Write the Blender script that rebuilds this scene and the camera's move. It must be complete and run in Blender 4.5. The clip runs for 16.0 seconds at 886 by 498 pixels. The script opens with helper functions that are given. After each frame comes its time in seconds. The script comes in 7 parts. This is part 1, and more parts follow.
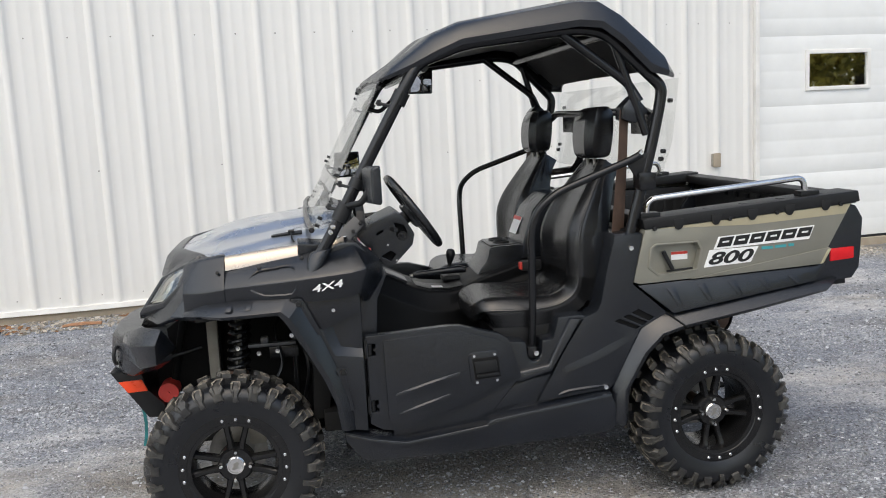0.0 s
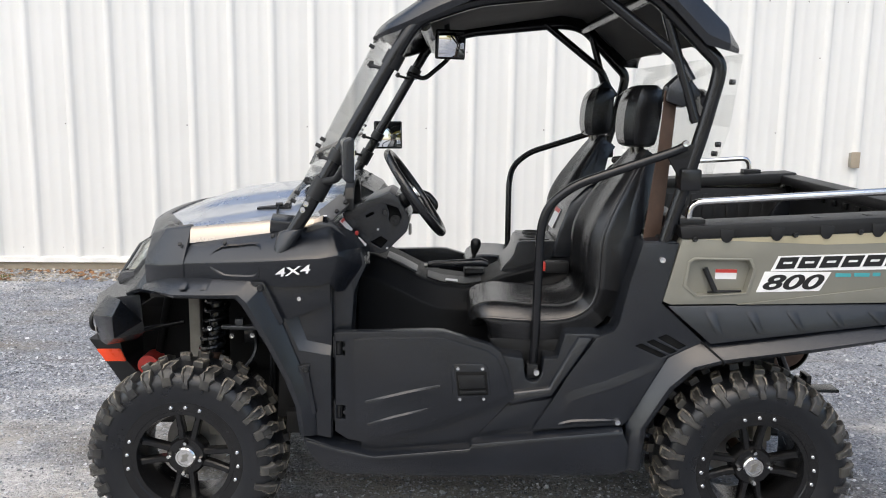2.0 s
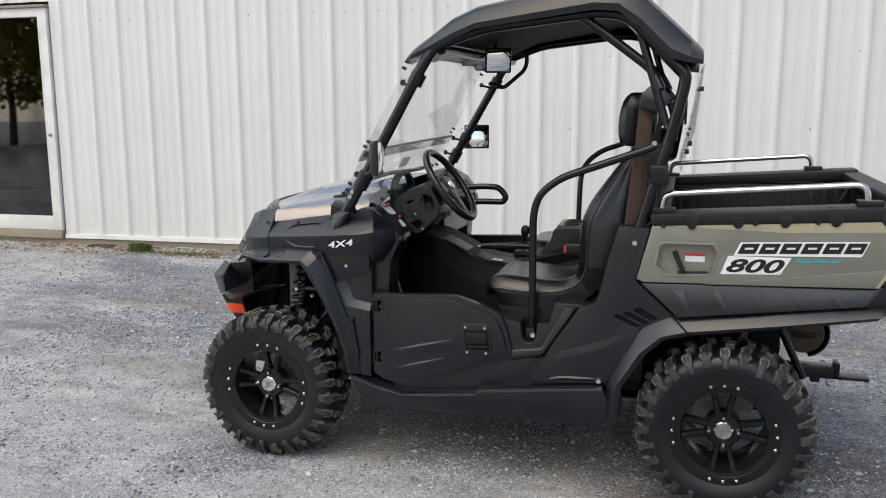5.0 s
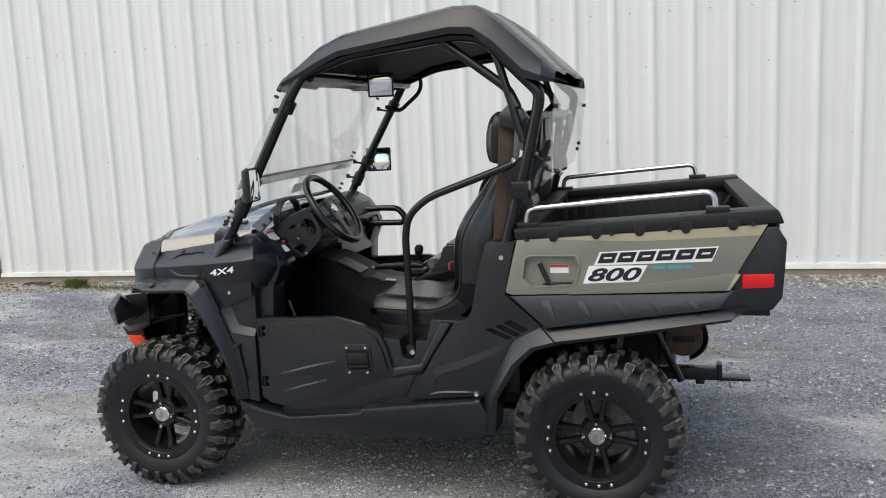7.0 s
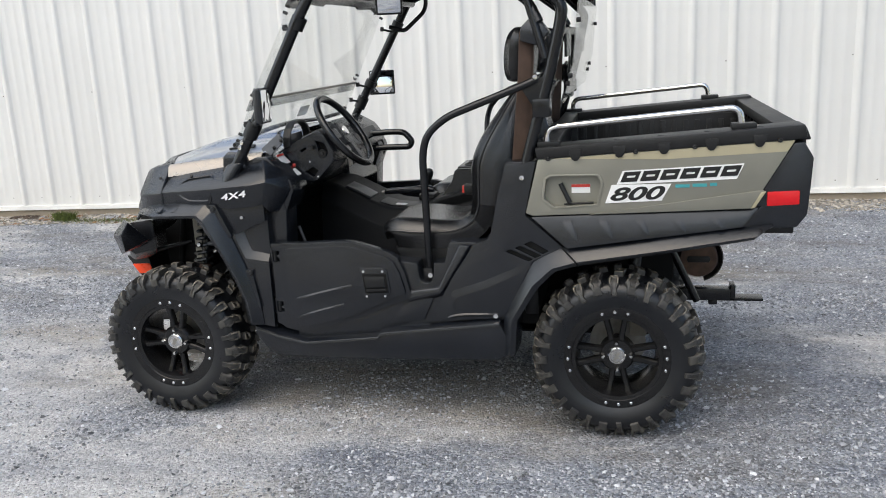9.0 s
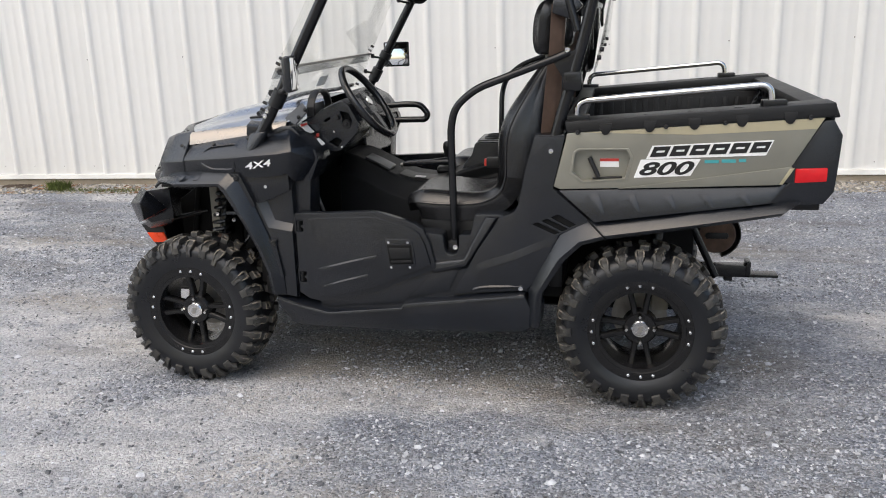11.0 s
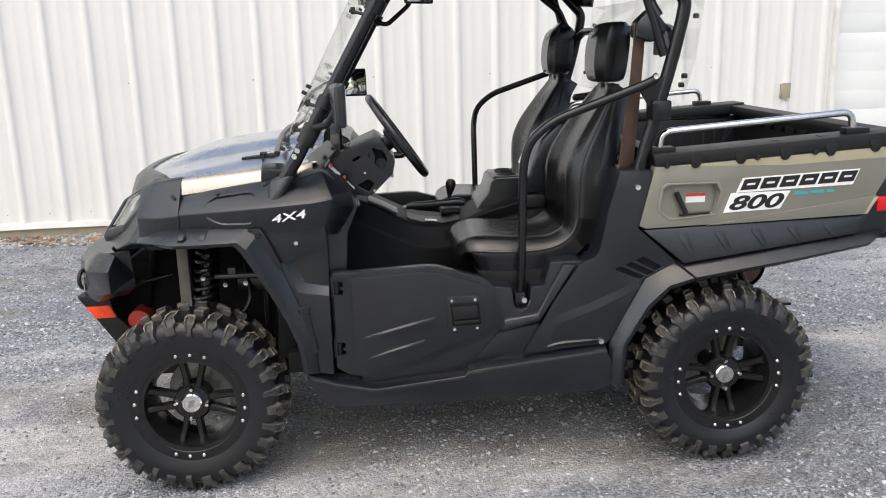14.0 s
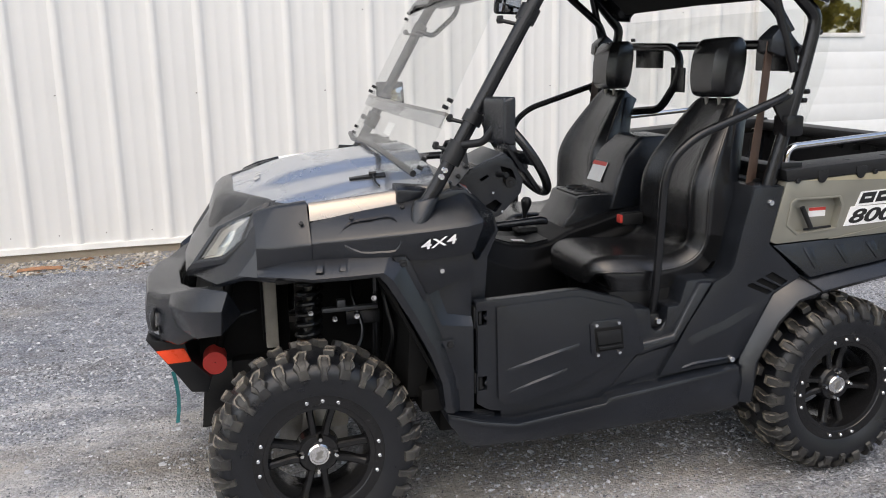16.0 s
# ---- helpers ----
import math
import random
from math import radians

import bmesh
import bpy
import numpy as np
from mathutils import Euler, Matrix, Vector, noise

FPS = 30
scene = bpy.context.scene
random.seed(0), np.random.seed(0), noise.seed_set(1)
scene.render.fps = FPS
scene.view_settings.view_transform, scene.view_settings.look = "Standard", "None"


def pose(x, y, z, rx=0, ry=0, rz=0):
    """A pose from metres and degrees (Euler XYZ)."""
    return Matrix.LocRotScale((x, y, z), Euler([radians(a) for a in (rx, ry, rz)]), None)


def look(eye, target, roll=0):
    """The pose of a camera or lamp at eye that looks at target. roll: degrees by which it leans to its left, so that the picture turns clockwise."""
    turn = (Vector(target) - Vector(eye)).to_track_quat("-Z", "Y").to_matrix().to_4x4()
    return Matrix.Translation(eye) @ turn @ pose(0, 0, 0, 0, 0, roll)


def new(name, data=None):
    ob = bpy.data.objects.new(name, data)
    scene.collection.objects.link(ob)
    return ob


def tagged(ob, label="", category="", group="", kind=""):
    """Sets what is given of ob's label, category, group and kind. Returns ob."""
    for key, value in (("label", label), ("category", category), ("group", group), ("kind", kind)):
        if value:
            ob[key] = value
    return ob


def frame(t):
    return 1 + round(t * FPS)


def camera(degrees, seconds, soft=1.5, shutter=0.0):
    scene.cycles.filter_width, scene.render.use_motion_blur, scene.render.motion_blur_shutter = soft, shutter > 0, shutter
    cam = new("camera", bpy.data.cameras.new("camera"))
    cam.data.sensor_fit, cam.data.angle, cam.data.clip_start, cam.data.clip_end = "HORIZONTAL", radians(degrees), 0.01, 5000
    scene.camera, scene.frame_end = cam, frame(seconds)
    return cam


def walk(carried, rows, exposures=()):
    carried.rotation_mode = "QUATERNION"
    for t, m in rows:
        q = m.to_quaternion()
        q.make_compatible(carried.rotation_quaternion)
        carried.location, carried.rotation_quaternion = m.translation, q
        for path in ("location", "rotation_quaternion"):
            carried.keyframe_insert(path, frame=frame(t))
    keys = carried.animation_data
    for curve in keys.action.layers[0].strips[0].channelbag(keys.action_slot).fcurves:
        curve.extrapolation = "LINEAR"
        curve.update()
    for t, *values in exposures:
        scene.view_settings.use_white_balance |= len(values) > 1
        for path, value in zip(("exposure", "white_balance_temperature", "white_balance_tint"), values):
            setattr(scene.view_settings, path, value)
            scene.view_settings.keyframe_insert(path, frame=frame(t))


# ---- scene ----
cam = camera(58.0, 16.0, soft=1.0)
PATH = [
    (0, (0.334, -3.7, 1.476), (0.661, -1.744, 1.216), -3.0),
    (0.5, (0.409, -3.642, 1.48), (0.762, -1.693, 1.201), -4.0),
    (1, (0.532, -3.499, 1.467), (0.931, -1.562, 1.169), -3.8),
    (1.5, (0.694, -3.372, 1.475), (0.999, -1.419, 1.171), -2.1),
    (2, (0.889, -3.298, 1.466), (0.873, -1.323, 1.149), 0.8),
    (2.5, (0.969, -3.342, 1.445), (0.77, -1.379, 1.117), 2.1),
    (3, (1.125, -3.46, 1.464), (0.723, -1.533, 1.112), 2.0),
    (3.2, (1.175, -3.502, 1.471), (0.699, -1.591, 1.123), 1.8),
    (5.3, (1.863, -3.812, 1.496), (1.277, -1.925, 1.185), -0.5),
    (5.5, (1.939, -3.802, 1.494), (1.341, -1.915, 1.207), -0.8),
    (6, (2.084, -3.783, 1.482), (1.487, -1.891, 1.229), -1.6),
    (6.5, (2.136, -3.772, 1.518), (1.577, -1.87, 1.258), -2.7),
    (7, (2.147, -3.759, 1.496), (1.638, -1.844, 1.223), -2.5),
    (7.5, (2.136, -3.759, 1.493), (1.651, -1.845, 1.174), -1.9),
    (8, (2.106, -3.759, 1.478), (1.61, -1.858, 1.102), -1.7),
    (8.5, (2.036, -3.746, 1.458), (1.551, -1.853, 1.033), -2.3),
    (9, (1.992, -3.755, 1.449), (1.528, -1.859, 1.01), -2.9),
    (9.2, (1.991, -3.768, 1.445), (1.526, -1.871, 1.01), -2.7),
    (11.3, (1.749, -3.808, 1.435), (1.355, -1.912, 0.935), -1.2),
    (11.5, (1.693, -3.802, 1.437), (1.324, -1.9, 0.939), -0.8),
    (12, (1.523, -3.745, 1.43), (1.244, -1.827, 0.939), 0.1),
    (12.5, (1.308, -3.628, 1.443), (1.061, -1.697, 0.988), 0.1),
    (13, (1.093, -3.578, 1.437), (0.877, -1.635, 1.015), -0.2),
    (13.5, (0.859, -3.511, 1.463), (0.839, -1.557, 1.038), -1.5),
    (14, (0.701, -3.42, 1.446), (0.845, -1.474, 1.007), -1.5),
    (14.5, (0.497, -3.303, 1.447), (0.796, -1.371, 1.022), -0.5),
    (15, (0.257, -3.291, 1.438), (0.708, -1.381, 1.056), -0.1),
    (15.5, (-0.005, -3.251, 1.454), (0.491, -1.354, 1.062), 0.0),
    (16, (-0.218, -3.073, 1.462), (0.291, -1.184, 1.049), -1.0),
]
walk(cam, [(t, look(eye, target, roll)) for t, eye, target, roll in PATH], exposures=((0.0, 0.66, 7100, 7), (1.0, 0.88, 7100, 8), (2.5, 0.90, 7100, 8), (3.0, 0.80, 7100, 8), (5.5, 0.49, 7050, 7), (7.0, 0.53, 6950, 4), (8.0, 0.74, 7000, 6), (8.5, 0.79, 7000, 6), (9.0, 0.72, 7000, 6), (11.5, 0.69, 7200, 9), (12.5, 0.70, 7200, 8), (13.0, 0.64, 7200, 8), (13.5, 0.70, 7200, 8), (14.0, 0.88, 7200, 8), (15.0, 0.82, 7200, 9), (16.0, 0.72, 7200, 10)))

# ---- light ----
world = bpy.data.worlds.new("sky")
scene.world = world
world.use_nodes = True
wn = world.node_tree.nodes
sky = wn.new("ShaderNodeTexSky")
sky.sky_type, sky.sun_disc = "NISHITA", False
sky.sun_elevation, sky.sun_rotation = radians(60), radians(198)
sky.air_density, sky.dust_density, sky.ozone_density = 1.0, 2.2, 1.0
wn["Background"].inputs["Strength"].default_value = 0.15
world.node_tree.links.new(sky.outputs["Color"], wn["Background"].inputs["Color"])
sun = new("sun", bpy.data.lights.new("sun", "SUN"))
sun.data.energy, sun.data.angle, sun.data.color = 1.5, radians(105), (1.0, 0.98, 0.955)
sun.matrix_world = look((-4.5, -5.0, 6.5), (0, 0, 0))


# ---- materials ----
def material(name, colour, rough=0.5, metal=0.0, vary=0.12, scale=6.0, grain=120.0, bump=0.1, rough_vary=0.1, second=None,
             spread=0.5, coat=0.0, islands=0.0, objects=0.0, spec=0.5, transmission=0.0, ior=1.45, emit=0.0):
    """A surface with variation at two scales: blotches at `scale` per metre and a fine grain with relief."""
    m = bpy.data.materials.new(name)
    m.use_nodes = True
    nt = m.node_tree
    N, L = nt.nodes, nt.links
    b = N["Principled BSDF"]
    b.inputs["Metallic"].default_value = metal
    b.inputs["Specular IOR Level"].default_value = spec
    b.inputs["Coat Weight"].default_value = coat
    b.inputs["Coat Roughness"].default_value = 0.12
    b.inputs["Transmission Weight"].default_value = transmission
    b.inputs["IOR"].default_value = ior
    tc = N.new("ShaderNodeTexCoord")
    n1 = N.new("ShaderNodeTexNoise")
    n1.inputs["Scale"].default_value, n1.inputs["Detail"].default_value, n1.inputs["Roughness"].default_value = scale, 6.0, 0.6
    n2 = N.new("ShaderNodeTexNoise")
    n2.inputs["Scale"].default_value, n2.inputs["Detail"].default_value = grain, 3.0
    L.new(tc.outputs["Object"], n1.inputs["Vector"])
    L.new(tc.outputs["Object"], n2.inputs["Vector"])
    ramp = N.new("ShaderNodeValToRGB")
    c2 = second or tuple(min(1.0, c * (1 + 2.2 * vary)) for c in colour)
    c1 = colour if second else tuple(c * (1 - vary) for c in colour)
    ramp.color_ramp.elements[0].color, ramp.color_ramp.elements[1].color = (*c1, 1), (*c2, 1)
    ramp.color_ramp.elements[0].position, ramp.color_ramp.elements[1].position = 0.5 - spread / 2, 0.5 + spread / 2
    L.new(n1.outputs["Fac"], ramp.inputs["Fac"])
    mix = N.new("ShaderNodeMix")
    mix.data_type, mix.blend_type = "RGBA", "MULTIPLY"
    mix.inputs["Factor"].default_value = vary
    L.new(ramp.outputs["Color"], mix.inputs["A"])
    L.new(n2.outputs["Color"], mix.inputs["B"])
    out = mix.outputs["Result"]
    if islands or objects:
        hs = N.new("ShaderNodeHueSaturation")
        mr = N.new("ShaderNodeMapRange")
        amount = islands or objects
        mr.inputs["To Min"].default_value, mr.inputs["To Max"].default_value = 1 - amount, 1 + amount
        if islands:
            L.new(N.new("ShaderNodeNewGeometry").outputs["Random Per Island"], mr.inputs["Value"])
        else:
            L.new(N.new("ShaderNodeObjectInfo").outputs["Random"], mr.inputs["Value"])
        L.new(mr.outputs["Result"], hs.inputs["Value"])
        L.new(out, hs.inputs["Color"])
        out = hs.outputs["Color"]
    L.new(out, b.inputs["Base Color"])
    rr = N.new("ShaderNodeMapRange")
    rr.inputs["To Min"].default_value, rr.inputs["To Max"].default_value = max(0.02, rough - rough_vary), min(1.0, rough + rough_vary)
    L.new(n1.outputs["Fac"], rr.inputs["Value"])
    L.new(rr.outputs["Result"], b.inputs["Roughness"])
    if bump:
        bp = N.new("ShaderNodeBump")
        bp.inputs["Strength"].default_value, bp.inputs["Distance"].default_value = bump, 0.004
        L.new(n2.outputs["Fac"], bp.inputs["Height"])
        L.new(bp.outputs["Normal"], b.inputs["Normal"])
    if emit:
        b.inputs["Emission Color"].default_value, b.inputs["Emission Strength"].default_value = (*colour, 1), emit
    return m


M = dict(
    plastic=material("black moulded plastic", (0.0086, 0.0102, 0.0134), 0.23, spec=0.68, vary=0.25, scale=5, grain=900, bump=0.14, rough_vary=0.08),
    plastic_dull=material("dull black plastic", (0.0058, 0.0062, 0.0070), 0.42, vary=0.3, scale=8, grain=500, bump=0.15),
    tunnel=material("dusty black tunnel plastic", (0.0050, 0.0054, 0.0062), 0.50, spec=0.22, vary=0.3, scale=7, grain=600, bump=0.15),
    flare=material("scuffed flare plastic", (0.0084, 0.0101, 0.0136), 0.22, spec=0.70, vary=0.25, scale=7, grain=900, bump=0.12),
    liner=material("black wheel-well liner", (0.006, 0.006, 0.006), 0.75, spec=0.25, vary=0.3, scale=9, grain=300, bump=0.2),
    hood=material("silver metallic hood paint", (0.43, 0.46, 0.515), 0.27, metal=0.85, vary=0.05, scale=3, grain=1500, bump=0.02, rough_vary=0.05, coat=0.7),
    tan=material("olive tan painted panel", (0.245, 0.238, 0.200), 0.36, metal=0.35, vary=0.07, scale=3, grain=1400, bump=0.03, rough_vary=0.06, coat=0.3),
    # same silver as the hood; the warm reflection along its bend is in this colour
    edge=material("silver hood edge tinted with a warm reflection", (0.31, 0.272, 0.232), 0.28, metal=0.85, vary=0.04, scale=3, grain=1500, bump=0.02, coat=0.5),
    gold=material("pale gold stripe film", (0.46, 0.41, 0.28), 0.33, metal=0.4, vary=0.06, scale=3, grain=1400, bump=0.02, coat=0.3),
    tube=material("black powder-coated steel", (0.0085, 0.0090, 0.0102), 0.22, vary=0.2, scale=10, grain=700, bump=0.08),
    steel=material("dull grey steel", (0.30, 0.29, 0.27), 0.42, metal=0.9, vary=0.2, scale=20, grain=400, bump=0.1),
    chrome=material("polished steel", (0.72, 0.71, 0.69), 0.14, metal=1.0, vary=0.05, scale=30, grain=600, bump=0.02, rough_vary=0.06),
    bolt=material("bright bolt", (0.8, 0.8, 0.8), 0.2, metal=1.0, vary=0.03, scale=30, bump=0.0),
    rubber=material("tyre rubber", (0.0082, 0.0094, 0.0122), 0.30, spec=0.55, vary=0.3, scale=14, grain=260, bump=0.2, second=(0.0125, 0.0135, 0.0160)),
    dust=material("dusty tread edge", (0.016, 0.0155, 0.015), 0.85, vary=0.3, scale=45, grain=160, bump=0.3, second=(0.34, 0.30, 0.245), spread=0.4),
    dashgrey=material("gunmetal dash plate", (0.085, 0.088, 0.094), 0.34, metal=0.5, vary=0.15, scale=12, grain=500, bump=0.08),
    lug=material("dusty tyre tread", (0.020, 0.0204, 0.0225), 0.46, spec=0.5, vary=0.3, scale=18, grain=160, bump=0.3, second=(0.076, 0.072, 0.063), spread=0.35),
    rim=material("satin black alloy", (0.008, 0.008, 0.0085), 0.24, vary=0.2, scale=12, grain=500, bump=0.03),
    vinyl=material("black grained vinyl", (0.0100, 0.0103, 0.0113), 0.25, spec=0.75, vary=0.12, scale=12, grain=420, bump=0.15, rough_vary=0.04),
    belt=material("brown belt webbing", (0.10, 0.062, 0.045), 0.7, vary=0.2, scale=20, grain=700, bump=0.3),
    red=material("red lamp lens", (0.62, 0.012, 0.018), 0.22, vary=0.06, scale=40, grain=200, bump=0.05),
    orange=material("orange-red reflector", (0.9, 0.075, 0.02), 0.3, vary=0.06, scale=40, grain=200, bump=0.05),
    rust=material("heat-browned steel", (0.10, 0.062, 0.045), 0.55, metal=0.5, vary=0.3, scale=18, grain=200, bump=0.2),
    lampgrey=material("silvered lamp bowl", (0.62, 0.60, 0.55), 0.38, metal=0.45, vary=0.1, scale=30, grain=200, bump=0.05),
    radiator=material("pale grey cast plate", (0.30, 0.28, 0.24), 0.6, vary=0.15, scale=14, grain=200, bump=0.1),
    white=material("white decal", (0.8, 0.8, 0.79), 0.4, vary=0.03, scale=30, bump=0.0),
    ink=material("black decal", (0.012, 0.012, 0.012), 0.4, vary=0.03, scale=30, bump=0.0),
    teal=material("teal decal", (0.05, 0.30, 0.32), 0.4, vary=0.03, scale=30, bump=0.0),
    strap=material("teal webbing", (0.018, 0.17, 0.18), 0.7, vary=0.2, scale=30, grain=600, bump=0.2),
    redfilm=material("red decal", (0.55, 0.05, 0.04), 0.4, vary=0.03, scale=30, bump=0.0),
    bedliner=material("ribbed black bed liner", (0.0075, 0.0075, 0.0080), 0.45, vary=0.25, scale=7, grain=500, bump=0.15),
    wall=material("off-white painted steel sheet", (0.695, 0.688, 0.664), 0.42, vary=0.035, scale=1.3, grain=90, bump=0.05, rough_vary=0.08, objects=0.015, second=(0.735, 0.728, 0.708)),
    trim=material("white flashing", (0.73, 0.72, 0.69), 0.4, vary=0.08, scale=5, grain=200, bump=0.05),
    door=material("white insulated door skin", (0.74, 0.75, 0.74), 0.42, vary=0.03, scale=3, grain=500, bump=0.1, objects=0.01),
    concrete=material("weathered concrete", (0.33, 0.27, 0.20), 0.85, vary=0.25, scale=9, grain=120, bump=0.4, second=(0.42, 0.36, 0.28)),
    # the unlit look of the rooms behind the glass is put into this colour
    dark=material("interior with painted dimness", (0.03, 0.027, 0.024), 0.8, vary=0.3, scale=3, grain=60, bump=0.1, second=(0.07, 0.05, 0.035)),
    leaf=material("dry leaf", (0.20, 0.10, 0.045), 0.7, vary=0.3, scale=30, grain=200, bump=0.1, islands=0.4),
    leaf_dark=material("wet leaf", (0.055, 0.035, 0.022), 0.6, vary=0.3, scale=30, grain=200, bump=0.1, islands=0.4),
    bark_red=material("split reddish wood", (0.30, 0.155, 0.085), 0.8, vary=0.25, scale=25, grain=220, bump=0.3),
    grass=material("thin grass", (0.10, 0.125, 0.03), 0.6, vary=0.3, scale=20, grain=200, bump=0.0, islands=0.35),
    foliage=material("autumn foliage", (0.21, 0.20, 0.05), 0.6, vary=0.3, scale=0.6, grain=20, bump=0.0, islands=0.45, second=(0.55, 0.41, 0.07)),
    bark=material("bark", (0.09, 0.07, 0.05), 0.85, vary=0.3, scale=6, grain=60, bump=0.3),
)


def clear(name, colour, rough=0.03, mixin=0.12, graze=1.0):
    """Thin clear sheet: mostly see-through, with a mirror-like sheen."""
    m = bpy.data.materials.new(name)
    m.use_nodes = True
    N, L = m.node_tree.nodes, m.node_tree.links
    N.remove(N["Principled BSDF"])
    tr, gl, mx, lw = (N.new(k) for k in ("ShaderNodeBsdfTransparent", "ShaderNodeBsdfGlossy", "ShaderNodeMixShader", "ShaderNodeLayerWeight"))
    tr.inputs["Color"].default_value = (*colour, 1)
    gl.inputs["Roughness"].default_value = rough
    lw.inputs["Blend"].default_value = 0.5
    pw, nz, ad = N.new("ShaderNodeMath"), N.new("ShaderNodeTexNoise"), N.new("ShaderNodeMath")
    pw.operation, ad.operation = "POWER", "MULTIPLY_ADD"
    pw.inputs[1].default_value = 4.0
    nz.inputs["Scale"].default_value = 3.0
    ad.inputs[1].default_value = mixin
    L.new(N.new("ShaderNodeTexCoord").outputs["Object"], nz.inputs["Vector"])
    L.new(lw.outputs["Facing"], pw.inputs[0])
    L.new(nz.outputs["Fac"], ad.inputs[0])
    gz = N.new("ShaderNodeMath")
    gz.operation = "MULTIPLY"
    gz.inputs[1].default_value = graze
    L.new(pw.outputs["Value"], gz.inputs[0])
    L.new(gz.outputs["Value"], ad.inputs[2])
    L.new(ad.outputs["Value"], mx.inputs["Fac"])
    L.new(tr.outputs["BSDF"], mx.inputs[1])
    L.new(gl.outputs["BSDF"], mx.inputs[2])
    L.new(mx.outputs["Shader"], N["Material Output"].inputs["Surface"])
    return m


M["poly"] = clear("clear polycarbonate sheet", (0.965, 0.97, 0.965), 0.05, 0.05, 0.4)
M["glass"] = clear("window glass", (0.42, 0.43, 0.42), 0.02, 0.22)
M["smoke"] = clear("overlapping clear sheet", (0.78, 0.79, 0.79), 0.06, 0.2)
M["window"] = clear("garage window glass", (0.40, 0.40, 0.36), 0.02, 1.5)
M["lens"] = clear("headlamp lens", (0.86, 0.86, 0.84), 0.12, 0.30)
M["mirror"] = material("mirror glass", (0.86, 0.87, 0.88), 0.02, metal=1.0, vary=0.0, bump=0.0, rough_vary=0.0)


# ---- mesh tools ----
def finish(bm, angle=32):
    bmesh.ops.recalc_face_normals(bm, faces=bm.faces)
    me = bpy.data.meshes.new("mesh")
    bm.to_mesh(me)
    bm.free()
    me.shade_smooth()
    me.set_sharp_from_angle(angle=radians(angle))
    return me


def part(name, bm, mat, parent, label="", m=None, angle=32):
    """Links a bmesh, or a mesh that another part has, as one mesh object under a thing or under a part."""
    me = bm if isinstance(bm, bpy.types.Mesh) else finish(bm, angle)
    if not me.materials:
        me.materials.append(M[mat])
    ob = new(name, me)
    ob.parent = parent
    if m is not None:
        ob.matrix_basis = m
    return tagged(ob, label)


def thing(name, label, category, bm=None, mat=None, m=None, group="", kind=""):
    """A top-level thing: an empty, or a mesh if a bmesh is given."""
    ob = new(name, finish(bm) if bm else None)
    if bm:
        ob.data.materials.append(M[mat])
    if m is not None:
        ob.matrix_basis = m
    return tagged(ob, label, category, group, kind)


def merge(bm, other):
    me = bpy.data.meshes.new("tmp")
    other.to_mesh(me)
    other.free()
    bm.from_mesh(me)
    bpy.data.meshes.remove(me)
    return bm


def bevelled(bm, width, segments=2, angle=25):
    if width:
        es = [e for e in bm.edges if len(e.link_faces) == 2 and e.calc_face_angle(0) > radians(angle)]
        bmesh.ops.bevel(bm, geom=es, offset=width, segments=segments, profile=0.6, affect="EDGES", clamp_overlap=True)
    return bm


def box(x0, x1, y0, y1, z0, z1, bevel=0.0, seg=2):
    bm = bmesh.new()
    bmesh.ops.create_cube(bm, size=1, matrix=Matrix.Translation(((x0 + x1) / 2, (y0 + y1) / 2, (z0 + z1) / 2)) @ Matrix.Diagonal((abs(x1 - x0), abs(y1 - y0), abs(z1 - z0), 1)))
    return bevelled(bm, bevel, seg)


def prism(poly, y0, y1, bevel=0.0, seg=2, holes=(), shift=None):
    """An outline in x and z, drawn out from y0 to y1 (the face that is seen), with holes through it. shift(x, z): how far the y1 side moves."""
    bm = bmesh.new()
    shift = shift or (lambda x, z: 0.0)
    loops = []
    for ring in (poly, *holes):
        a = [bm.verts.new((x, y0, z)) for x, z in ring]
        b = [bm.verts.new((x, y1 + shift(x, z), z)) for x, z in ring]
        loops.append((a, b))
        for i in range(len(ring)):
            j = (i + 1) % len(ring)
            bm.faces.new((a[i], a[j], b[j], b[i]))
    if holes:
        for side in (0, 1):
            es = []
            for lp in loops:
                v = lp[side]
                es += [bm.edges.get((v[i], v[(i + 1) % len(v)])) for i in range(len(v))]
            bmesh.ops.triangle_fill(bm, use_beauty=True, edges=es)
    else:
        bm.faces.new(loops[0][0])
        bm.faces.new(loops[0][1])
    bmesh.ops.recalc_face_normals(bm, faces=bm.faces)
    return bevelled(bm, bevel, seg)


def fillet(pts, r, n=5):
    """Rounds the corners of a path."""
    pts = [Vector(p) for p in pts]
    out = [pts[0]]
    for a, b, c in zip(pts, pts[1:], pts[2:]):
        d1, d2 = (a - b), (c - b)
        k = min(r, d1.length * 0.49, d2.length * 0.49)
        p, q = b + d1.normalized() * k, b + d2.normalized() * k
        for i in range(n + 1):
            s = i / n
            out.append(p * (1 - s) ** 2 + b * 2 * s * (1 - s) + q * s * s)
    return out + [pts[-1]]


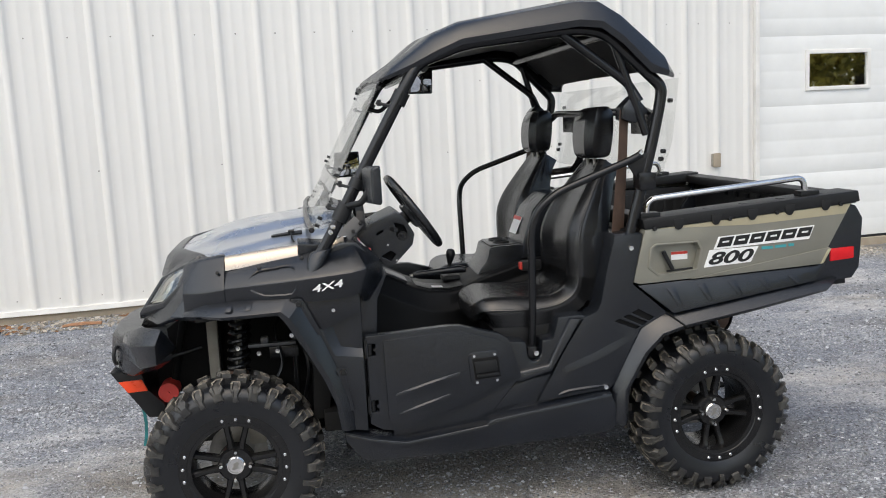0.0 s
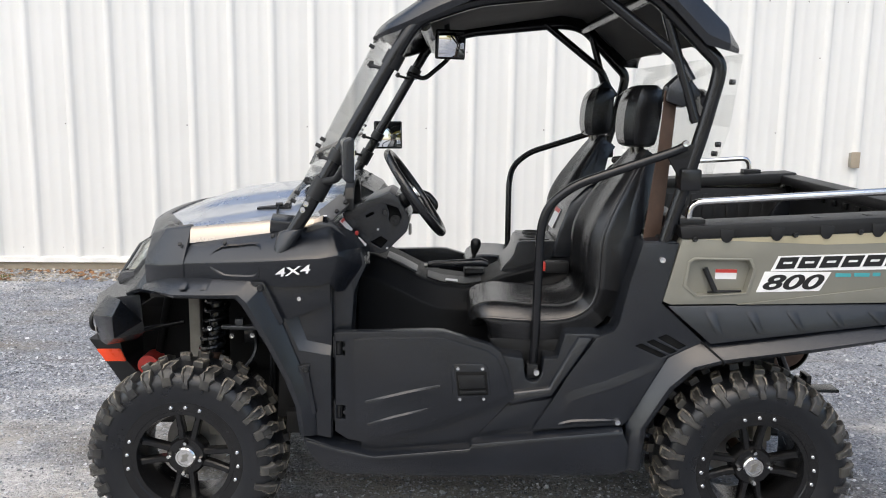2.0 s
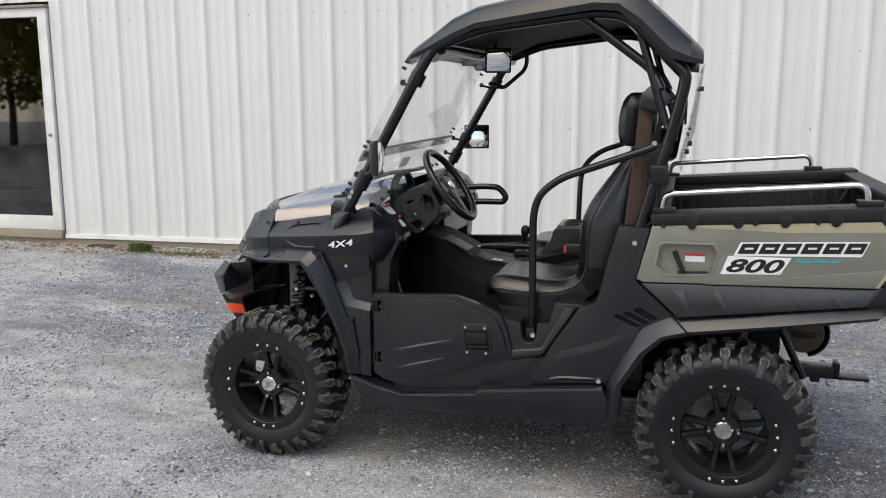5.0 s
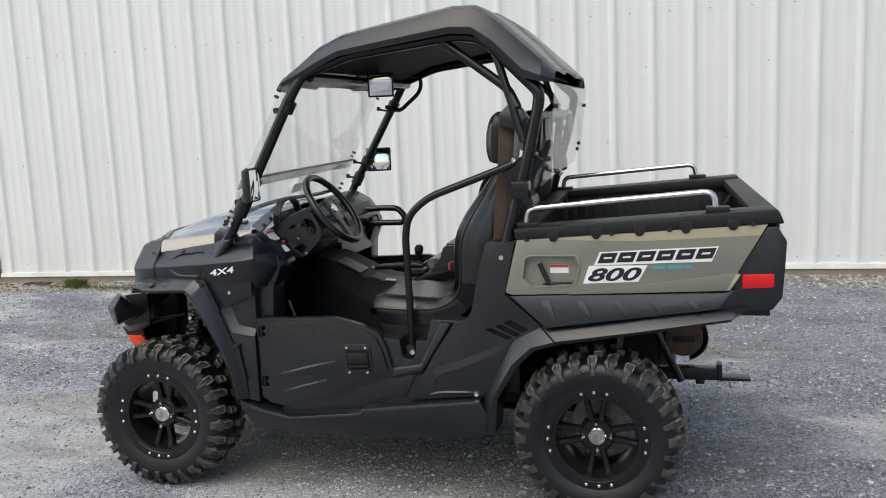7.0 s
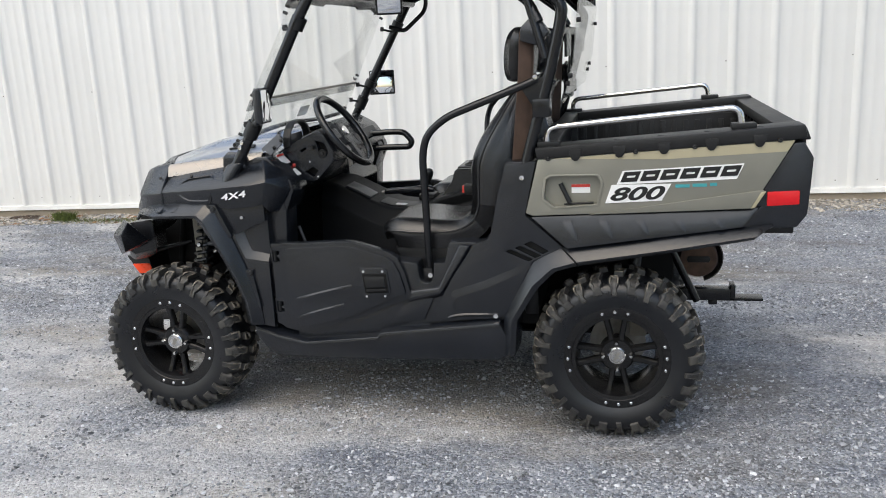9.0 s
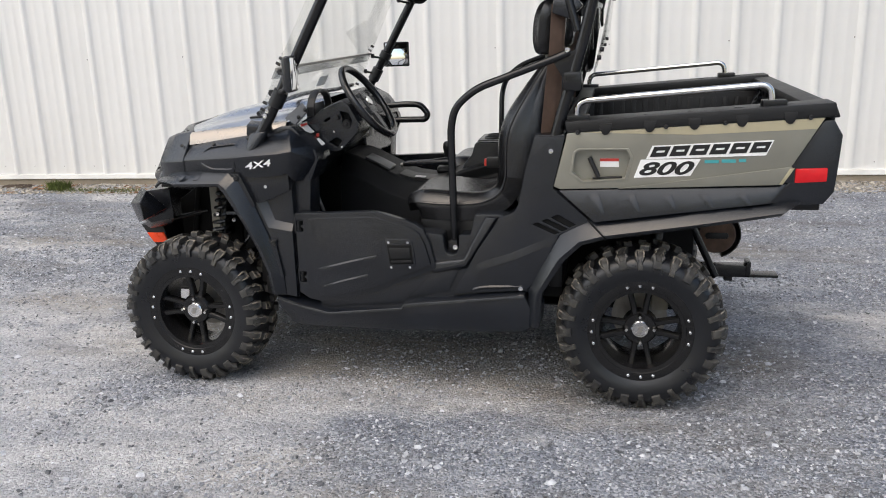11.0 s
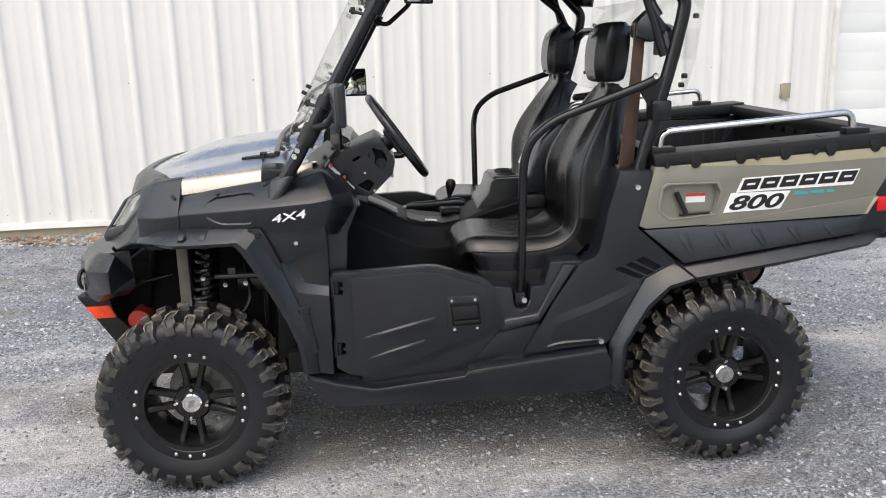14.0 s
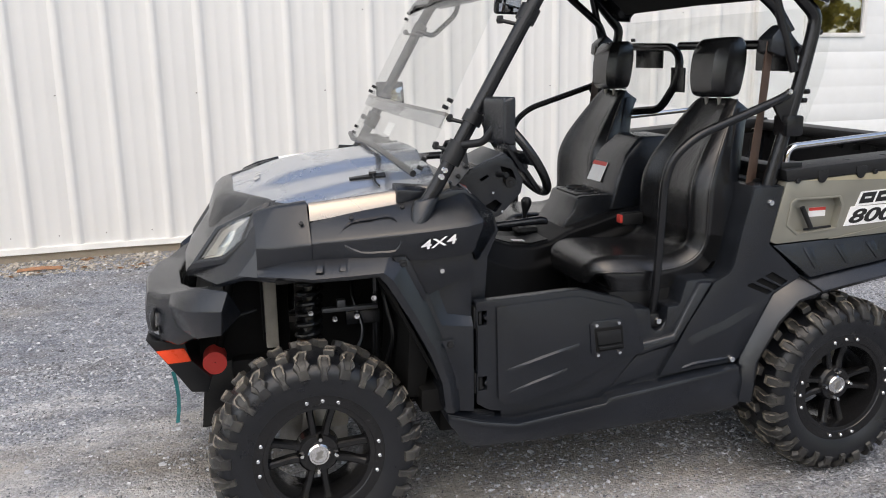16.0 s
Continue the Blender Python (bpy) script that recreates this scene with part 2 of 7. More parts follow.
def tube(pts, r, bend=0.05, sides=12, bm=None, flat=1.0, closed=False):
    """A round bar along a path with rounded bends."""
    bm = bm or bmesh.new()
    path = [Vector(p) for p in pts] if closed else fillet(pts, bend)
    n = len(path)
    side = None
    rings = []
    for i, p in enumerate(path):
        d = ((path[(i + 1) % n] - path[i - 1]) if closed else (path[min(i + 1, n - 1)] - path[max(i - 1, 0)])).normalized()
        if side is None:
            side = d.orthogonal().normalized()
        side = (side - d * side.dot(d)).normalized()
        up = d.cross(side)
        rings.append([bm.verts.new(p + (side * math.cos(a) + up * math.sin(a) * flat) * r) for a in (2 * math.pi * k / sides for k in range(sides))])
    for i in range(n if closed else n - 1):
        a, b = rings[i], rings[(i + 1) % n]
        for k in range(sides):
            bm.faces.new((a[k], a[(k + 1) % sides], b[(k + 1) % sides], b[k]))
    if not closed:
        bm.faces.new(rings[0])
        bm.faces.new(rings[-1])
    return bm


def loft(rows, closed=False, caps=False, thick=0.0):
    """A skin over rows of points; closed: each row is a ring."""
    bm = bmesh.new()
    vs = [[bm.verts.new(p) for p in row] for row in rows]
    for a, b in zip(vs, vs[1:]):
        n = len(a)
        for k in range(n if closed else n - 1):
            bm.faces.new((a[k], a[(k + 1) % n], b[(k + 1) % n], b[k]))
    if caps:
        bm.faces.new(vs[0])
        bm.faces.new(vs[-1])
    bmesh.ops.recalc_face_normals(bm, faces=bm.faces)
    if thick:
        bmesh.ops.solidify(bm, geom=bm.faces[:], thickness=thick)
    return bm


def lathe(profile, sides=48, arc=1.0):
    """A profile of (y, r) turned round the y axis."""
    rows = [[(r * math.cos(a), y, r * math.sin(a)) for y, r in profile] for a in (2 * math.pi * arc * k / sides for k in range(sides + (arc < 1)))]
    return loft(rows + ([rows[0]] if arc == 1 else []))


def turned(profile, sides=48):
    bm = lathe(profile, sides)
    bmesh.ops.remove_doubles(bm, verts=bm.verts, dist=1e-5)
    return bm


def rod(p, q, r, sides=12):
    return tube([p, q], r, sides=sides)


def resample(row, n):
    """Smooth points along a polyline (Catmull-Rom), n a span."""
    P = [Vector(p) for p in row]
    out = []
    for i in range(len(P) - 1):
        a, b, c, d = P[max(i - 1, 0)], P[i], P[i + 1], P[min(i + 2, len(P) - 1)]
        for k in range(n):
            t = k / n
            out.append(0.5 * (2 * b + (c - a) * t + (2 * a - 5 * b + 4 * c - d) * t * t + (3 * b - a - 3 * c + d) * t ** 3))
    return out + [P[-1]]


def flip(bm, s):
    """The same on the other side when s is 1 (things are written for the -y side)."""
    if s > 0:
        bmesh.ops.scale(bm, vec=(1, -1, 1), verts=bm.verts)
    return bm


def lip(pts, n, ramp, h, w, slope=1.0, back=0.004):
    """A low crease on a panel along pts: it rises along n over a short slope and falls back over the width w."""
    n, ramp = Vector(n).normalized(), Vector(ramp).normalized()
    P = resample(pts, 2)
    rows = []
    for i, p in enumerate(P):
        k = min(1.0, 4.0 * min(i + 0.35, len(P) - 0.65 - i) / (len(P) - 1))
        rows.append([p - n * back, p, p + n * h * k + ramp * h * slope, p + n * h * k * 0.55 + ramp * w * 0.55, p + ramp * w, p + ramp * w - n * back])
    return loft(rows, closed=True, caps=True)


def plateau(poly, y0, y1, inset, bevel=0.003):
    """A panel that stands proud of y0 as far as y1, with sloping sides."""
    bm = bmesh.new()
    f = bm.faces.new([bm.verts.new((x, y0, z)) for x, z in poly])
    res = bmesh.ops.inset_region(bm, faces=[f], thickness=inset, use_even_offset=True)
    for v in f.verts:
        v.co.y = y1
    base = [e for e in bm.edges if len(e.link_faces) == 1]
    ext = bmesh.ops.extrude_edge_only(bm, edges=base)["geom"]
    for v in ext:
        if isinstance(v, bmesh.types.BMVert):
            v.co.y = y0 + 0.02 * (1 if y0 > y1 else -1)
    bmesh.ops.recalc_face_normals(bm, faces=bm.faces)
    return bevelled(bm, bevel, 2)


def cone(stations, sides=16):
    """A round body along (point, radius) stations."""
    P = [(Vector(p), r) for p, r in stations]
    side = (P[-1][0] - P[0][0]).orthogonal().normalized()
    up = (P[-1][0] - P[0][0]).normalized().cross(side)
    return loft([[p + (side * math.cos(a) + up * math.sin(a)) * r for a in (2 * math.pi * k / sides for k in range(sides))] for p, r in P], closed=True, caps=True)

# ---- ground ----
WALL_Y = 3.95
WALL_SLOPE = 0.045
WALL_TURN = Matrix.Translation((-1.5, WALL_Y, 0)) @ Matrix.Rotation(math.atan(WALL_SLOPE), 4, "Z") @ Matrix.Translation((1.5, -WALL_Y, 0))


def along_wall(x, y):
    """A y that is counted from a wall square to the yard, moved to the wall as it stands."""
    return y + WALL_SLOPE * (x + 1.5)


def step01(v):
    v = min(1.0, max(0.0, v))
    return v * v * (3 - 2 * v)


def ground_z(x, y):
    """The yard is level by the vehicle and banks up a little towards the building."""
    z = step01((y - WALL_SLOPE * (x + 1.5) - 1.9) / 2.0) * (0.085 + 0.003 * x)
    near = step01((14 - abs(x)) / 4) * step01((14 - abs(y)) / 4)
    z += near * (0.010 * noise.noise(Vector((x * 0.9, y * 0.9, 0))) + 0.006 * noise.noise(Vector((x * 4, y * 4, 3))) + 0.004 * noise.noise(Vector((x * 13, y * 13, 7))))
    return z - 0.004


# x, y, radii, amount: above zero paler packed ground, below zero darker gravel
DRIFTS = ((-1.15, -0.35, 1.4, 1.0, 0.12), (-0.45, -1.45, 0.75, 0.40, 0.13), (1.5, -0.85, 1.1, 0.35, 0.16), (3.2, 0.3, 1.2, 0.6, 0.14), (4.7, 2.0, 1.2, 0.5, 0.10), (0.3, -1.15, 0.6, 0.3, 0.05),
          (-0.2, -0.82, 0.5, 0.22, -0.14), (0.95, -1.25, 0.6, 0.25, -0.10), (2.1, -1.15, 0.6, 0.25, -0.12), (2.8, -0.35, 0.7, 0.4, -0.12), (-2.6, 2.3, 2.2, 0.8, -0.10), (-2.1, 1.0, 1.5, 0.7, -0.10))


def gravel_material():
    m = bpy.data.materials.new("crushed gravel ground")
    m.use_nodes = True
    N, L = m.node_tree.nodes, m.node_tree.links
    b = N["Principled BSDF"]
    b.inputs["Roughness"].default_value = 0.9
    tc = N.new("ShaderNodeTexCoord")

    def tex(kind, scale, detail=4.0):
        t = N.new(kind)
        t.inputs["Scale"].default_value = scale
        if kind == "ShaderNodeTexNoise":
            t.inputs["Detail"].default_value = detail
        L.new(tc.outputs["Object"], t.inputs["Vector"])
        return t

    def ramp(src, stops):
        r = N.new("ShaderNodeValToRGB")
        while len(r.color_ramp.elements) < len(stops):
            r.color_ramp.elements.new(0.5)
        for e, (p, c) in zip(r.color_ramp.elements, stops):
            e.position, e.color = p, (*c, 1)
        L.new(src, r.inputs["Fac"])
        return r.outputs["Color"]

    def mix(a, c, fac, mode="MIX"):
        x = N.new("ShaderNodeMix")
        x.data_type, x.blend_type = "RGBA", mode
        L.new(a, x.inputs["A"])
        L.new(c, x.inputs["B"])
        if isinstance(fac, float):
            x.inputs["Factor"].default_value = fac
        else:
            L.new(fac, x.inputs["Factor"])
        return x.outputs["Result"]

    def math_node(op, a, b=None, c=None):
        x = N.new("ShaderNodeMath")
        x.operation = op
        for i, v in enumerate((a, b, c)):
            if isinstance(v, float):
                x.inputs[i].default_value = v
            elif v is not None:
                L.new(v, x.inputs[i])
        return x.outputs["Value"]

    def noise_at(loc, scale, freq, detail, rough=0.6):
        mp = N.new("ShaderNodeMapping")
        mp.inputs["Location"].default_value, mp.inputs["Scale"].default_value = loc, scale
        L.new(tc.outputs["Object"], mp.inputs["Vector"])
        t = N.new("ShaderNodeTexNoise")
        t.inputs["Scale"].default_value, t.inputs["Detail"].default_value, t.inputs["Roughness"].default_value = freq, detail, rough
        L.new(mp.outputs["Vector"], t.inputs["Vector"])
        return t.outputs["Fac"]

    cell = tex("ShaderNodeTexVoronoi", 95.0)
    cell2 = tex("ShaderNodeTexVoronoi", 210.0)
    chips = ramp(cell.outputs["Color"], [(0.0, (0.050, 0.056, 0.070)), (0.40, (0.250, 0.270, 0.310)), (0.8, (0.49, 0.508, 0.545)), (1.0, (0.86, 0.87, 0.88))])
    fine = ramp(cell2.outputs["Color"], [(0.0, (0.180, 0.194, 0.224)), (1.0, (0.50, 0.522, 0.56))])
    grey = mix(chips, fine, 0.36)
    fines = ramp(noise_at((0, 0, 0), (1, 1, 1), 55.0, 6.0), [(0.3, (0.45, 0.432, 0.402)), (0.7, (0.76, 0.737, 0.70))])
    packed = mix(fines, chips, 0.40)
    brown = ramp(noise_at((5, 2, 0), (1, 1, 1), 40.0, 5.0), [(0.3, (0.16, 0.14, 0.11)), (0.7, (0.33, 0.29, 0.23))])
    # pale packed fines: long patches along the wheel tracks, more of them ahead of the vehicle
    sx = N.new("ShaderNodeSeparateXYZ")
    L.new(tc.outputs["Object"], sx.inputs["Vector"])
    bias = math_node("MAXIMUM", math_node("MINIMUM", math_node("MULTIPLY_ADD", math_node("ADD", sx.outputs["X"], math_node("MULTIPLY", sx.outputs["Y"], 0.8)), -0.042, -0.010), 0.085), -0.05)
    pale = math_node("ADD", noise_at((1.3, 0.4, 0), (0.55, 1.15, 1), 0.85, 10.0, 0.68), bias)
    def drift(x, y, rx, ry, amount):
        """A wide smear round x, y, added to a mask, that fades outwards."""
        mp, g = N.new("ShaderNodeMapping"), N.new("ShaderNodeTexGradient")
        mp.inputs["Location"].default_value, mp.inputs["Scale"].default_value = (-x / rx, -y / ry, 0), (1 / rx, 1 / ry, 0)
        g.gradient_type = "SPHERICAL"
        L.new(tc.outputs["Object"], mp.inputs["Vector"])
        L.new(mp.outputs["Vector"], g.inputs["Vector"])
        return math_node("MULTIPLY", g.outputs["Fac"], amount)

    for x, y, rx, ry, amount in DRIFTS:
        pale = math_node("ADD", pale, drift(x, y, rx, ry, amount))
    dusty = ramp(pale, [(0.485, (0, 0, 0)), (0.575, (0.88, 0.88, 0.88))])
    # brown dirt patches, plus the vehicle's shade painted as darker brown beneath it
    dirt_and_shade = ramp(math_node("ADD", noise_at((3.1, 1.7, 0), (0.55, 1.3, 1), 0.8, 9.0, 0.66), drift(1.0, -0.25, 1.9, 0.75, 0.20)), [(0.50, (0, 0, 0)), (0.66, (0.7, 0.7, 0.7))])
    col = mix(mix(grey, packed, dusty), brown, dirt_and_shade)
    # damp and dry mottling, a hand's width and a stride across
    hand = ramp(noise_at((7, 3, 0), (0.8, 1.15, 1), 5.0, 9.0, 0.72), [(0.34, (0.66, 0.675, 0.71)), (0.56, (1.06, 1.06, 1.06))])
    stride = ramp(noise_at((2, 9, 0), (0.6, 1.3, 1), 1.3, 6.0, 0.6), [(0.34, (0.80, 0.815, 0.85)), (0.60, (1.06, 1.05, 1.04))])
    col = mix(mix(col, hand, 0.85, "MULTIPLY"), stride, 0.9, "MULTIPLY")
    L.new(col, b.inputs["Base Color"])
    bp = N.new("ShaderNodeBump")
    bp.inputs["Distance"].default_value = 0.016
    L.new(math_node("MULTIPLY_ADD", dusty, -0.55, 1.0), bp.inputs["Strength"])
    L.new(cell.outputs["Distance"], bp.inputs["Height"])
    bp.invert = True
    bp2 = N.new("ShaderNodeBump")
    bp2.inputs["Strength"].default_value, bp2.inputs["Distance"].default_value = 0.7, 0.006
    bp2.invert = True
    L.new(cell2.outputs["Distance"], bp2.inputs["Height"])
    L.new(bp.outputs["Normal"], bp2.inputs["Normal"])
    L.new(bp2.outputs["Normal"], b.inputs["Normal"])
    return m


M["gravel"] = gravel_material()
M["stone"] = material("gravel stone", (0.205, 0.217, 0.242), 0.8, vary=0.2, scale=25, grain=300, bump=0.3, islands=0.68, second=(0.52, 0.53, 0.55))
M["stone_tan"] = material("tan gravel stone", (0.30, 0.265, 0.215), 0.85, vary=0.2, scale=3, grain=300, bump=0.3, islands=0.5, second=(0.46, 0.43, 0.38))


def grid_ground():
    xs = np.concatenate([[-600, -200, -80, -40, -25, -17, -13], np.arange(-10, 11.01, 0.1), [14, 18, 26, 40, 80, 200, 600]])
    ys = np.concatenate([[-600, -200, -80, -40, -25, -15, -10], np.arange(-7, 4.31, 0.08), [6, 9, 14, 25, 60, 200, 600]])
    verts = [(float(x), float(y), ground_z(float(x), float(y))) for y in ys for x in xs]
    n = len(xs)
    faces = [(j * n + i, j * n + i + 1, (j + 1) * n + i + 1, (j + 1) * n + i) for j in range(len(ys) - 1) for i in range(n - 1)]
    me = bpy.data.meshes.new("ground")
    me.from_pydata(verts, [], faces)
    me.shade_smooth()
    me.materials.append(M["gravel"])
    return tagged(new("ground", me), "grey crushed-stone yard with dusty brown patches and painted shade under the vehicle", "ground", kind="structure")


grid_ground()


def stones(name, count, area, size, seed, label, mat="stone", points=8):
    """Loose stones, thrown over a stretch of the yard, as one mesh."""
    rng = np.random.default_rng(seed)
    shapes = []
    for k in range(8):
        bm = bmesh.new()
        r2 = random.Random(100 + k)
        for _ in range(points):
            v = Vector((r2.gauss(0, 1), r2.gauss(0, 1), r2.gauss(0, 1))).normalized()
            bm.verts.new((v.x * r2.uniform(0.75, 1.25), v.y * r2.uniform(0.6, 1.0), v.z * r2.uniform(0.45, 0.75)))
        bmesh.ops.convex_hull(bm, input=bm.verts)
        bmesh.ops.delete(bm, geom=[v for v in bm.verts if not v.link_faces], context="VERTS")
        bm.verts.index_update()
        shapes.append((np.array([v.co[:] for v in bm.verts]), np.array([[v.index for v in f.verts] for f in bm.faces])))
        bm.free()
    x0, x1, y0, y1 = area
    xs, ys = rng.uniform(x0, x1, count), rng.uniform(y0, y1, count)
    if y1 > 3:
        ys = ys + WALL_SLOPE * (xs + 1.5) * np.clip((ys - 1.0) / 2.0, 0, 1)
    bare = np.zeros(count)
    for x, y, rx, ry, amount in DRIFTS:
        bare += np.sign(amount) * np.clip(1 - np.hypot((xs - x) / rx, (ys - y) / ry), 0, 1)
    patch = np.array([noise.noise(Vector((x * 1.3, y * 2.2, 4))) for x, y in zip(xs, ys)])
    keep = rng.random(count) > np.clip(bare * 0.9 + 0.25 - 0.9 * patch, 0.02, 0.72)
    xs, ys = xs[keep], ys[keep]
    n = len(xs)
    zs = np.array([ground_z(float(x), float(y)) for x, y in zip(xs, ys)])
    half = size * np.clip(rng.lognormal(0, 0.40, n), 0.45, 2.1) / 2
    turn = rng.uniform(0, 6.283, n)
    V, F, base = [], [], 0
    for k, (sv, sf) in enumerate(shapes):
        q = np.arange(k, n, 8)
        c, d, h = np.cos(turn[q])[:, None], np.sin(turn[q])[:, None], half[q][:, None]
        P = np.stack([(sv[:, 0] * c - sv[:, 1] * d) * h + xs[q][:, None], (sv[:, 0] * d + sv[:, 1] * c) * h + ys[q][:, None], (sv[:, 2] + 0.12) * h + zs[q][:, None]], -1)
        V.append(P.reshape(-1, 3))
        F.append((sf[None] + (base + np.arange(len(q)) * len(sv))[:, None, None]).reshape(-1, 3))
        base += len(q) * len(sv)
    V, F = np.concatenate(V), np.concatenate(F)
    me = bpy.data.meshes.new(name)
    me.from_pydata(V.tolist(), [], F.tolist())
    me.materials.append(M[mat])
    return tagged(new(name, me), label, "gravel", kind="stuff")


stones("gravel", 120000, (-2.6, 4.4, -2.4, 1.5), 0.0105, 3, "loose grey crushed stone lying over the yard")
stones("gravel", 8500, (-2.6, 4.4, -2.4, 1.5), 0.018, 6, "scattered larger grey stones on the yard")
stones("gravel", 42000, (-6.5, 8.0, 1.0, 3.6), 0.0155, 4, "coarser grey stone scattered towards the building")
stones("gravel", 14000, (-7.0, 6.5, 3.42, 3.93), 0.027, 5, "strip of coarse tan stone along the building's foot", "stone_tan")


# ---- building ----
PITCH, FIRST = 0.3583, -4.651
TRIM_Z = lambda x: 0.146 + 0.0025 * x


RIB = [(-0.046, 0), (-0.034, 0.006), (-0.018, 0.021), (-0.012, 0.024), (0.012, 0.024), (0.018, 0.021), (0.034, 0.006), (0.046, 0),
       (0.103, 0), (0.117, 0.003), (0.135, 0.003), (0.149, 0), (0.209, 0), (0.223, 0.003), (0.241, 0.003), (0.255, 0)]


def wall_sheet(x0, x1, z0):
    """A steel sheet from x0 to x1 whose ribs fall on the wall's one pitch."""
    k = math.floor((x0 - FIRST) / PITCH)
    prof = [(x0, 0)]
    while FIRST + k * PITCH < x1 + 0.1:
        prof += [(FIRST + k * PITCH + dx, d) for dx, d in RIB if x0 + 0.004 < FIRST + k * PITCH + dx < x1 - 0.004]
        k += 1
    prof.append((x1, 0))
    return loft([[(x - x0, -d, z) for x, d in prof] for z in (0.0, 1.2, 2.5, 3.8, 5.2 - max(0, z0 - 0.2))], thick=0.0012)


north = thing("wall_north", "off-white ribbed steel wall of a workshop building", "wall", kind="structure")
core = bmesh.new()
for b in ((-16, -6.75, 4.0, 4.18, -0.3, 5.4), (-5.26, 5.14, 4.0, 4.18, -0.3, 5.4), (-6.75, -5.26, 4.0, 4.18, 2.70, 5.4), (-6.75, -5.26, 4.0, 4.18, -0.3, 0.2),
          (5.14, 8.35, 4.0, 4.18, 3.4, 5.4), (8.35, 14, 4.0, 4.18, -0.3, 5.4), (-16, 14, 4.18, 4.3, 5.3, 5.4)):
    merge(core, box(*b))
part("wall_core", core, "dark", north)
south = thing("wall_back", "plain off-white walls and roof that close the workshop building", "building", kind="structure")
part("back_wall", box(-16, 14, 15.8, 16.0, -0.3, 5.3), "wall", south)
for x in (-16, 13.8):
    part("end_wall", box(x, x + 0.2, 4.32, 15.8, -0.3, 5.3), "wall", south)
part("roof", loft([[(x, y, z) for y, z in ((3.7, 5.42), (10.0, 6.9), (16.3, 5.42))] for x in (-16.3, 14.3)], thick=0.08), "trim", south)
edges = [FIRST - 0.048 + 3 * PITCH * k for k in range(-10, 17)]
for a, b in zip(edges, edges[1:]):
    spans = [(a, b, 0.0)]
    if a < -5.16 and b > -6.85:
        spans = [(max(a, -5.155), b, 0.0)] if b > -5.1 else []
        spans += [(a, min(b, -5.16), 2.80)] if a > -7.2 else [(a, -6.86, 0.0), (-6.85, b, 2.80)]
    elif b > 5.10:
        spans = [(a, 5.098, 0.0)] if a < 5.07 else ([(a, b, 0.0)] if a > 8.4 else [(a, b, 3.42)])
    for x0, x1, z0 in spans:
        if x1 - x0 > 0.02:
            part("wall_sheet", wall_sheet(x0, x1, z0), "wall", north, m=pose(x0, WALL_Y, z0 or max(0.05, TRIM_Z(x0)) + 0.012), angle=30)
screw = turned([(0, 0), (-0.005, 0.003), (-0.005, 0.005), (-0.002, 0.006), (0, 0.008)], 8)
screw = finish(screw)
screw.materials.append(M["steel"])
for i in range(-1, 27):
    x = FIRST + PITCH * i
    if -5.0 < x < 4.85:
        if i % 3 == 0:
            part("screw", screw, "steel", north, m=pose(x - 0.06, WALL_Y, 1.395))
        part("screw", screw, "steel", north, m=pose(x + 0.155, WALL_Y, 2.572))
        if i % 3 == 1 and x > 1:
            part("screw", screw, "steel", north, m=pose(x - 0.06, WALL_Y, 2.075))
        part("screw", screw, "steel", north, m=pose(x - 0.145, WALL_Y, 0.272))
# flashing along the foot, a little bent, and the footing below it
rows = []
for i in range(90):
    x = -5.14 + i * (5.10 + 5.14) / 89
    w = 0.006 * noise.noise(Vector((x * 2.1, 1, 0)))
    z = TRIM_Z(x) + 0.005 * noise.noise(Vector((x * 1.3, 5, 0)))
    rows.append([(x, WALL_Y + 0.006, z + 0.052), (x, WALL_Y - 0.034 + w, z + 0.046), (x, WALL_Y - 0.040 + w, z + 0.004), (x, WALL_Y - 0.03 + w, z), (x, WALL_Y + 0.02, z)])
part("base_flashing", loft(rows, thick=0.001), "trim", north, "bent white base flashing")
foot = thing("footing", "weathered tan concrete footing under the wall", "footing", box(-16, 14, WALL_Y - 0.012, 4.2, -0.5, 0.1), "concrete", kind="structure")
for v in foot.data.vertices:
    if v.co.z > 0:
        v.co.z = TRIM_Z(v.co.x) + 0.02

def open_box(x0, x1, y0, y1, z0, z1):
    """A room without its front wall."""
    bm = box(x0, x1, y0, y1, z0, z1)
    bm.faces.ensure_lookup_table()
    bmesh.ops.delete(bm, geom=[f for f in bm.faces if f.calc_center_median().y < y0 + 0.01], context="FACES")
    bmesh.ops.solidify(bm, geom=bm.faces[:], thickness=0.05)
    return bm


# overhead door
gd = thing("garage_door", "white sectional overhead door with a small window", "garage door", kind="structure")
GX0, GX1, GY = 5.14, 8.35, WALL_Y + 0.075
WX0, WX1, WZ0, WZ1 = 5.79, 6.56, 1.865, 2.26


def door_skin(x0, x1, z0, z1):
    """A stretch of a door section: a flat skin with a shallow groove at every quarter of its height."""
    q, prof = 0.185, [(-0.0078, z0), (-0.010, z0 + 0.006)]
    z = math.floor((z0 - 0.21) / q + 1.01) * q + 0.21
    while z < z1 - 0.02:
        if z > z0 + 0.02:
            prof += [(-0.010, z - 0.008), (-0.0090, z), (-0.010, z + 0.008)]
        z += q
    prof += [(-0.010, z1 - 0.006), (-0.0078, z1)]
    return loft([[(x, GY + y, z) for y, z in prof] for x in (x0, x1)])


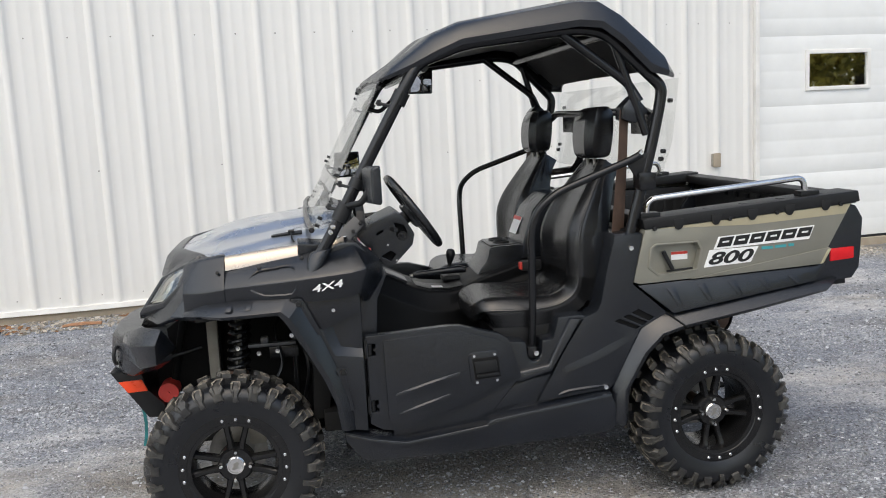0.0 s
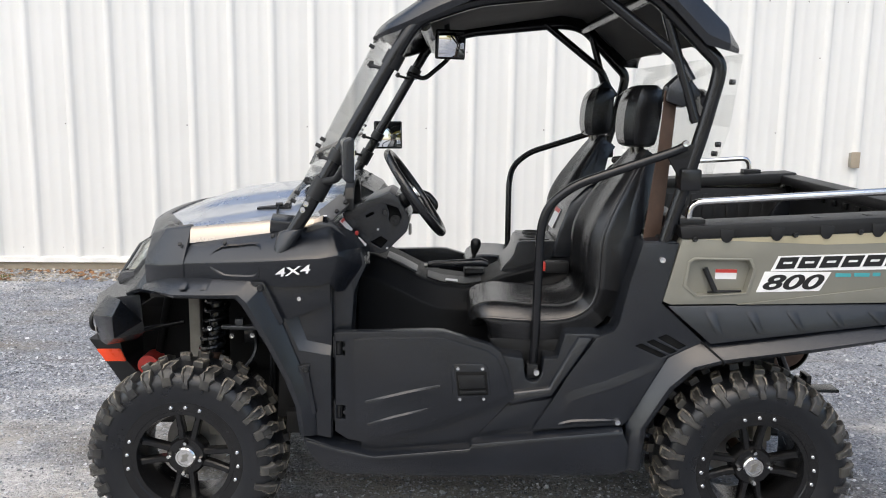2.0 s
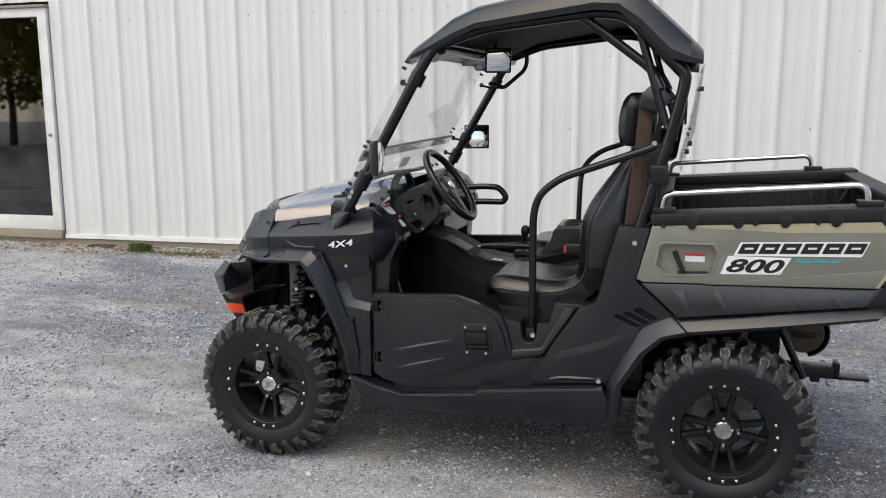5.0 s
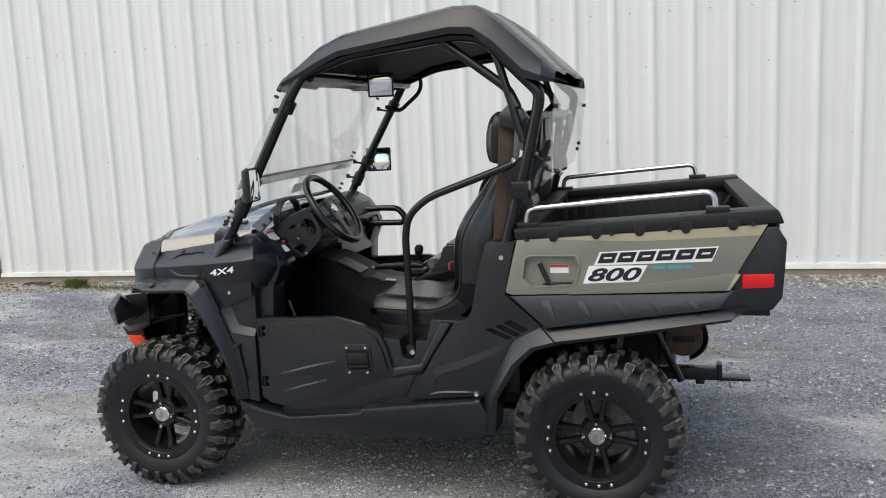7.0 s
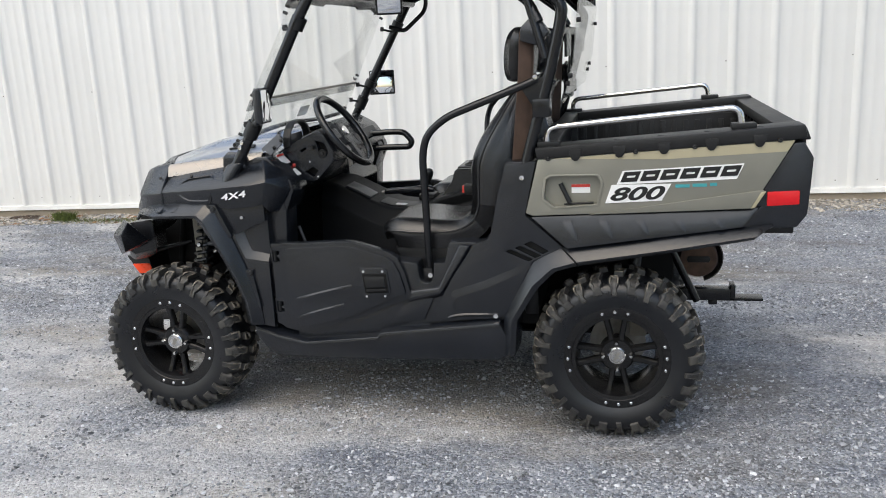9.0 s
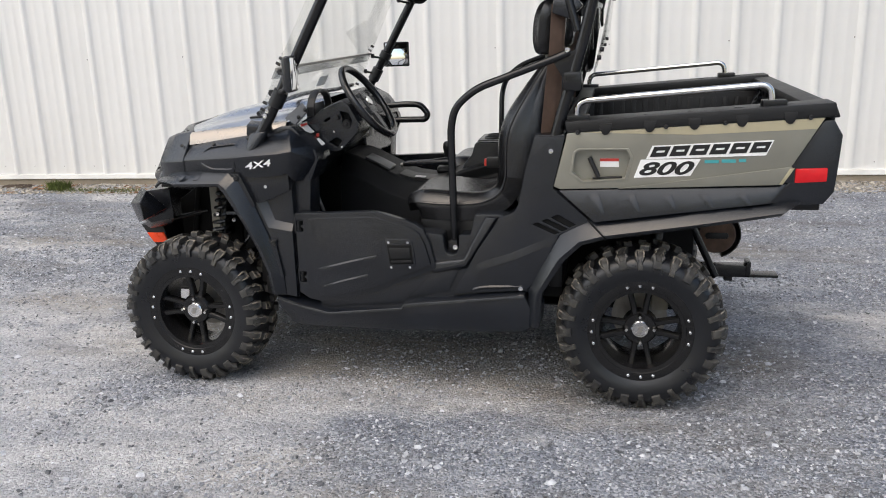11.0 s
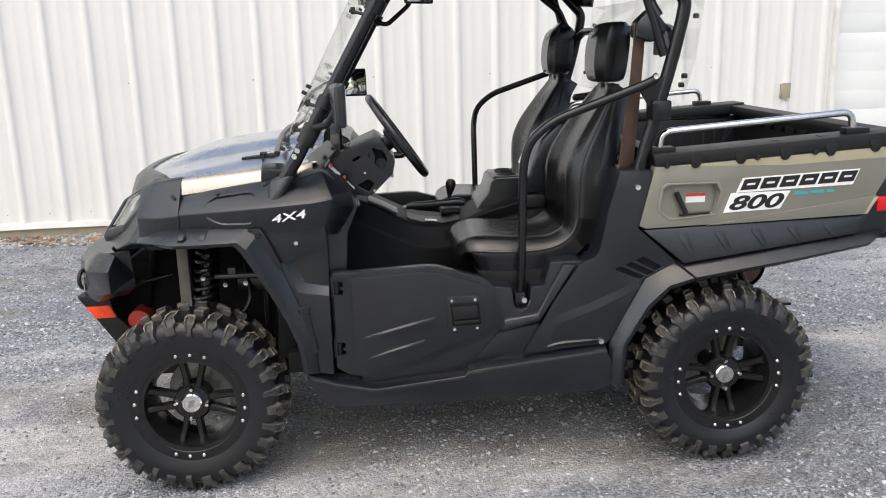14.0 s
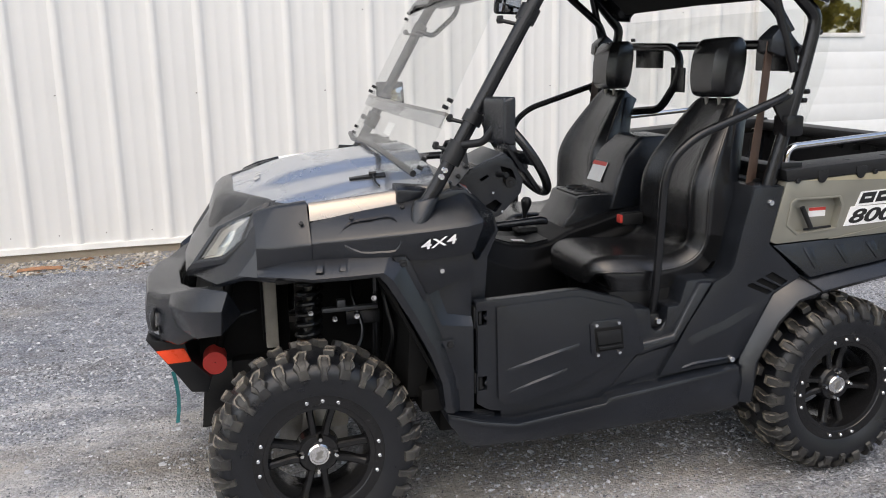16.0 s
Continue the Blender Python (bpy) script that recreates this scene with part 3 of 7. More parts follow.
for z0, z1 in ((0.21, 0.95), (0.95, 1.69), (1.69, 2.43), (2.43, 3.17), (3.17, 3.54)):
    if z0 == 1.69:
        bm = bmesh.new()
        for a in ((GX0, WX0, z0, z1), (WX1, GX1, z0, z1), (WX0, WX1, z0, WZ0), (WX0, WX1, WZ1, z1)):
            merge(bm, door_skin(*a))
    else:
        bm = door_skin(GX0, GX1, z0, z1)
    part("door_section", bm, "door", gd)
part("window_frame", prism([(WX0 - 0.02, WZ0 - 0.02), (WX1 + 0.02, WZ0 - 0.02), (WX1 + 0.02, WZ1 + 0.02), (WX0 - 0.02, WZ1 + 0.02)], GY, GY - 0.032, 0.006, holes=[[(WX0 + 0.022, WZ0 + 0.022), (WX1 - 0.022, WZ0 + 0.022), (WX1 - 0.022, WZ1 - 0.022), (WX0 + 0.022, WZ1 - 0.022)]]), "trim", gd)
part("pane", box(WX0, WX1, GY - 0.008, GY - 0.004, WZ0, WZ1), "window", gd)
part("jamb", box(5.100, 5.146, WALL_Y - 0.045, WALL_Y + 0.12, 0.15, 5.2, 0.006), "trim", gd, "white jamb trim")
part("bottom_seal", box(GX0, GX1, GY - 0.016, GY + 0.02, 0.155, 0.208, 0.008), "plastic_dull", gd)
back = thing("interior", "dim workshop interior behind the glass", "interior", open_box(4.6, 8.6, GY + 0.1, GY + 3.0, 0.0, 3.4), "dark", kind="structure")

# glazed door
gl = thing("door_1", "white-framed glass door with a dark room behind it", "door", kind="structure")
DX0, DX1, DZ0, DZ1 = -6.85, -5.17, 0.225, 2.735
part("door_frame", prism([(DX0, DZ0), (DX1, DZ0), (DX1, DZ1), (DX0, DZ1)], WALL_Y + 0.05, WALL_Y - 0.045, 0.008, holes=[[(DX0 + 0.115, DZ0 + 0.16), (DX1 - 0.115, DZ0 + 0.16), (DX1 - 0.115, DZ1 - 0.10), (DX0 + 0.115, DZ1 - 0.10)]]), "trim", gl)
part("pane", box(DX0 + 0.11, DX1 - 0.11, WALL_Y - 0.004, WALL_Y + 0.004, DZ0 + 0.15, DZ1 - 0.09), "glass", gl)
part("door_stop", box(DX1 - 0.112, DX1 - 0.098, WALL_Y - 0.05, WALL_Y - 0.04, DZ0 + 0.1, DZ1 - 0.08, 0.003), "trim", gl)
part("lock", turned([(0, 0), (-0.022, 0.0), (-0.022, 0.016), (0, 0.02)], 14), "steel", gl, m=pose(DX1 - 0.055, WALL_Y - 0.045, 1.322))
part("head_flashing", box(DX0 - 0.03, DX1 + 0.012, WALL_Y - 0.075, WALL_Y, DZ1, DZ1 + 0.028, 0.004), "concrete", gl, "tan drip flashing over the door")
part("sill", box(DX0, DX1, WALL_Y - 0.06, WALL_Y + 0.05, DZ0 - 0.10, DZ0 - 0.002, 0.006), "concrete", gl)
room = thing("interior", "dark store room seen through the glass door", "interior", kind="structure")
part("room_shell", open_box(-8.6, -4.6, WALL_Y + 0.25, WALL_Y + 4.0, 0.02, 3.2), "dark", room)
part("wood_panel", box(-6.7, -6.1, WALL_Y + 2.2, WALL_Y + 2.3, 0.2, 2.2, 0.01), "rust", room)
ot = thing("outlet_box", "beige weatherproof outlet box on the wall", "outlet box")
part("body", box(4.597, 4.667, WALL_Y - 0.055, WALL_Y, 1.092, 1.225, 0.006), "radiator", ot)
part("cover", box(4.590, 4.674, WALL_Y - 0.066, WALL_Y - 0.055, 1.085, 1.232, 0.005), "concrete", ot)


# the building stands a little askew to the vehicle
for ob in (north, south, foot, gd, back, gl, room, ot):
    ob.matrix_basis = WALL_TURN @ ob.matrix_basis


# trees across the yard, which the windows and mirrors show
def tree_meshes(seed):
    r = random.Random(seed)
    tr = tube([(0, 0, -0.2), (0.1, 0.05, 2.2), (-0.1, 0.1, 4.5), (0.05, 0, 7.5)], 0.20, 0.5, 9)
    for v in tr.verts:
        k = 1.15 - 0.115 * v.co.z
        v.co.x, v.co.y = v.co.x * k, v.co.y * k
    for _ in range(9):
        a, z = r.uniform(0, 6.28), r.uniform(2.2, 6)
        merge(tr, tube([(0, 0, z), (1.0 * math.cos(a), 1.0 * math.sin(a), z + 0.7), (2.1 * math.cos(a), 2.1 * math.sin(a), z + 1.5)], 0.06, 0.3, 6))
    V, F = [], []
    for _ in range(95):
        a, h = r.uniform(0, 6.28), r.uniform(2.4, 9.2)
        rad = (2.9 - 0.12 * (h - 4.5) ** 2 * 0.8) * r.uniform(0.25, 1.0)
        c = Vector((rad * math.cos(a), rad * math.sin(a), h))
        for _ in range(42):
            p = c + Vector((r.gauss(0, 0.42), r.gauss(0, 0.42), r.gauss(0, 0.34)))
            u = Vector((r.gauss(0, 1), r.gauss(0, 1), r.gauss(0, 1))).normalized()
            w = u.orthogonal().normalized()
            s = r.uniform(0.11, 0.24)
            n = len(V)
            V += [p - u * s, p + w * s * 0.6, p + u * s, p - w * s * 0.6 + u.cross(w) * s * 0.25]
            F.append((n, n + 1, n + 2, n + 3))
    cr = bpy.data.meshes.new("crown")
    cr.from_pydata([tuple(v) for v in V], [], F)
    cr.materials.append(M["foliage"])
    tm = finish(tr)
    tm.materials.append(M["bark"])
    return tm, cr


def let_light_through(m, share):
    """Leaves glow with the light that falls on their other side."""
    N, L = m.node_tree.nodes, m.node_tree.links
    b, tl, mx = N["Principled BSDF"], N.new("ShaderNodeBsdfTranslucent"), N.new("ShaderNodeMixShader")
    L.new(b.inputs["Base Color"].links[0].from_socket, tl.inputs["Color"])
    mx.inputs["Fac"].default_value = share
    L.new(b.outputs["BSDF"], mx.inputs[1])
    L.new(tl.outputs["BSDF"], mx.inputs[2])
    L.new(mx.outputs["Shader"], N["Material Output"].inputs["Surface"])


let_light_through(M["foliage"], 0.5)
kinds = [tree_meshes(k) for k in (11, 12, 13)]
rt = random.Random(5)
for i in range(22):
    x, y = -34 + i * 3.3 + rt.uniform(-1, 1), -24 - rt.uniform(0, 8)
    if 6 < x < 24:  # a gap in the row
        continue
    t = thing("tree", "leafy tree turning yellow, across the yard", "tree", m=pose(x, y, ground_z(x, y), 0, 0, rt.uniform(0, 360)) @ Matrix.Scale(rt.uniform(0.75, 1.1) * (1.5 if x > 24 else 1.0), 4), group="trees across the yard")
    tm, cr = kinds[i % 3]
    part("trunk", tm, "bark", t)
    part("crown", cr, "foliage", t)


# what has blown or grown along the wall's foot
def litter(name, count, area, mat, size, upright, seed, label, category):
    r = random.Random(seed)
    V, F = [], []
    for _ in range(count):
        x = r.uniform(area[0], area[1])
        y = along_wall(x, r.triangular(area[2], area[3], area[3]))
        if noise.noise(Vector((x * 1.7, y * 2.3, seed))) < -0.05:
            continue
        p = Vector((x, y, ground_z(x, y) + 0.008))
        a = r.uniform(0, 6.28)
        s = size * r.uniform(0.5, 1.4)
        u = Vector((math.cos(a), math.sin(a), r.uniform(-0.2, 0.35)))
        n = len(V)
        if upright:
            w = Vector((-math.sin(a), math.cos(a), 0)) * s * 0.05
            tip = p + Vector((u.x * s * 0.5, u.y * s * 0.5, s))
            V += [p - w, p + w, (p + tip) / 2 + w * 0.7 + Vector((0, 0, s * 0.12)), tip, (p + tip) / 2 - w * 0.7 + Vector((0, 0, s * 0.12))]
            F.append(tuple(range(n, n + 5)))
        else:
            w = Vector((-math.sin(a), math.cos(a), r.uniform(-0.3, 0.3))) * s * 0.36
            V += [p - u * s * 0.5, p - w * 0.9, p + w * 0.2 + Vector((0, 0, s * 0.18)), p + u * s * 0.5, p + w]
            F += [(n, n + 1, n + 2), (n + 1, n + 3, n + 2), (n + 3, n + 4, n + 2), (n + 4, n, n + 2)]
    me = bpy.data.meshes.new(name)
    me.from_pydata([tuple(v) for v in V], [], F)
    me.materials.append(M[mat])
    return tagged(new(name, me), label, category, kind="stuff")


litter("fallen_leaves", 500, (-5.4, -0.9, 3.35, 3.86), "leaf", 0.055, False, 21, "brown fallen leaves along the wall's foot", "leaves")
litter("fallen_leaves", 240, (-4.75, -4.3, 3.72, 3.90), "leaf_dark", 0.05, False, 23, "dark wet leaves in a small drift at the footing", "leaves")
litter("grass", 420, (-4.04, -3.80, 3.52, 3.64), "grass", 0.075, True, 22, "small tuft of green grass in the gravel", "grass")
litter("grass", 900, (-4.3, -2.7, 3.42, 3.56), "grass", 0.032, True, 25, "low thin grass along the gravel strip", "grass")


def wood_slab():
    """A split piece of bark, bowed and ragged at its ends."""
    rows = []
    for k in range(9):
        t = k / 8
        w = 0.021 * (0.55 + 0.45 * math.sin(math.pi * min(1, 0.12 + t)))
        x, y, z = -1.815 + 0.315 * t, 3.527 + 0.008 * t, 0.014 + 0.010 * math.sin(math.pi * t)
        rows.append([(x, y - w, z - 0.006), (x, y - w * 0.5, z + 0.010), (x + 0.01, y + w * 0.4, z + 0.013), (x, y + w, z - 0.004), (x, y, z - 0.012)])
    return loft([[(x, y, z + ground_z(x, y)) for x, y, z in r] for r in rows], closed=True, caps=True)


thing("wood_slab", "split piece of reddish-brown bark lying on gravel", "wood", wood_slab(), "bark_red")

# ---- vehicle ----
car = thing("utility_vehicle", "matte black two-seat side-by-side with tan bed panels on gravel", "utility vehicle")
SIDES = (-1, 1)


def both(name, build, mat, label="", parent=None, angle=32):
    """The same part on the two flanks; build() makes the one on the -y side."""
    made = []
    for s in SIDES:
        made.append(part(name, flip(build(), s), mat, parent or car, label, angle=angle))
    return made


bolt_mesh = finish(turned([(0.002, 0), (-0.004, 0.0), (-0.0055, 0.004), (-0.0055, 0.007), (-0.001, 0.009), (0.002, 0.009)], 10))
bolt_mesh.materials.append(M["bolt"])
clip_mesh = finish(turned([(0.002, 0), (-0.004, 0.0), (-0.007, 0.006), (-0.006, 0.010), (0.002, 0.012)], 12))
clip_mesh.materials.append(M["plastic_dull"])

# wheels
R_TYRE, R_RIM, HUB_Z, DISH = 0.335, 0.205, 0.322, 0.56


def tyre(w):
    """A knobbly tyre, half as wide as w each way, turned about y: carcass and bent tread blocks."""
    def surf(v):
        """Radius and y at v, from -1 (inner bead) over the crown to 1 (outer bead)."""
        a = abs(v)
        knots = ((0.0, 0.0, 0.315), (0.35, 0.55, 0.313), (0.55, 0.82, 0.304), (0.68, 0.95, 0.286), (0.8, 1.0, 0.257), (0.92, 0.95, 0.225), (1.0, 0.86, R_RIM - 0.006))
        for (a0, y0, r0), (a1, y1, r1) in zip(knots, knots[1:]):
            if a <= a1:
                t = (a - a0) / (a1 - a0)
                return math.copysign((y0 + (y1 - y0) * t) * w, v), r0 + (r1 - r0) * t
        return math.copysign(0.86 * w, v), R_RIM - 0.006
    prof = [surf(-1 + 2 * i / 32) for i in range(33)]
    prof += [(0.80 * w, R_RIM - 0.02), (-0.80 * w, R_RIM - 0.02)]
    bm = turned(prof + [prof[0]], 72)
    for f in bm.faces:
        f.smooth = True

    def block(a0, shape, h):
        """A hollowed tread block; shape: (angle, v) along one edge and back along the other."""
        n, m2 = len(shape) // 2, len(shape)
        ca, cv = sum(p[0] for p in shape) / m2, sum(p[1] for p in shape) / m2
        rings = []
        for d, sc in ((-0.004, 1.0), (h - 0.003, 0.95), (h, 0.87), (h, 0.60), (h - 0.006, 0.48)):
            ring = []
            for da, v in shape:
                th, vv = a0 + ca + (da - ca) * sc, cv + (v - cv) * sc
                y, r = surf(vv)
                y2, r2 = surf(vv + 0.01)
                k = math.hypot(r2 - r, y2 - y) or 1
                out_y = math.copysign(abs(r2 - r) / k, vv) if abs(vv) > 0.3 else 0.0
                dd = d * (1 - 0.5 * step01((abs(vv) - 0.58) / 0.16)) if d > 0 else d
                rr, yy = r + abs(y2 - y) / k * dd, y + out_y * dd
                ring.append(bm.verts.new((rr * math.cos(th), yy, rr * math.sin(th))))
            rings.append(ring)
        for q, (lo, hi) in enumerate(zip(rings, rings[1:])):
            for i in range(m2):
                j = (i + 1) % m2
                worn = q == 2 and abs(shape[i][1]) + abs(shape[j][1]) < 1.24 or q > 0 and abs(cv) < 0.3
                bm.faces.new((lo[i], lo[j], hi[j], hi[i])).material_index = 2 if worn else 1
        top = rings[-1]
        for i in range(n - 1):
            bm.faces.new((top[i], top[i + 1], top[m2 - 2 - i], top[m2 - 1 - i])).material_index = 1
    count = 14
    for k in range(count):
        a = 2 * math.pi * k / count
        for s in SIDES:
            o = a + (math.pi / count if s > 0 else 0)
            # long shoulder block, bent where it meets the flank
            block(o, [(-0.090, s * 0.20), (-0.078, s * 0.36), (-0.052, s * 0.48), (-0.088, s * 0.58), (-0.052, s * 0.67), (-0.070, s * 0.765),
                      (0.052, s * 0.775), (0.060, s * 0.66), (0.090, s * 0.58), (0.050, s * 0.48), (0.062, s * 0.36), (0.0, s * 0.17)], 0.020)
            # narrower block between
            block(o + math.pi / count, [(-0.052, s * 0.40), (-0.064, s * 0.52), (-0.060, s * 0.62), (-0.030, s * 0.70), (-0.046, s * 0.800), (0.030, s * 0.808), (0.040, s * 0.69), (0.060, s * 0.62), (0.066, s * 0.52), (0.045, s * 0.40)], 0.019)
            block(o + 0.15, [(-0.07, s * 0.04), (-0.058, s * 0.16), (-0.036, s * 0.28), (0.07, s * 0.28), (0.058, s * 0.16), (0.027, s * 0.04)], 0.021)
    return bm


def rim(w):
    """An eight-spoke dished alloy, the spokes in four pairs."""
    bm = turned([(-0.80 * w, R_RIM - 0.018), (-0.84 * w, R_RIM + 0.004), (-0.88 * w, R_RIM + 0.002), (-0.885 * w, R_RIM - 0.010), (-0.865 * w, R_RIM - 0.030), (-0.845 * w, R_RIM - 0.032),
                 (-0.83 * w, R_RIM - 0.046), (-0.4 * w, R_RIM - 0.060), (0.8 * w, R_RIM - 0.040), (0.85 * w, R_RIM), (0.80 * w, R_RIM - 0.012), (0.3 * w, R_RIM - 0.045), (-0.4 * w, R_RIM - 0.05), (-0.80 * w, R_RIM - 0.018)], 64)
    yo = -DISH * w
    merge(bm, turned([(yo + 0.05, 0.0), (yo + 0.05, 0.070), (yo + 0.005, 0.068), (yo - 0.006, 0.060), (yo - 0.006, 0.0)], 40))
    return bm


def spoke(w, s):
    yo = -DISH * w
    rows = []
    for r, off, half, y, d in ((0.045, 0.017, 0.013, yo - 0.002, 0.03), (0.09, 0.024, 0.0115, yo + 0.001, 0.03), (0.135, 0.034, 0.0115, yo - 0.004, 0.028), (0.170, 0.040, 0.016, yo - 0.018, 0.026)):
        rows.append([(s * off - half, y + d, r), (s * off - half, y + 0.006, r), (s * off - half * 0.6, y, r), (s * off + half * 0.6, y, r), (s * off + half, y + 0.006, r), (s * off + half, y + d, r)])
    return loft(rows, closed=True, caps=True)


cap_bm = turned([(0.0, 0.036), (-0.014, 0.0355), (-0.019, 0.031), (-0.019, 0.026), (-0.0165, 0.0245), (-0.0165, 0.0)], 32)
cap_mesh = finish(cap_bm)
cap_mesh.materials.append(M["chrome"])
mark_bm = bmesh.new()
for s in SIDES:
    merge(mark_bm, prism([(s * 0.003, s * 0.017), (s * 0.014, s * 0.012), (s * 0.006, s * -0.002), (s * 0.012, s * -0.008), (s * 0.002, s * -0.012), (s * -0.004, s * 0.002)], -0.0165, -0.0185))
mark_mesh = finish(mark_bm)
mark_mesh.materials.append(M["steel"])
nut_mesh = finish(turned([(0, 0.010), (-0.020, 0.0095), (-0.026, 0.006), (-0.026, 0.0)], 6))
nut_mesh.materials.append(M["chrome"])
bead_mesh = finish(turned([(0.002, 0.0068), (-0.005, 0.0068), (-0.008, 0.0045), (-0.008, 0.0)], 10))
bead_mesh.materials.append(M["bolt"])
disc_mesh = finish(turned([(0, 0.035), (0, 0.112), (0.006, 0.112), (0.006, 0.035)], 40))
disc_mesh.materials.append(M["steel"])
for w, ax, spin in ((0.118, 0.0, 5), (0.142, 1.93, -2)):
    ty, rm = finish(tyre(w), 40), finish(rim(w), 30)
    ty.materials.append(M["rubber"])
    ty.materials.append(M["lug"])
    ty.materials.append(M["dust"])
    rm.materials.append(M["rim"])
    spokes = [finish(spoke(w, q)) for q in SIDES]
    for s in SIDES:
        cy = s * (0.720 - DISH * w)
        m = Matrix.Translation((ax, cy, HUB_Z)) @ Matrix.Rotation(radians(spin + (17 if s > 0 else 0)), 4, "Y") @ (Matrix.Rotation(math.pi, 4, "Z") if s > 0 else Matrix.Identity(4))
        wh = part("wheel", rm, "rim", car, "satin black alloy wheel", m)
        part("tyre", ty, "rubber", wh, "knobbly black all-terrain tyre with dusty tread")
        part("hub_cap", cap_mesh, "chrome", wh, "silver hub cap", pose(0, -DISH * w, 0))
        part("emblem", mark_mesh, "steel", wh, m=pose(0, -DISH * w, 0))
        for k in range(4):
            a = math.pi / 2 * k
            for q in spokes:
                part("spoke", q, "rim", wh, m=Matrix.Rotation(a, 4, "Y"))
            part("lug_nut", nut_mesh, "chrome", wh, m=pose(0.054 * math.sin(a), -DISH * w, 0.054 * math.cos(a)))
            for d in (-0.26, 0, 0.26):
                part("bead_bolt", bead_mesh, "bolt", wh, m=pose((R_RIM - 0.017) * math.sin(a + d), -0.875 * w, (R_RIM - 0.017) * math.cos(a + d)))
        part("brake_disc", disc_mesh, "steel", car, "worn steel brake disc", pose(ax, s * (0.72 - 1.15 * w), HUB_Z))
        part("brake_caliper", box(ax + 0.045, ax + 0.115, s * (0.72 - 1.15 * w) - 0.03, s * (0.72 - 1.15 * w) + 0.03, HUB_Z + 0.03, HUB_Z + 0.12, 0.015), "radiator", car, "dusty grey brake caliper")

# running gear under the body
both("lower_arm", lambda: merge(tube([(-0.10, -0.22, 0.36), (0.0, -0.56, 0.27), (0.13, -0.22, 0.36)], 0.017), rod((0, -0.56, 0.24), (0, -0.56, 0.42), 0.022)), "tube")
both("upper_arm", lambda: tube([(-0.08, -0.24, 0.50), (0.0, -0.56, 0.42), (0.12, -0.24, 0.50)], 0.015), "tube")
both("tie_rod", lambda: rod((0.09, -0.20, 0.46), (0.085, -0.58, 0.40), 0.010), "steel")
both("shock_bracket", lambda: merge(box(0.06, 0.25, -0.47, -0.445, 0.694, 0.709, 0.004), box(0.11, 0.14, -0.47, -0.44, 0.705, 0.735, 0.006)), "dashgrey")


def spring():
    pts = []
    for i in range(7 * 14 + 1):
        a = 2 * math.pi * i / 14
        t = i / (7 * 14)
        pts.append((0.013 + 0.02 * t + 0.040 * math.cos(a), -0.44 + 0.06 * t + 0.040 * math.sin(a), 0.60 + 0.23 * t))
    return tube(pts, 0.0088, bend=0.001, sides=8)


for s, sp in zip(SIDES, both("shock_absorber", lambda: rod((0.008, -0.45, 0.44), (0.036, -0.375, 0.90), 0.024), "tube")):
    part("coil_spring", flip(spring(), s), "tube", sp, "black coil spring")
    part("spring_seat", flip(tube([(0.010, -0.446, 0.565), (0.013, -0.44, 0.60)], 0.040), s), "rust", sp, "copper-coloured spring seat")
both("radiator_side", lambda: box(-0.122, -0.078, -0.275, -0.235, 0.52, 0.80, 0.006), "radiator", "pale grey radiator side tank")
part("radiator", box(-0.13, -0.07, -0.235, 0.235, 0.52, 0.82, 0.004), "liner", car)
part("underbody", merge(merge(box(-0.25, 2.16, -0.20, 0.20, 0.30, 0.46, 0.02), box(0.42, 1.5, -0.62, 0.62, 0.285, 0.36, 0.015)), box(1.45, 2.16, -0.30, 0.30, 0.46, 0.76, 0.02)), "liner", car)
# unseen plates added to keep light off the ground beneath the body
for x0, x1, w in ((-0.36, 0.44, 0.33), (1.48, 2.20, 0.36)):
    part("skid_plate", box(x0, x1, -w, w, 0.275, 0.285, 0.003), "liner", car)
part("front_subframe", merge(merge(tube([(-0.30, -0.15, 0.45), (-0.22, -0.18, 0.80), (0.3, -0.26, 0.86)], 0.016), tube([(-0.30, 0.15, 0.45), (-0.22, 0.18, 0.80), (0.3, 0.26, 0.86)], 0.016)), box(0.02, 0.32, -0.24, 0.24, 0.46, 0.9, 0.02)), "liner", car)
both("rear_arm", lambda: merge(tube([(1.62, -0.22, 0.38), (1.93, -0.55, 0.30), (2.10, -0.22, 0.38)], 0.018), tube([(1.70, -0.24, 0.52), (1.93, -0.55, 0.43), (2.06, -0.24, 0.52)], 0.016)), "tube")
both("rear_shock", lambda: rod((1.97, -0.44, 0.42), (2.02, -0.36, 0.76), 0.028), "tube")
both("half_shaft", lambda: rod((1.93, -0.1, 0.36), (1.93, -0.6, 0.32), 0.020), "rust")
both("frame_strut", lambda: rod((2.10, -0.30, 0.74), (2.26, -0.26, 0.40), 0.016), "tube")
mf = part("muffler", turned([(0.42, 0.0), (0.42, 0.075), (0.40, 0.085), (-0.20, 0.085), (-0.215, 0.078), (-0.215, 0.0)], 36), "rust", car, "heat-browned muffler", pose(2.275, 0.10, 0.535))
part("end_cap_slot", prism([(-0.045, -0.014), (0.045, -0.014), (0.052, 0.0), (0.045, 0.014), (-0.045, 0.014), (-0.052, 0.0)], -0.214, -0.221, 0.003), "plastic_dull", mf)
part("heat_shield", lathe([(-0.19, 0.105), (0.40, 0.105), (0.40, 0.109), (-0.19, 0.109), (-0.19, 0.105)], 16, 0.36), "plastic_dull", mf, m=pose(0, 0, 0, 0, 75, 0))
ht = part("hitch_receiver", box(2.10, 2.44, 0.02, 0.085, 0.308, 0.365, 0.006), "tube", car, "black hitch receiver")
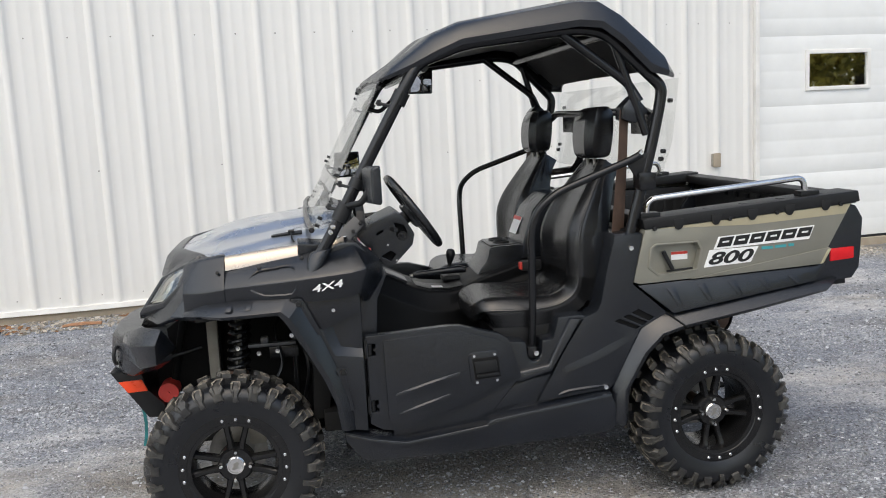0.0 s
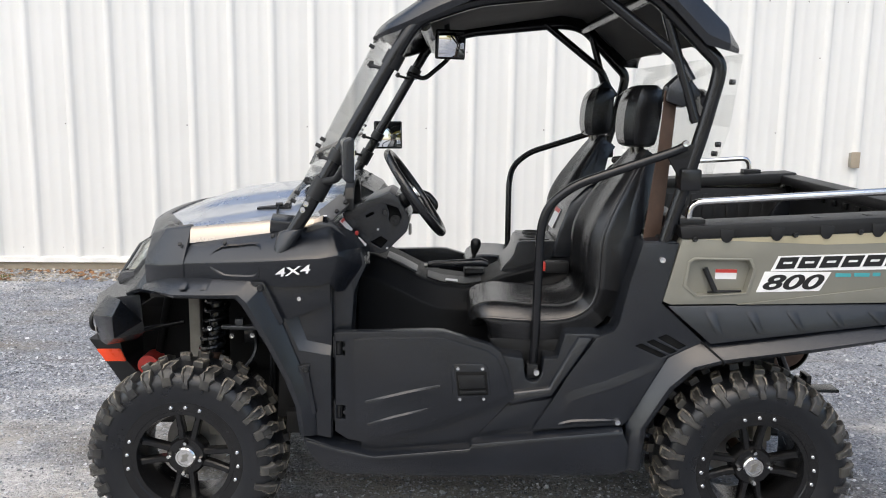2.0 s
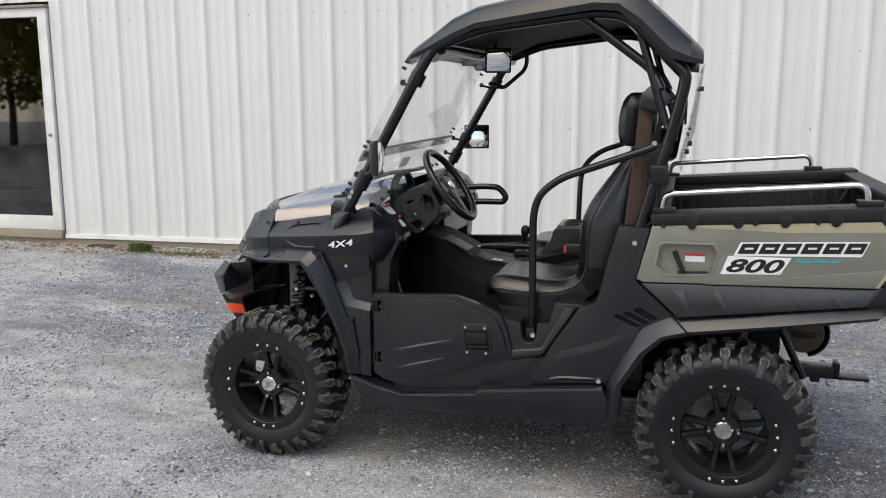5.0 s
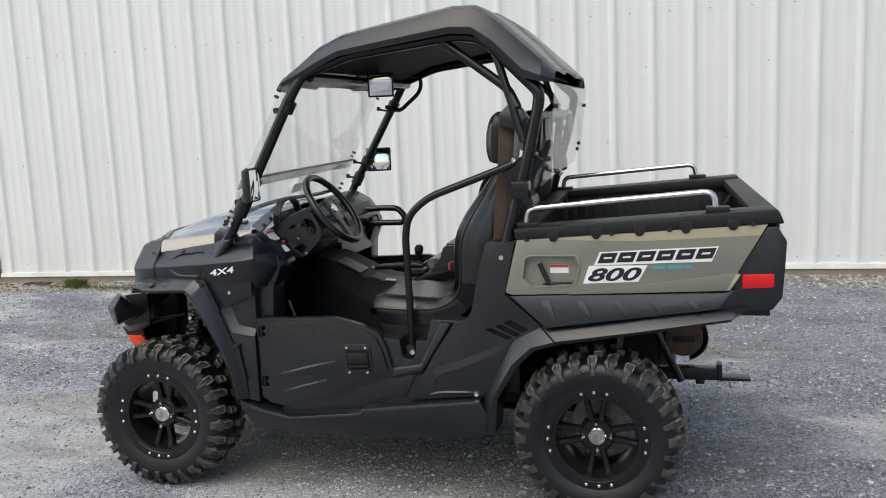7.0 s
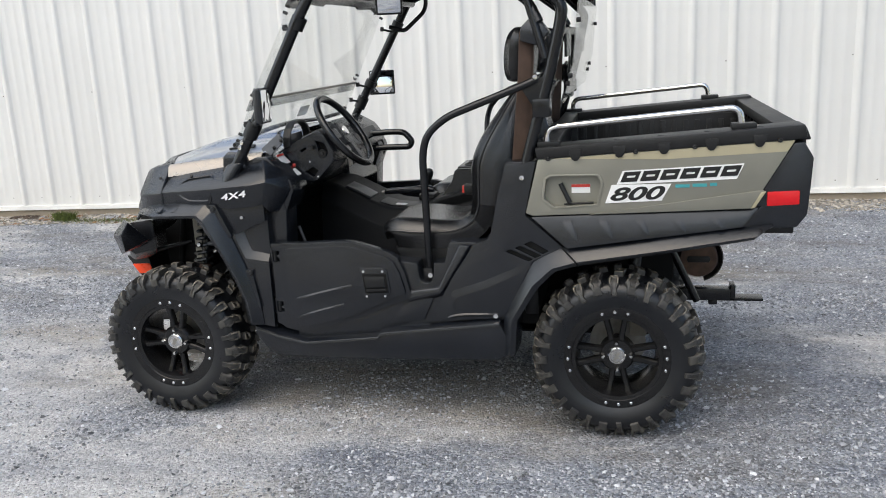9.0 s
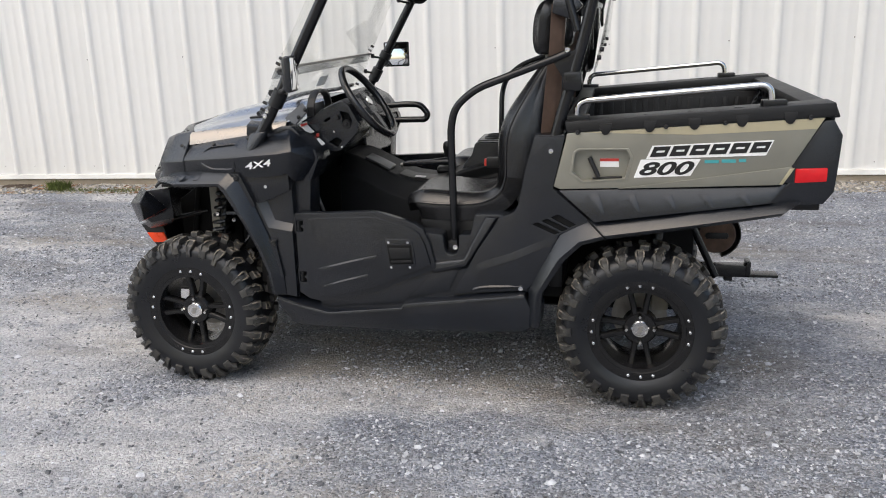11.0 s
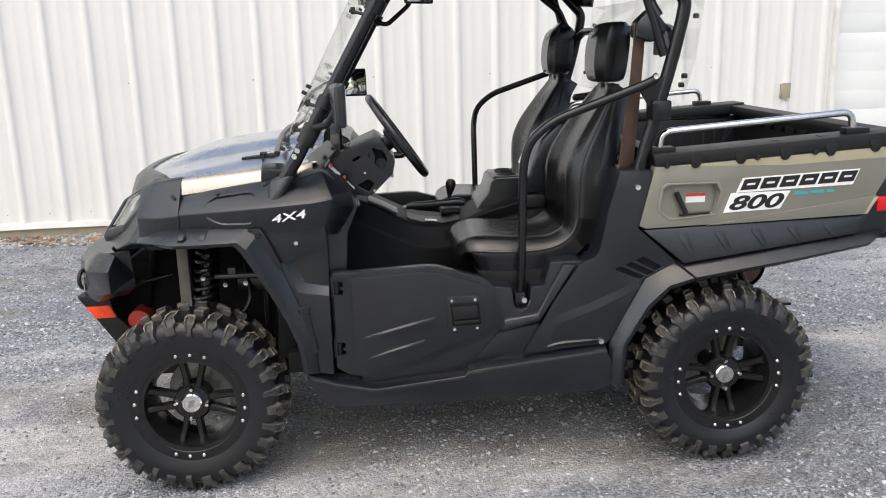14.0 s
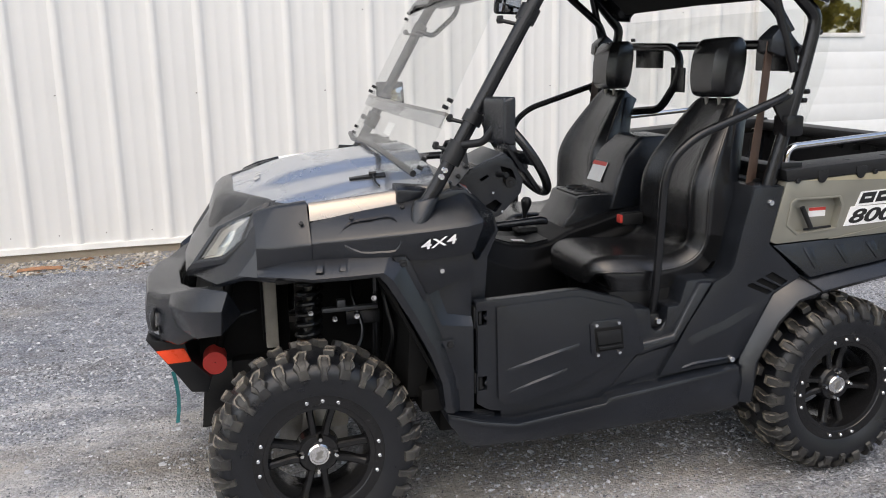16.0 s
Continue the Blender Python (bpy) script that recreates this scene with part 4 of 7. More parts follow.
part("ball_mount", merge(box(2.43, 2.575, 0.015, 0.09, 0.310, 0.324, 0.005), box(2.43, 2.452, 0.015, 0.09, 0.31, 0.385, 0.005)), "tube", ht)
part("hitch_pin", box(2.335, 2.375, 0.03, 0.075, 0.285, 0.31, 0.006), "tube", ht)

# front cowl and hood


def hood_z(x, y):
    """The hood's height: a long dome with a raised middle between two creases, and a second fold outside it."""
    y = abs(y)
    q = min(1.0, max(0.0, (x + 0.215) / 0.69))
    z = 1.078 + 0.088 * q + 0.014 * math.sin(math.pi * q)
    grow = step01(q / 0.35)
    half = 0.235 - 0.09 * q
    z += 0.030 * grow * (1 - step01((y - half) / 0.075))
    fold = 0.47 - 0.14 * q
    z -= 0.020 * grow * step01((y - fold) / 0.06)
    return z - 0.052 * (y / 0.585) ** 2.2 * (1 - 0.35 * q)


def hood():
    ys = (0.0, 0.08, 0.13, 0.16, 0.19, 0.22, 0.25, 0.28, 0.31, 0.34, 0.37, 0.40, 0.43, 0.46, 0.50, 0.54, 0.585, 0.622)
    rows = []
    for i in range(19):
        t = (i / 18) ** 1.25
        row = []
        for y in ys:
            a = -0.215 + 0.005 * y + 0.60 * max(0.0, y - 0.2) ** 1.12
            x = a + (0.475 - a) * t
            row.append((x, y, 1.097 + 0.1 * (x - 0.013) if y > 0.60 else hood_z(x, y)))
        rows.append([(x, -y, z) for x, y, z in reversed(row[1:])] + row)
    return loft(rows, thick=0.004)


hd = part("hood", hood(), "hood", car, "glossy silver-grey hood", angle=24)
both("hood_edge", lambda: loft([[(x, -0.623, 1.0975 + 0.1 * (x - 0.013)), (x, -0.640, 1.088 + 0.1 * (x - 0.013)), (x, -0.652, 1.046 + 0.118 * (x - 0.013))] for x in (0.016, 0.12, 0.24, 0.36, 0.462)], thick=0.004), "edge", "silver hood edge tinted with a warm reflection", parent=hd, angle=60)


def hood_latch():
    """A flat rubber strap lying on the hood with a small hook."""
    bm = loft([[(x, -0.392, hood_z(x, 0.392) + h), (x, -0.372, hood_z(x, 0.372) + h)] for x in (0.182, 0.22, 0.26, 0.306) for h in (0.007,)], thick=0.007)
    merge(bm, tube([(0.262, -0.382, hood_z(0.262, 0.382) + 0.010), (0.264, -0.43, hood_z(0.264, 0.43) + 0.010), (0.272, -0.455, hood_z(0.272, 0.455) + 0.004)], 0.0035, 0.01, 6))
    return merge(bm, rod((0.250, -0.382, hood_z(0.25, 0.382) + 0.012), (0.275, -0.382, hood_z(0.275, 0.382) + 0.012), 0.006, 8))


both("hood_latch", hood_latch, "plastic_dull", parent=hd)
for x, y, l in ((-0.125, -0.150, 0.05), (-0.118, -0.085, 0.035), (-0.115, -0.035, 0.025)):
    part("hood_emblem", loft([[(x, y, hood_z(x, y) + 0.003), (x, y + l, hood_z(x, y + l) + 0.003)], [(x + 0.022, y + 0.008, hood_z(x + 0.022, y) + 0.003), (x + 0.022, y + l, hood_z(x + 0.022, y + l) + 0.003)]], thick=0.002), "chrome", hd, "bright hood emblem")
both("hood_rivet", lambda: rod((0.045, -0.55, hood_z(0.045, 0.55) - 0.002), (0.045, -0.55, hood_z(0.045, 0.55) + 0.005), 0.008, 10), "plastic_dull", parent=hd)


COWL = ((0.002, (-0.640, 1.049), (-0.700, 1.000), (-0.708, 0.990), (-0.705, 0.915)), (0.16, (-0.650, 1.069), (-0.738, 1.012), (-0.746, 1.002), (-0.740, 0.925)), (0.29, (-0.653, 1.087), (-0.760, 1.023), (-0.768, 1.012), (-0.758, 0.930)),
        (0.35, (-0.655, 1.098), (-0.768, 1.028), (-0.777, 1.017), (-0.764, 0.925)), (0.475, (-0.678, 1.117), (-0.780, 1.040), (-0.789, 1.028), (-0.770, 0.935)))
# the cowl's rear corner and the face that turns in towards the dash
COWL_REAR = (((0.495, -0.690, 1.117), (0.530, -0.768, 1.048), (0.532, -0.776, 1.036), (0.500, -0.768, 0.945)), ((0.545, -0.630, 1.100), (0.588, -0.690, 1.048), (0.600, -0.690, 0.990), (0.522, -0.735, 0.905)),
             ((0.560, -0.585, 1.082), (0.606, -0.610, 1.034), (0.622, -0.615, 0.978), (0.556, -0.660, 0.895)))
CORNER = ((-0.150, (-0.525, 1.066), (-0.545, 1.056), (-0.618, 0.985), (-0.630, 0.970), (-0.622, 0.892)), (-0.085, (-0.560, 1.088), (-0.583, 1.080), (-0.662, 0.992), (-0.674, 0.976), (-0.668, 0.895)), (0.012, (-0.592, 1.104), (-0.618, 1.096), (-0.706, 1.004), (-0.716, 0.988), (-0.711, 0.912)))



def cowl_y(x, z):
    """The flank's y at a place on the cowl panel."""
    for (xa, *ra), (xb, *rb_) in zip(COWL, COWL[1:]):
        if x <= xb:
            break
    t = min(1.0, max(0.0, (x - xa) / (xb - xa)))
    ring = [(p[0] + (q[0] - p[0]) * t, p[1] + (q[1] - p[1]) * t) for p, q in zip(ra, rb_)]
    for (y0, z0), (y1, z1) in zip(ring, ring[1:]):
        if z >= z1:
            k = min(1.0, max(0.0, (z0 - z) / (z0 - z1)))
            return y0 + (y1 - y0) * k
    return ring[-1][0]


def cowl_side():
    bm = loft([[(x, y, z) for y, z in ring] for x, *ring in COWL] + [list(r) for r in COWL_REAR], thick=0.012)
    return bevelled(bm, 0.006, 2, 24)


def cowl_corner():
    return bevelled(loft([[(x, y, z) for y, z in ring] for x, *ring in CORNER], thick=0.012), 0.008, 2, 24)


def on_cowl(pts, h=0.0):
    return [(x, cowl_y(x, z) - h, z) for x, z in pts]


cs = both("cowl_panel", cowl_side, "plastic", angle=24)
cc = both("cowl_corner", cowl_corner, "plastic", angle=24)
for s, p in zip(SIDES, cs):
    part("crease", flip(lip(on_cowl([(0.098, 1.015), (0.136, 1.037), (0.19, 1.044), (0.250, 1.051), (0.272, 1.040)]), (0, -0.45, 0.89), (0, 0.89, 0.45), 0.006, 0.022, 0.0), s), "plastic", p)
    part("crease", flip(lip(on_cowl([(0.108, 0.986), (0.156, 0.964), (0.21, 0.963), (0.258, 0.966), (0.274, 0.995)]), (0, -1, 0.1), (0, 0, -1), 0.0045, 0.026, 1.2), s), "plastic", p)
    for x, z in ((0.14, 1.052), (0.30, 1.078)):
        part("push_rivet", clip_mesh, "plastic_dull", p, m=pose(x, -s * cowl_y(x, z) if s > 0 else cowl_y(x, z), z, -50, 0, 180 if s > 0 else 0) @ Matrix.Scale(0.7, 4))
for s, p in zip(SIDES, cc):
    part("push_rivet", clip_mesh, "plastic_dull", p, m=pose(-0.012, s * 0.668, 1.045, -40, 0, 180 if s > 0 else 0) @ Matrix.Scale(0.6, 4))

NOSE = ((1.052, (-0.215, -0.0), (-0.160, -0.39), (-0.06, -0.56), (0.0, -0.60)), (0.99, (-0.268, 0.0), (-0.228, -0.37), (-0.115, -0.575), (0.0, -0.64)),
        (0.93, (-0.312, 0.0), (-0.283, -0.34), (-0.150, -0.580), (-0.02, -0.66)), (0.86, (-0.357, 0.0), (-0.335, -0.30), (-0.200, -0.565), (-0.06, -0.67)), (0.82, (-0.378, 0.0), (-0.366, -0.28), (-0.265, -0.50), (-0.18, -0.60)))


def nose():
    rows = []
    for z, *ps in NOSE:
        half = [(x, y, z + (0.045 if (k == 3 and z < 0.83) else 0)) for k, (x, y) in enumerate(ps)]
        rows.append([(x, -y, zz) for x, y, zz in reversed(half[1:])] + half)
    rows.insert(0, [(x + 0.02, y * 0.985, z + 0.022 + 0.012 * step01((abs(y) - 0.45) / 0.15)) for x, y, z in rows[0]])
    return bevelled(loft(rows, thick=-0.012), 0.006, 2, 22)


ns = part("nose_panel", nose(), "plastic", car, angle=28)


def nose_cap():
    """The rounded lip that frames the hood's front edge and runs down into the nose."""
    rows = []
    for y in (0.0, 0.10, 0.20, 0.28, 0.36, 0.42, 0.48, 0.53, 0.57):
        a = -0.215 + 0.005 * y + 0.60 * max(0.0, y - 0.2) ** 1.12
        z = hood_z(a, y)
        low = 1 - step01((y - 0.30) / 0.12)
        rows.append([(a + 0.016, y, hood_z(a + 0.016, y) + 0.003), (a + 0.010, y, hood_z(a + 0.010, y) + 0.008), (a - 0.022, y, z + 0.002), (a - 0.048, y, z - 0.020),
                     (a - 0.052 - 0.024 * low, y, z - 0.040 - 0.052 * low), (a - 0.035 - 0.040 * low, y, z - 0.055 - 0.078 * low)])
    rows = [[(x, -y, z) for x, y, z in r] for r in reversed(rows[1:])] + rows
    return bevelled(loft(rows, thick=0.006), 0.003, 2, 30)


part("nose_cap", nose_cap(), "plastic", ns, angle=30)


LENS = [Vector(p) for p in ((-0.140, -0.462, 1.030), (-0.240, -0.378, 0.972), (-0.308, -0.362, 0.878), (-0.228, -0.456, 0.908), (-0.172, -0.485, 0.962))]
LENS_OUT = Vector((-0.72, -0.50, 0.48)).normalized()
LENS = [p + LENS_OUT * 0.014 for p in LENS]
LENS_MID = sum(LENS, Vector()) / 5


def lamp(lift=0.007, grow=1.0):
    a, b, c, d, e = (LENS_MID + (p - LENS_MID) * grow for p in LENS)
    rows = []
    for t, left, right in ((0.0, b, a), (0.3, b.lerp(c, 0.3), a.lerp(e, 0.5)), (0.6, b.lerp(c, 0.6), e), (0.85, b.lerp(c, 0.85), e.lerp(d, 0.55)), (1.0, c, d)):
        rows.append([left.lerp(right, k / 4) + LENS_OUT * (lift + 0.010 * math.sin(math.pi * k / 4)) for k in range(5)])
    return loft(rows, thick=0.004)


def lamp_bezel():
    """The raised frame round a headlamp."""
    rows = []
    for p in LENS + LENS[:1]:
        v = p - LENS_MID
        rows.append([LENS_MID + v * k + LENS_OUT * h for k, h in ((1.80, -0.022), (1.55, 0.002), (1.28, 0.011), (1.06, 0.009), (0.98, -0.006))])
    return bevelled(loft(rows, thick=0.004), 0.004, 2, 20)


both("headlamp", lamp, "lens", "clear headlamp lens", parent=ns)
both("headlamp_bowl", lambda: lamp(-0.006, 1.02), "lampgrey", parent=ns)
both("headlamp_reflector", lambda: lamp(-0.001, 0.45), "chrome", parent=ns)
both("headlamp_bezel", lamp_bezel, "plastic", parent=ns)


# wheel arch lip: (x, y, z) of its inner edge, of its ridge and of the edge against the body
ARCH = (((-0.150, -0.660, 0.884), (-0.149, -0.664, 0.889), (-0.149, -0.650, 0.897)), ((-0.06, -0.735, 0.889), (-0.06, -0.743, 0.899), (-0.07, -0.682, 0.928)),
        ((0.0, -0.780, 0.889), (0.0, -0.790, 0.902), (0.0, -0.705, 0.940)), ((0.10, -0.785, 0.889), (0.105, -0.796, 0.904), (0.115, -0.735, 0.944)), ((0.200, -0.788, 0.892), (0.212, -0.799, 0.907), (0.238, -0.752, 0.947)),
        ((0.222, -0.788, 0.868), (0.240, -0.800, 0.882), (0.285, -0.762, 0.930)), ((0.300, -0.788, 0.735), (0.320, -0.800, 0.742), (0.352, -0.762, 0.790)),
        ((0.355, -0.788, 0.625), (0.377, -0.800, 0.628), (0.408, -0.762, 0.650)), ((0.389, -0.786, 0.534), (0.409, -0.797, 0.532), (0.447, -0.760, 0.535)), ((0.402, -0.780, 0.43), (0.420, -0.790, 0.43), (0.456, -0.755, 0.42)))


def front_flare():
    rows = [[(a[0], -0.63, a[2] - 0.004), a, r, o, (o[0], o[1] + 0.03, o[2] + 0.004)] for a, r, o in ARCH]
    return bevelled(loft(rows, thick=0.009), 0.004, 2, 24)


fl = both("front_fender_flare", front_flare, "flare", angle=26)
for s, p in zip(SIDES, fl):
    for x in (0.012, 0.082, 0.155):
        part("flare_notch", flip(bevelled(loft([[(x, -0.772, 0.914), (x + 0.026, -0.774, 0.915), (x + 0.032, -0.750, 0.930), (x + 0.006, -0.748, 0.930)], [(x + 0.003, -0.775, 0.9175), (x + 0.022, -0.777, 0.918), (x + 0.026, -0.755, 0.933), (x + 0.009, -0.753, 0.933)]], closed=True, caps=True), 0.002), s), "flare", p)
    part("flare_tab", flip(plateau([(0.246, 0.944), (0.288, 0.943), (0.300, 0.925), (0.352, 0.812), (0.342, 0.800), (0.275, 0.905)], -0.757, -0.768, 0.006, 0.002), s), "flare", p)
    part("bolt", clip_mesh, "plastic_dull", p, m=pose(0.278, s * 0.769, 0.924, 0, 0, 180 if s > 0 else 0))
    part("flare_tab", flip(plateau([(0.395, 0.665), (0.435, 0.668), (0.432, 0.64), (0.455, 0.50), (0.440, 0.50), (0.408, 0.62)], -0.750, -0.768, 0.006, 0.002), s), "flare", p)
    part("bolt", clip_mesh, "plastic_dull", p, m=pose(0.422, s * 0.769, 0.652, 0, 0, 180 if s > 0 else 0))
fp = both("front_side_panel", lambda: prism([(0.240, 0.925), (0.400, 0.935), (0.508, 0.955), (0.506, 0.86), (0.506, 0.69), (0.506, 0.40), (0.41, 0.42), (0.415, 0.55), (0.395, 0.63), (0.325, 0.76), (0.25, 0.88)], -0.58, -0.732, 0.010), "plastic")
for s, p in zip(SIDES, fp):
    part("upper_plate", flip(plateau([(0.275, 0.938), (0.40, 0.940), (0.503, 0.954), (0.503, 0.872), (0.361, 0.814), (0.300, 0.87)], -0.728, -0.752, 0.004), s), "plastic", p)
    part("lower_plate", flip(plateau([(0.310, 0.835), (0.358, 0.818), (0.400, 0.712), (0.503, 0.697), (0.503, 0.41), (0.42, 0.425), (0.428, 0.55), (0.395, 0.63), (0.335, 0.755)], -0.728, -0.753, 0.004), s), "plastic", p)
    part("pocket_slope", flip(loft([[(0.356, -0.7535, 0.818), (0.390, -0.734, 0.832)], [(0.398, -0.7540, 0.713), (0.422, -0.734, 0.742)], [(0.502, -0.7540, 0.698), (0.502, -0.734, 0.726)]], thick=0.003), s), "plastic", p)
    part("bolt", bolt_mesh, "bolt", p, m=pose(0.402, s * 0.756, 0.888, 0, 0, 180 if s > 0 else 0))
both("brake_hose", lambda: tube([(0.22, -0.30, 0.84), (0.16, -0.42, 0.76), (0.20, -0.50, 0.62), (0.10, -0.54, 0.50), (0.04, -0.56, 0.44)], 0.007, 0.05, 8), "tube")
both("breather_hose", lambda: tube([(0.29, -0.34, 0.88), (0.27, -0.46, 0.74), (0.30, -0.50, 0.60), (0.27, -0.44, 0.46)], 0.009, 0.05, 8), "plastic_dull")
both("steering_knuckle", lambda: bevelled(loft([[(x, -0.60, z) for x, z in ((-0.05, 0.26), (0.06, 0.26), (0.07, 0.40), (0.02, 0.46), (-0.03, 0.44))], [(x, -0.54, z) for x, z in ((-0.04, 0.28), (0.05, 0.28), (0.06, 0.40), (0.02, 0.45), (-0.03, 0.43))]], closed=True, caps=True), 0.008), "steel")
for s in SIDES:
    for x, z in ((0.10, 0.672), (0.175, 0.676), (0.235, 0.735), (0.02, 0.70)):
        part("bolt", bolt_mesh, "bolt", car, m=pose(x, s * 0.472, z, 0, 0, 180 if s > 0 else 0) @ Matrix.Scale(1.3, 4))
both("inner_frame", lambda: merge(tube([(0.24, -0.44, 0.42), (0.25, -0.44, 0.86)], 0.014), box(0.14, 0.26, -0.46, -0.43, 0.64, 0.69, 0.006)), "tube")
both("wheel_liner", lambda: loft([[(x, y, z) for y in (-0.72, -0.27)] for x, z in ((-0.10, 0.885), (0.20, 0.895), (0.26, 0.80), (0.33, 0.66), (0.43, 0.46), (0.46, 0.36))], thick=0.01), "liner")
part("firewall", merge(prism([(0.30, 0.44), (0.36, 0.44), (0.44, 0.93), (0.40, 1.06), (0.34, 1.06)], -0.66, 0.66, 0.01), box(0.34, 0.50, -0.70, 0.70, 0.40, 0.48, 0.01)), "liner", car)


def bumper():
    st = ((0.0, -0.545, 0.750, 0.575), (-0.19, -0.528, 0.750, 0.572), (-0.27, -0.490, 0.752, 0.575), (-0.35, -0.444, 0.772, 0.590), (-0.43, -0.385, 0.796, 0.640))
    rows = []
    for y, x, zt, zb in [(-y, x, a, b) for y, x, a, b in reversed(st[1:])] + list(st):
        rows.append([(x + 0.13, y * 0.95, zt + 0.01), (x + 0.022, y, zt), (x + 0.012, y, zt - 0.015), (x, y, zb + 0.075), (x + 0.006, y, zb + 0.015), (x + 0.03, y, zb), (x + 0.14, y * 0.95, zb + 0.02)])
    return bevelled(loft(rows, closed=True, caps=True), 0.006, 2, 20)


bu = part("front_bumper", bumper(), "plastic", car, "chunky black plastic front bumper", angle=16)
both("bumper_pod", lambda: bevelled(loft([[(-0.425, -0.385, 0.785), (-0.435, -0.395, 0.745), (-0.415, -0.400, 0.670), (-0.33, -0.33, 0.70)], [(-0.330, -0.515, 0.832), (-0.370, -0.555, 0.765), (-0.345, -0.545, 0.670), (-0.26, -0.45, 0.70)], [(-0.240, -0.620, 0.840), (-0.262, -0.650, 0.785), (-0.268, -0.625, 0.700), (-0.20, -0.53, 0.74)]], closed=True, caps=True), 0.008), "flare", parent=bu)
both("bumper_lamp", lambda: tube([(-0.496, -0.262, 0.662), (-0.46, -0.24, 0.662)], 0.030, sides=20), "lens", "round bumper lamp", parent=bu)
both("bumper_lamp_bezel", lambda: tube([(-0.490 + 0.006 * math.cos(a), -0.268 + 0.028 * math.cos(a), 0.662 + 0.034 * math.sin(a)) for a in (2 * math.pi * k / 20 for k in range(20))], 0.008, sides=8, closed=True), "plastic_dull", parent=bu)
lg = part("lower_guard", prism([(-0.530, 0.585), (-0.505, 0.548), (-0.465, 0.490), (-0.392, 0.378), (-0.335, 0.372), (-0.318, 0.425), (-0.385, 0.500), (-0.405, 0.575)], 0.255, -0.255, 0.006), "plastic_dull", bu)
both("reflector", lambda: prism([(-0.497, 0.543), (-0.404, 0.546), (-0.383, 0.496), (-0.463, 0.494)], -0.250, -0.262, 0.003), "orange", "orange-red reflector", parent=bu)
both("bumper_marker", lambda: loft([[(-0.497, -0.262, 0.640), (-0.497, -0.262, 0.612)], [(-0.479, -0.302, 0.646), (-0.479, -0.302, 0.618)]], thick=0.004), "chrome", "small bright marker plate", parent=bu)
# a plain red cap on a short drum; it gives no light
both("red_lamp", lambda: merge(tube([(-0.306, -0.235, 0.470), (-0.306, -0.09, 0.470)], 0.042, sides=24), rod((-0.306, -0.242, 0.470), (-0.306, -0.23, 0.470), 0.006)), "redfilm", "round dull red cap behind the bumper", parent=bu)
part("radiator_box", merge(box(-0.36, -0.03, -0.15, 0.15, 0.44, 0.70, 0.012), prism([(-0.36, 0.69), (-0.03, 0.69), (-0.03, 0.80), (-0.20, 0.80)], -0.15, 0.15, 0.006)), "liner", bu, "black radiator housing behind the bumper")
both("bumper_stay", lambda: rod((-0.37, -0.30, 0.62), (-0.15, -0.25, 0.66), 0.010), "tube", parent=bu)
part("winch_strap", loft([[(-0.468 + d + 0.012 * math.sin(t * 3), -0.01 - 0.02 * t * t, 0.37 - 0.20 * t) for d in (-0.007, 0.007)] for t in (0, 0.25, 0.5, 0.75, 1)], thick=0.003), "strap", bu, "teal winch strap hanging down")

# flank: sill, door, centre panel, rear flare
for s, p in zip(SIDES, both("rocker_panel", lambda: prism([(0.41, 0.418), (0.515, 0.384), (0.645, 0.353), (0.985, 0.388), (1.475, 0.455), (1.500, 0.40), (1.495, 0.31), (1.455, 0.293), (0.85, 0.277), (0.51, 0.281), (0.471, 0.298), (0.415, 0.38)], -0.55, -0.762, 0.007, shift=lambda x, z: 0.16 * max(0, 0.36 - z)), "flare")):
    part("ledge", flip(bevelled(loft([[(0.43, -0.70, 0.424), (0.42, -0.764, 0.408), (0.42, -0.766, 0.396)], [(0.52, -0.70, 0.396), (0.52, -0.768, 0.378), (0.52, -0.771, 0.366)], [(0.645, -0.70, 0.372), (0.645, -0.768, 0.353), (0.645, -0.771, 0.341)], [(0.965, -0.70, 0.402), (0.965, -0.768, 0.385), (0.965, -0.771, 0.372)], [(0.975, -0.70, 0.420), (0.975, -0.768, 0.403), (0.975, -0.771, 0.390)], [(1.475, -0.70, 0.476), (1.475, -0.768, 0.457), (1.475, -0.771, 0.445)]], thick=0.006), 0.003), s), "flare", p)
DOOR = [(0.514, 0.774), (0.62, 0.777), (0.834, 0.785), (0.875, 0.783), (1.029, 0.739), (1.064, 0.716), (1.090, 0.658), (1.114, 0.560), (1.104, 0.546), (0.985, 0.498), (0.862, 0.446), (0.690, 0.402), (0.613, 0.394), (0.556, 0.405), (0.514, 0.432)]
HINGES = [[(0.520, z + 0.046), (0.549, z + 0.046), (0.549, z + 0.030), (0.540, z + 0.026), (0.540, z + 0.018), (0.549, z + 0.014), (0.549, z), (0.520, z)] for z in (0.697, 0.477)]
both("sill_panel", lambda: prism([(0.60, 0.355), (0.985, 0.395), (1.10, 0.44), (1.12, 0.57), (0.985, 0.515), (0.86, 0.47), (0.66, 0.42), (0.60, 0.41)], -0.62, -0.732, 0.005), "plastic")
drs = both("door", lambda: prism(DOOR, -0.71, -0.748, 0.006, 2, holes=HINGES), "plastic")
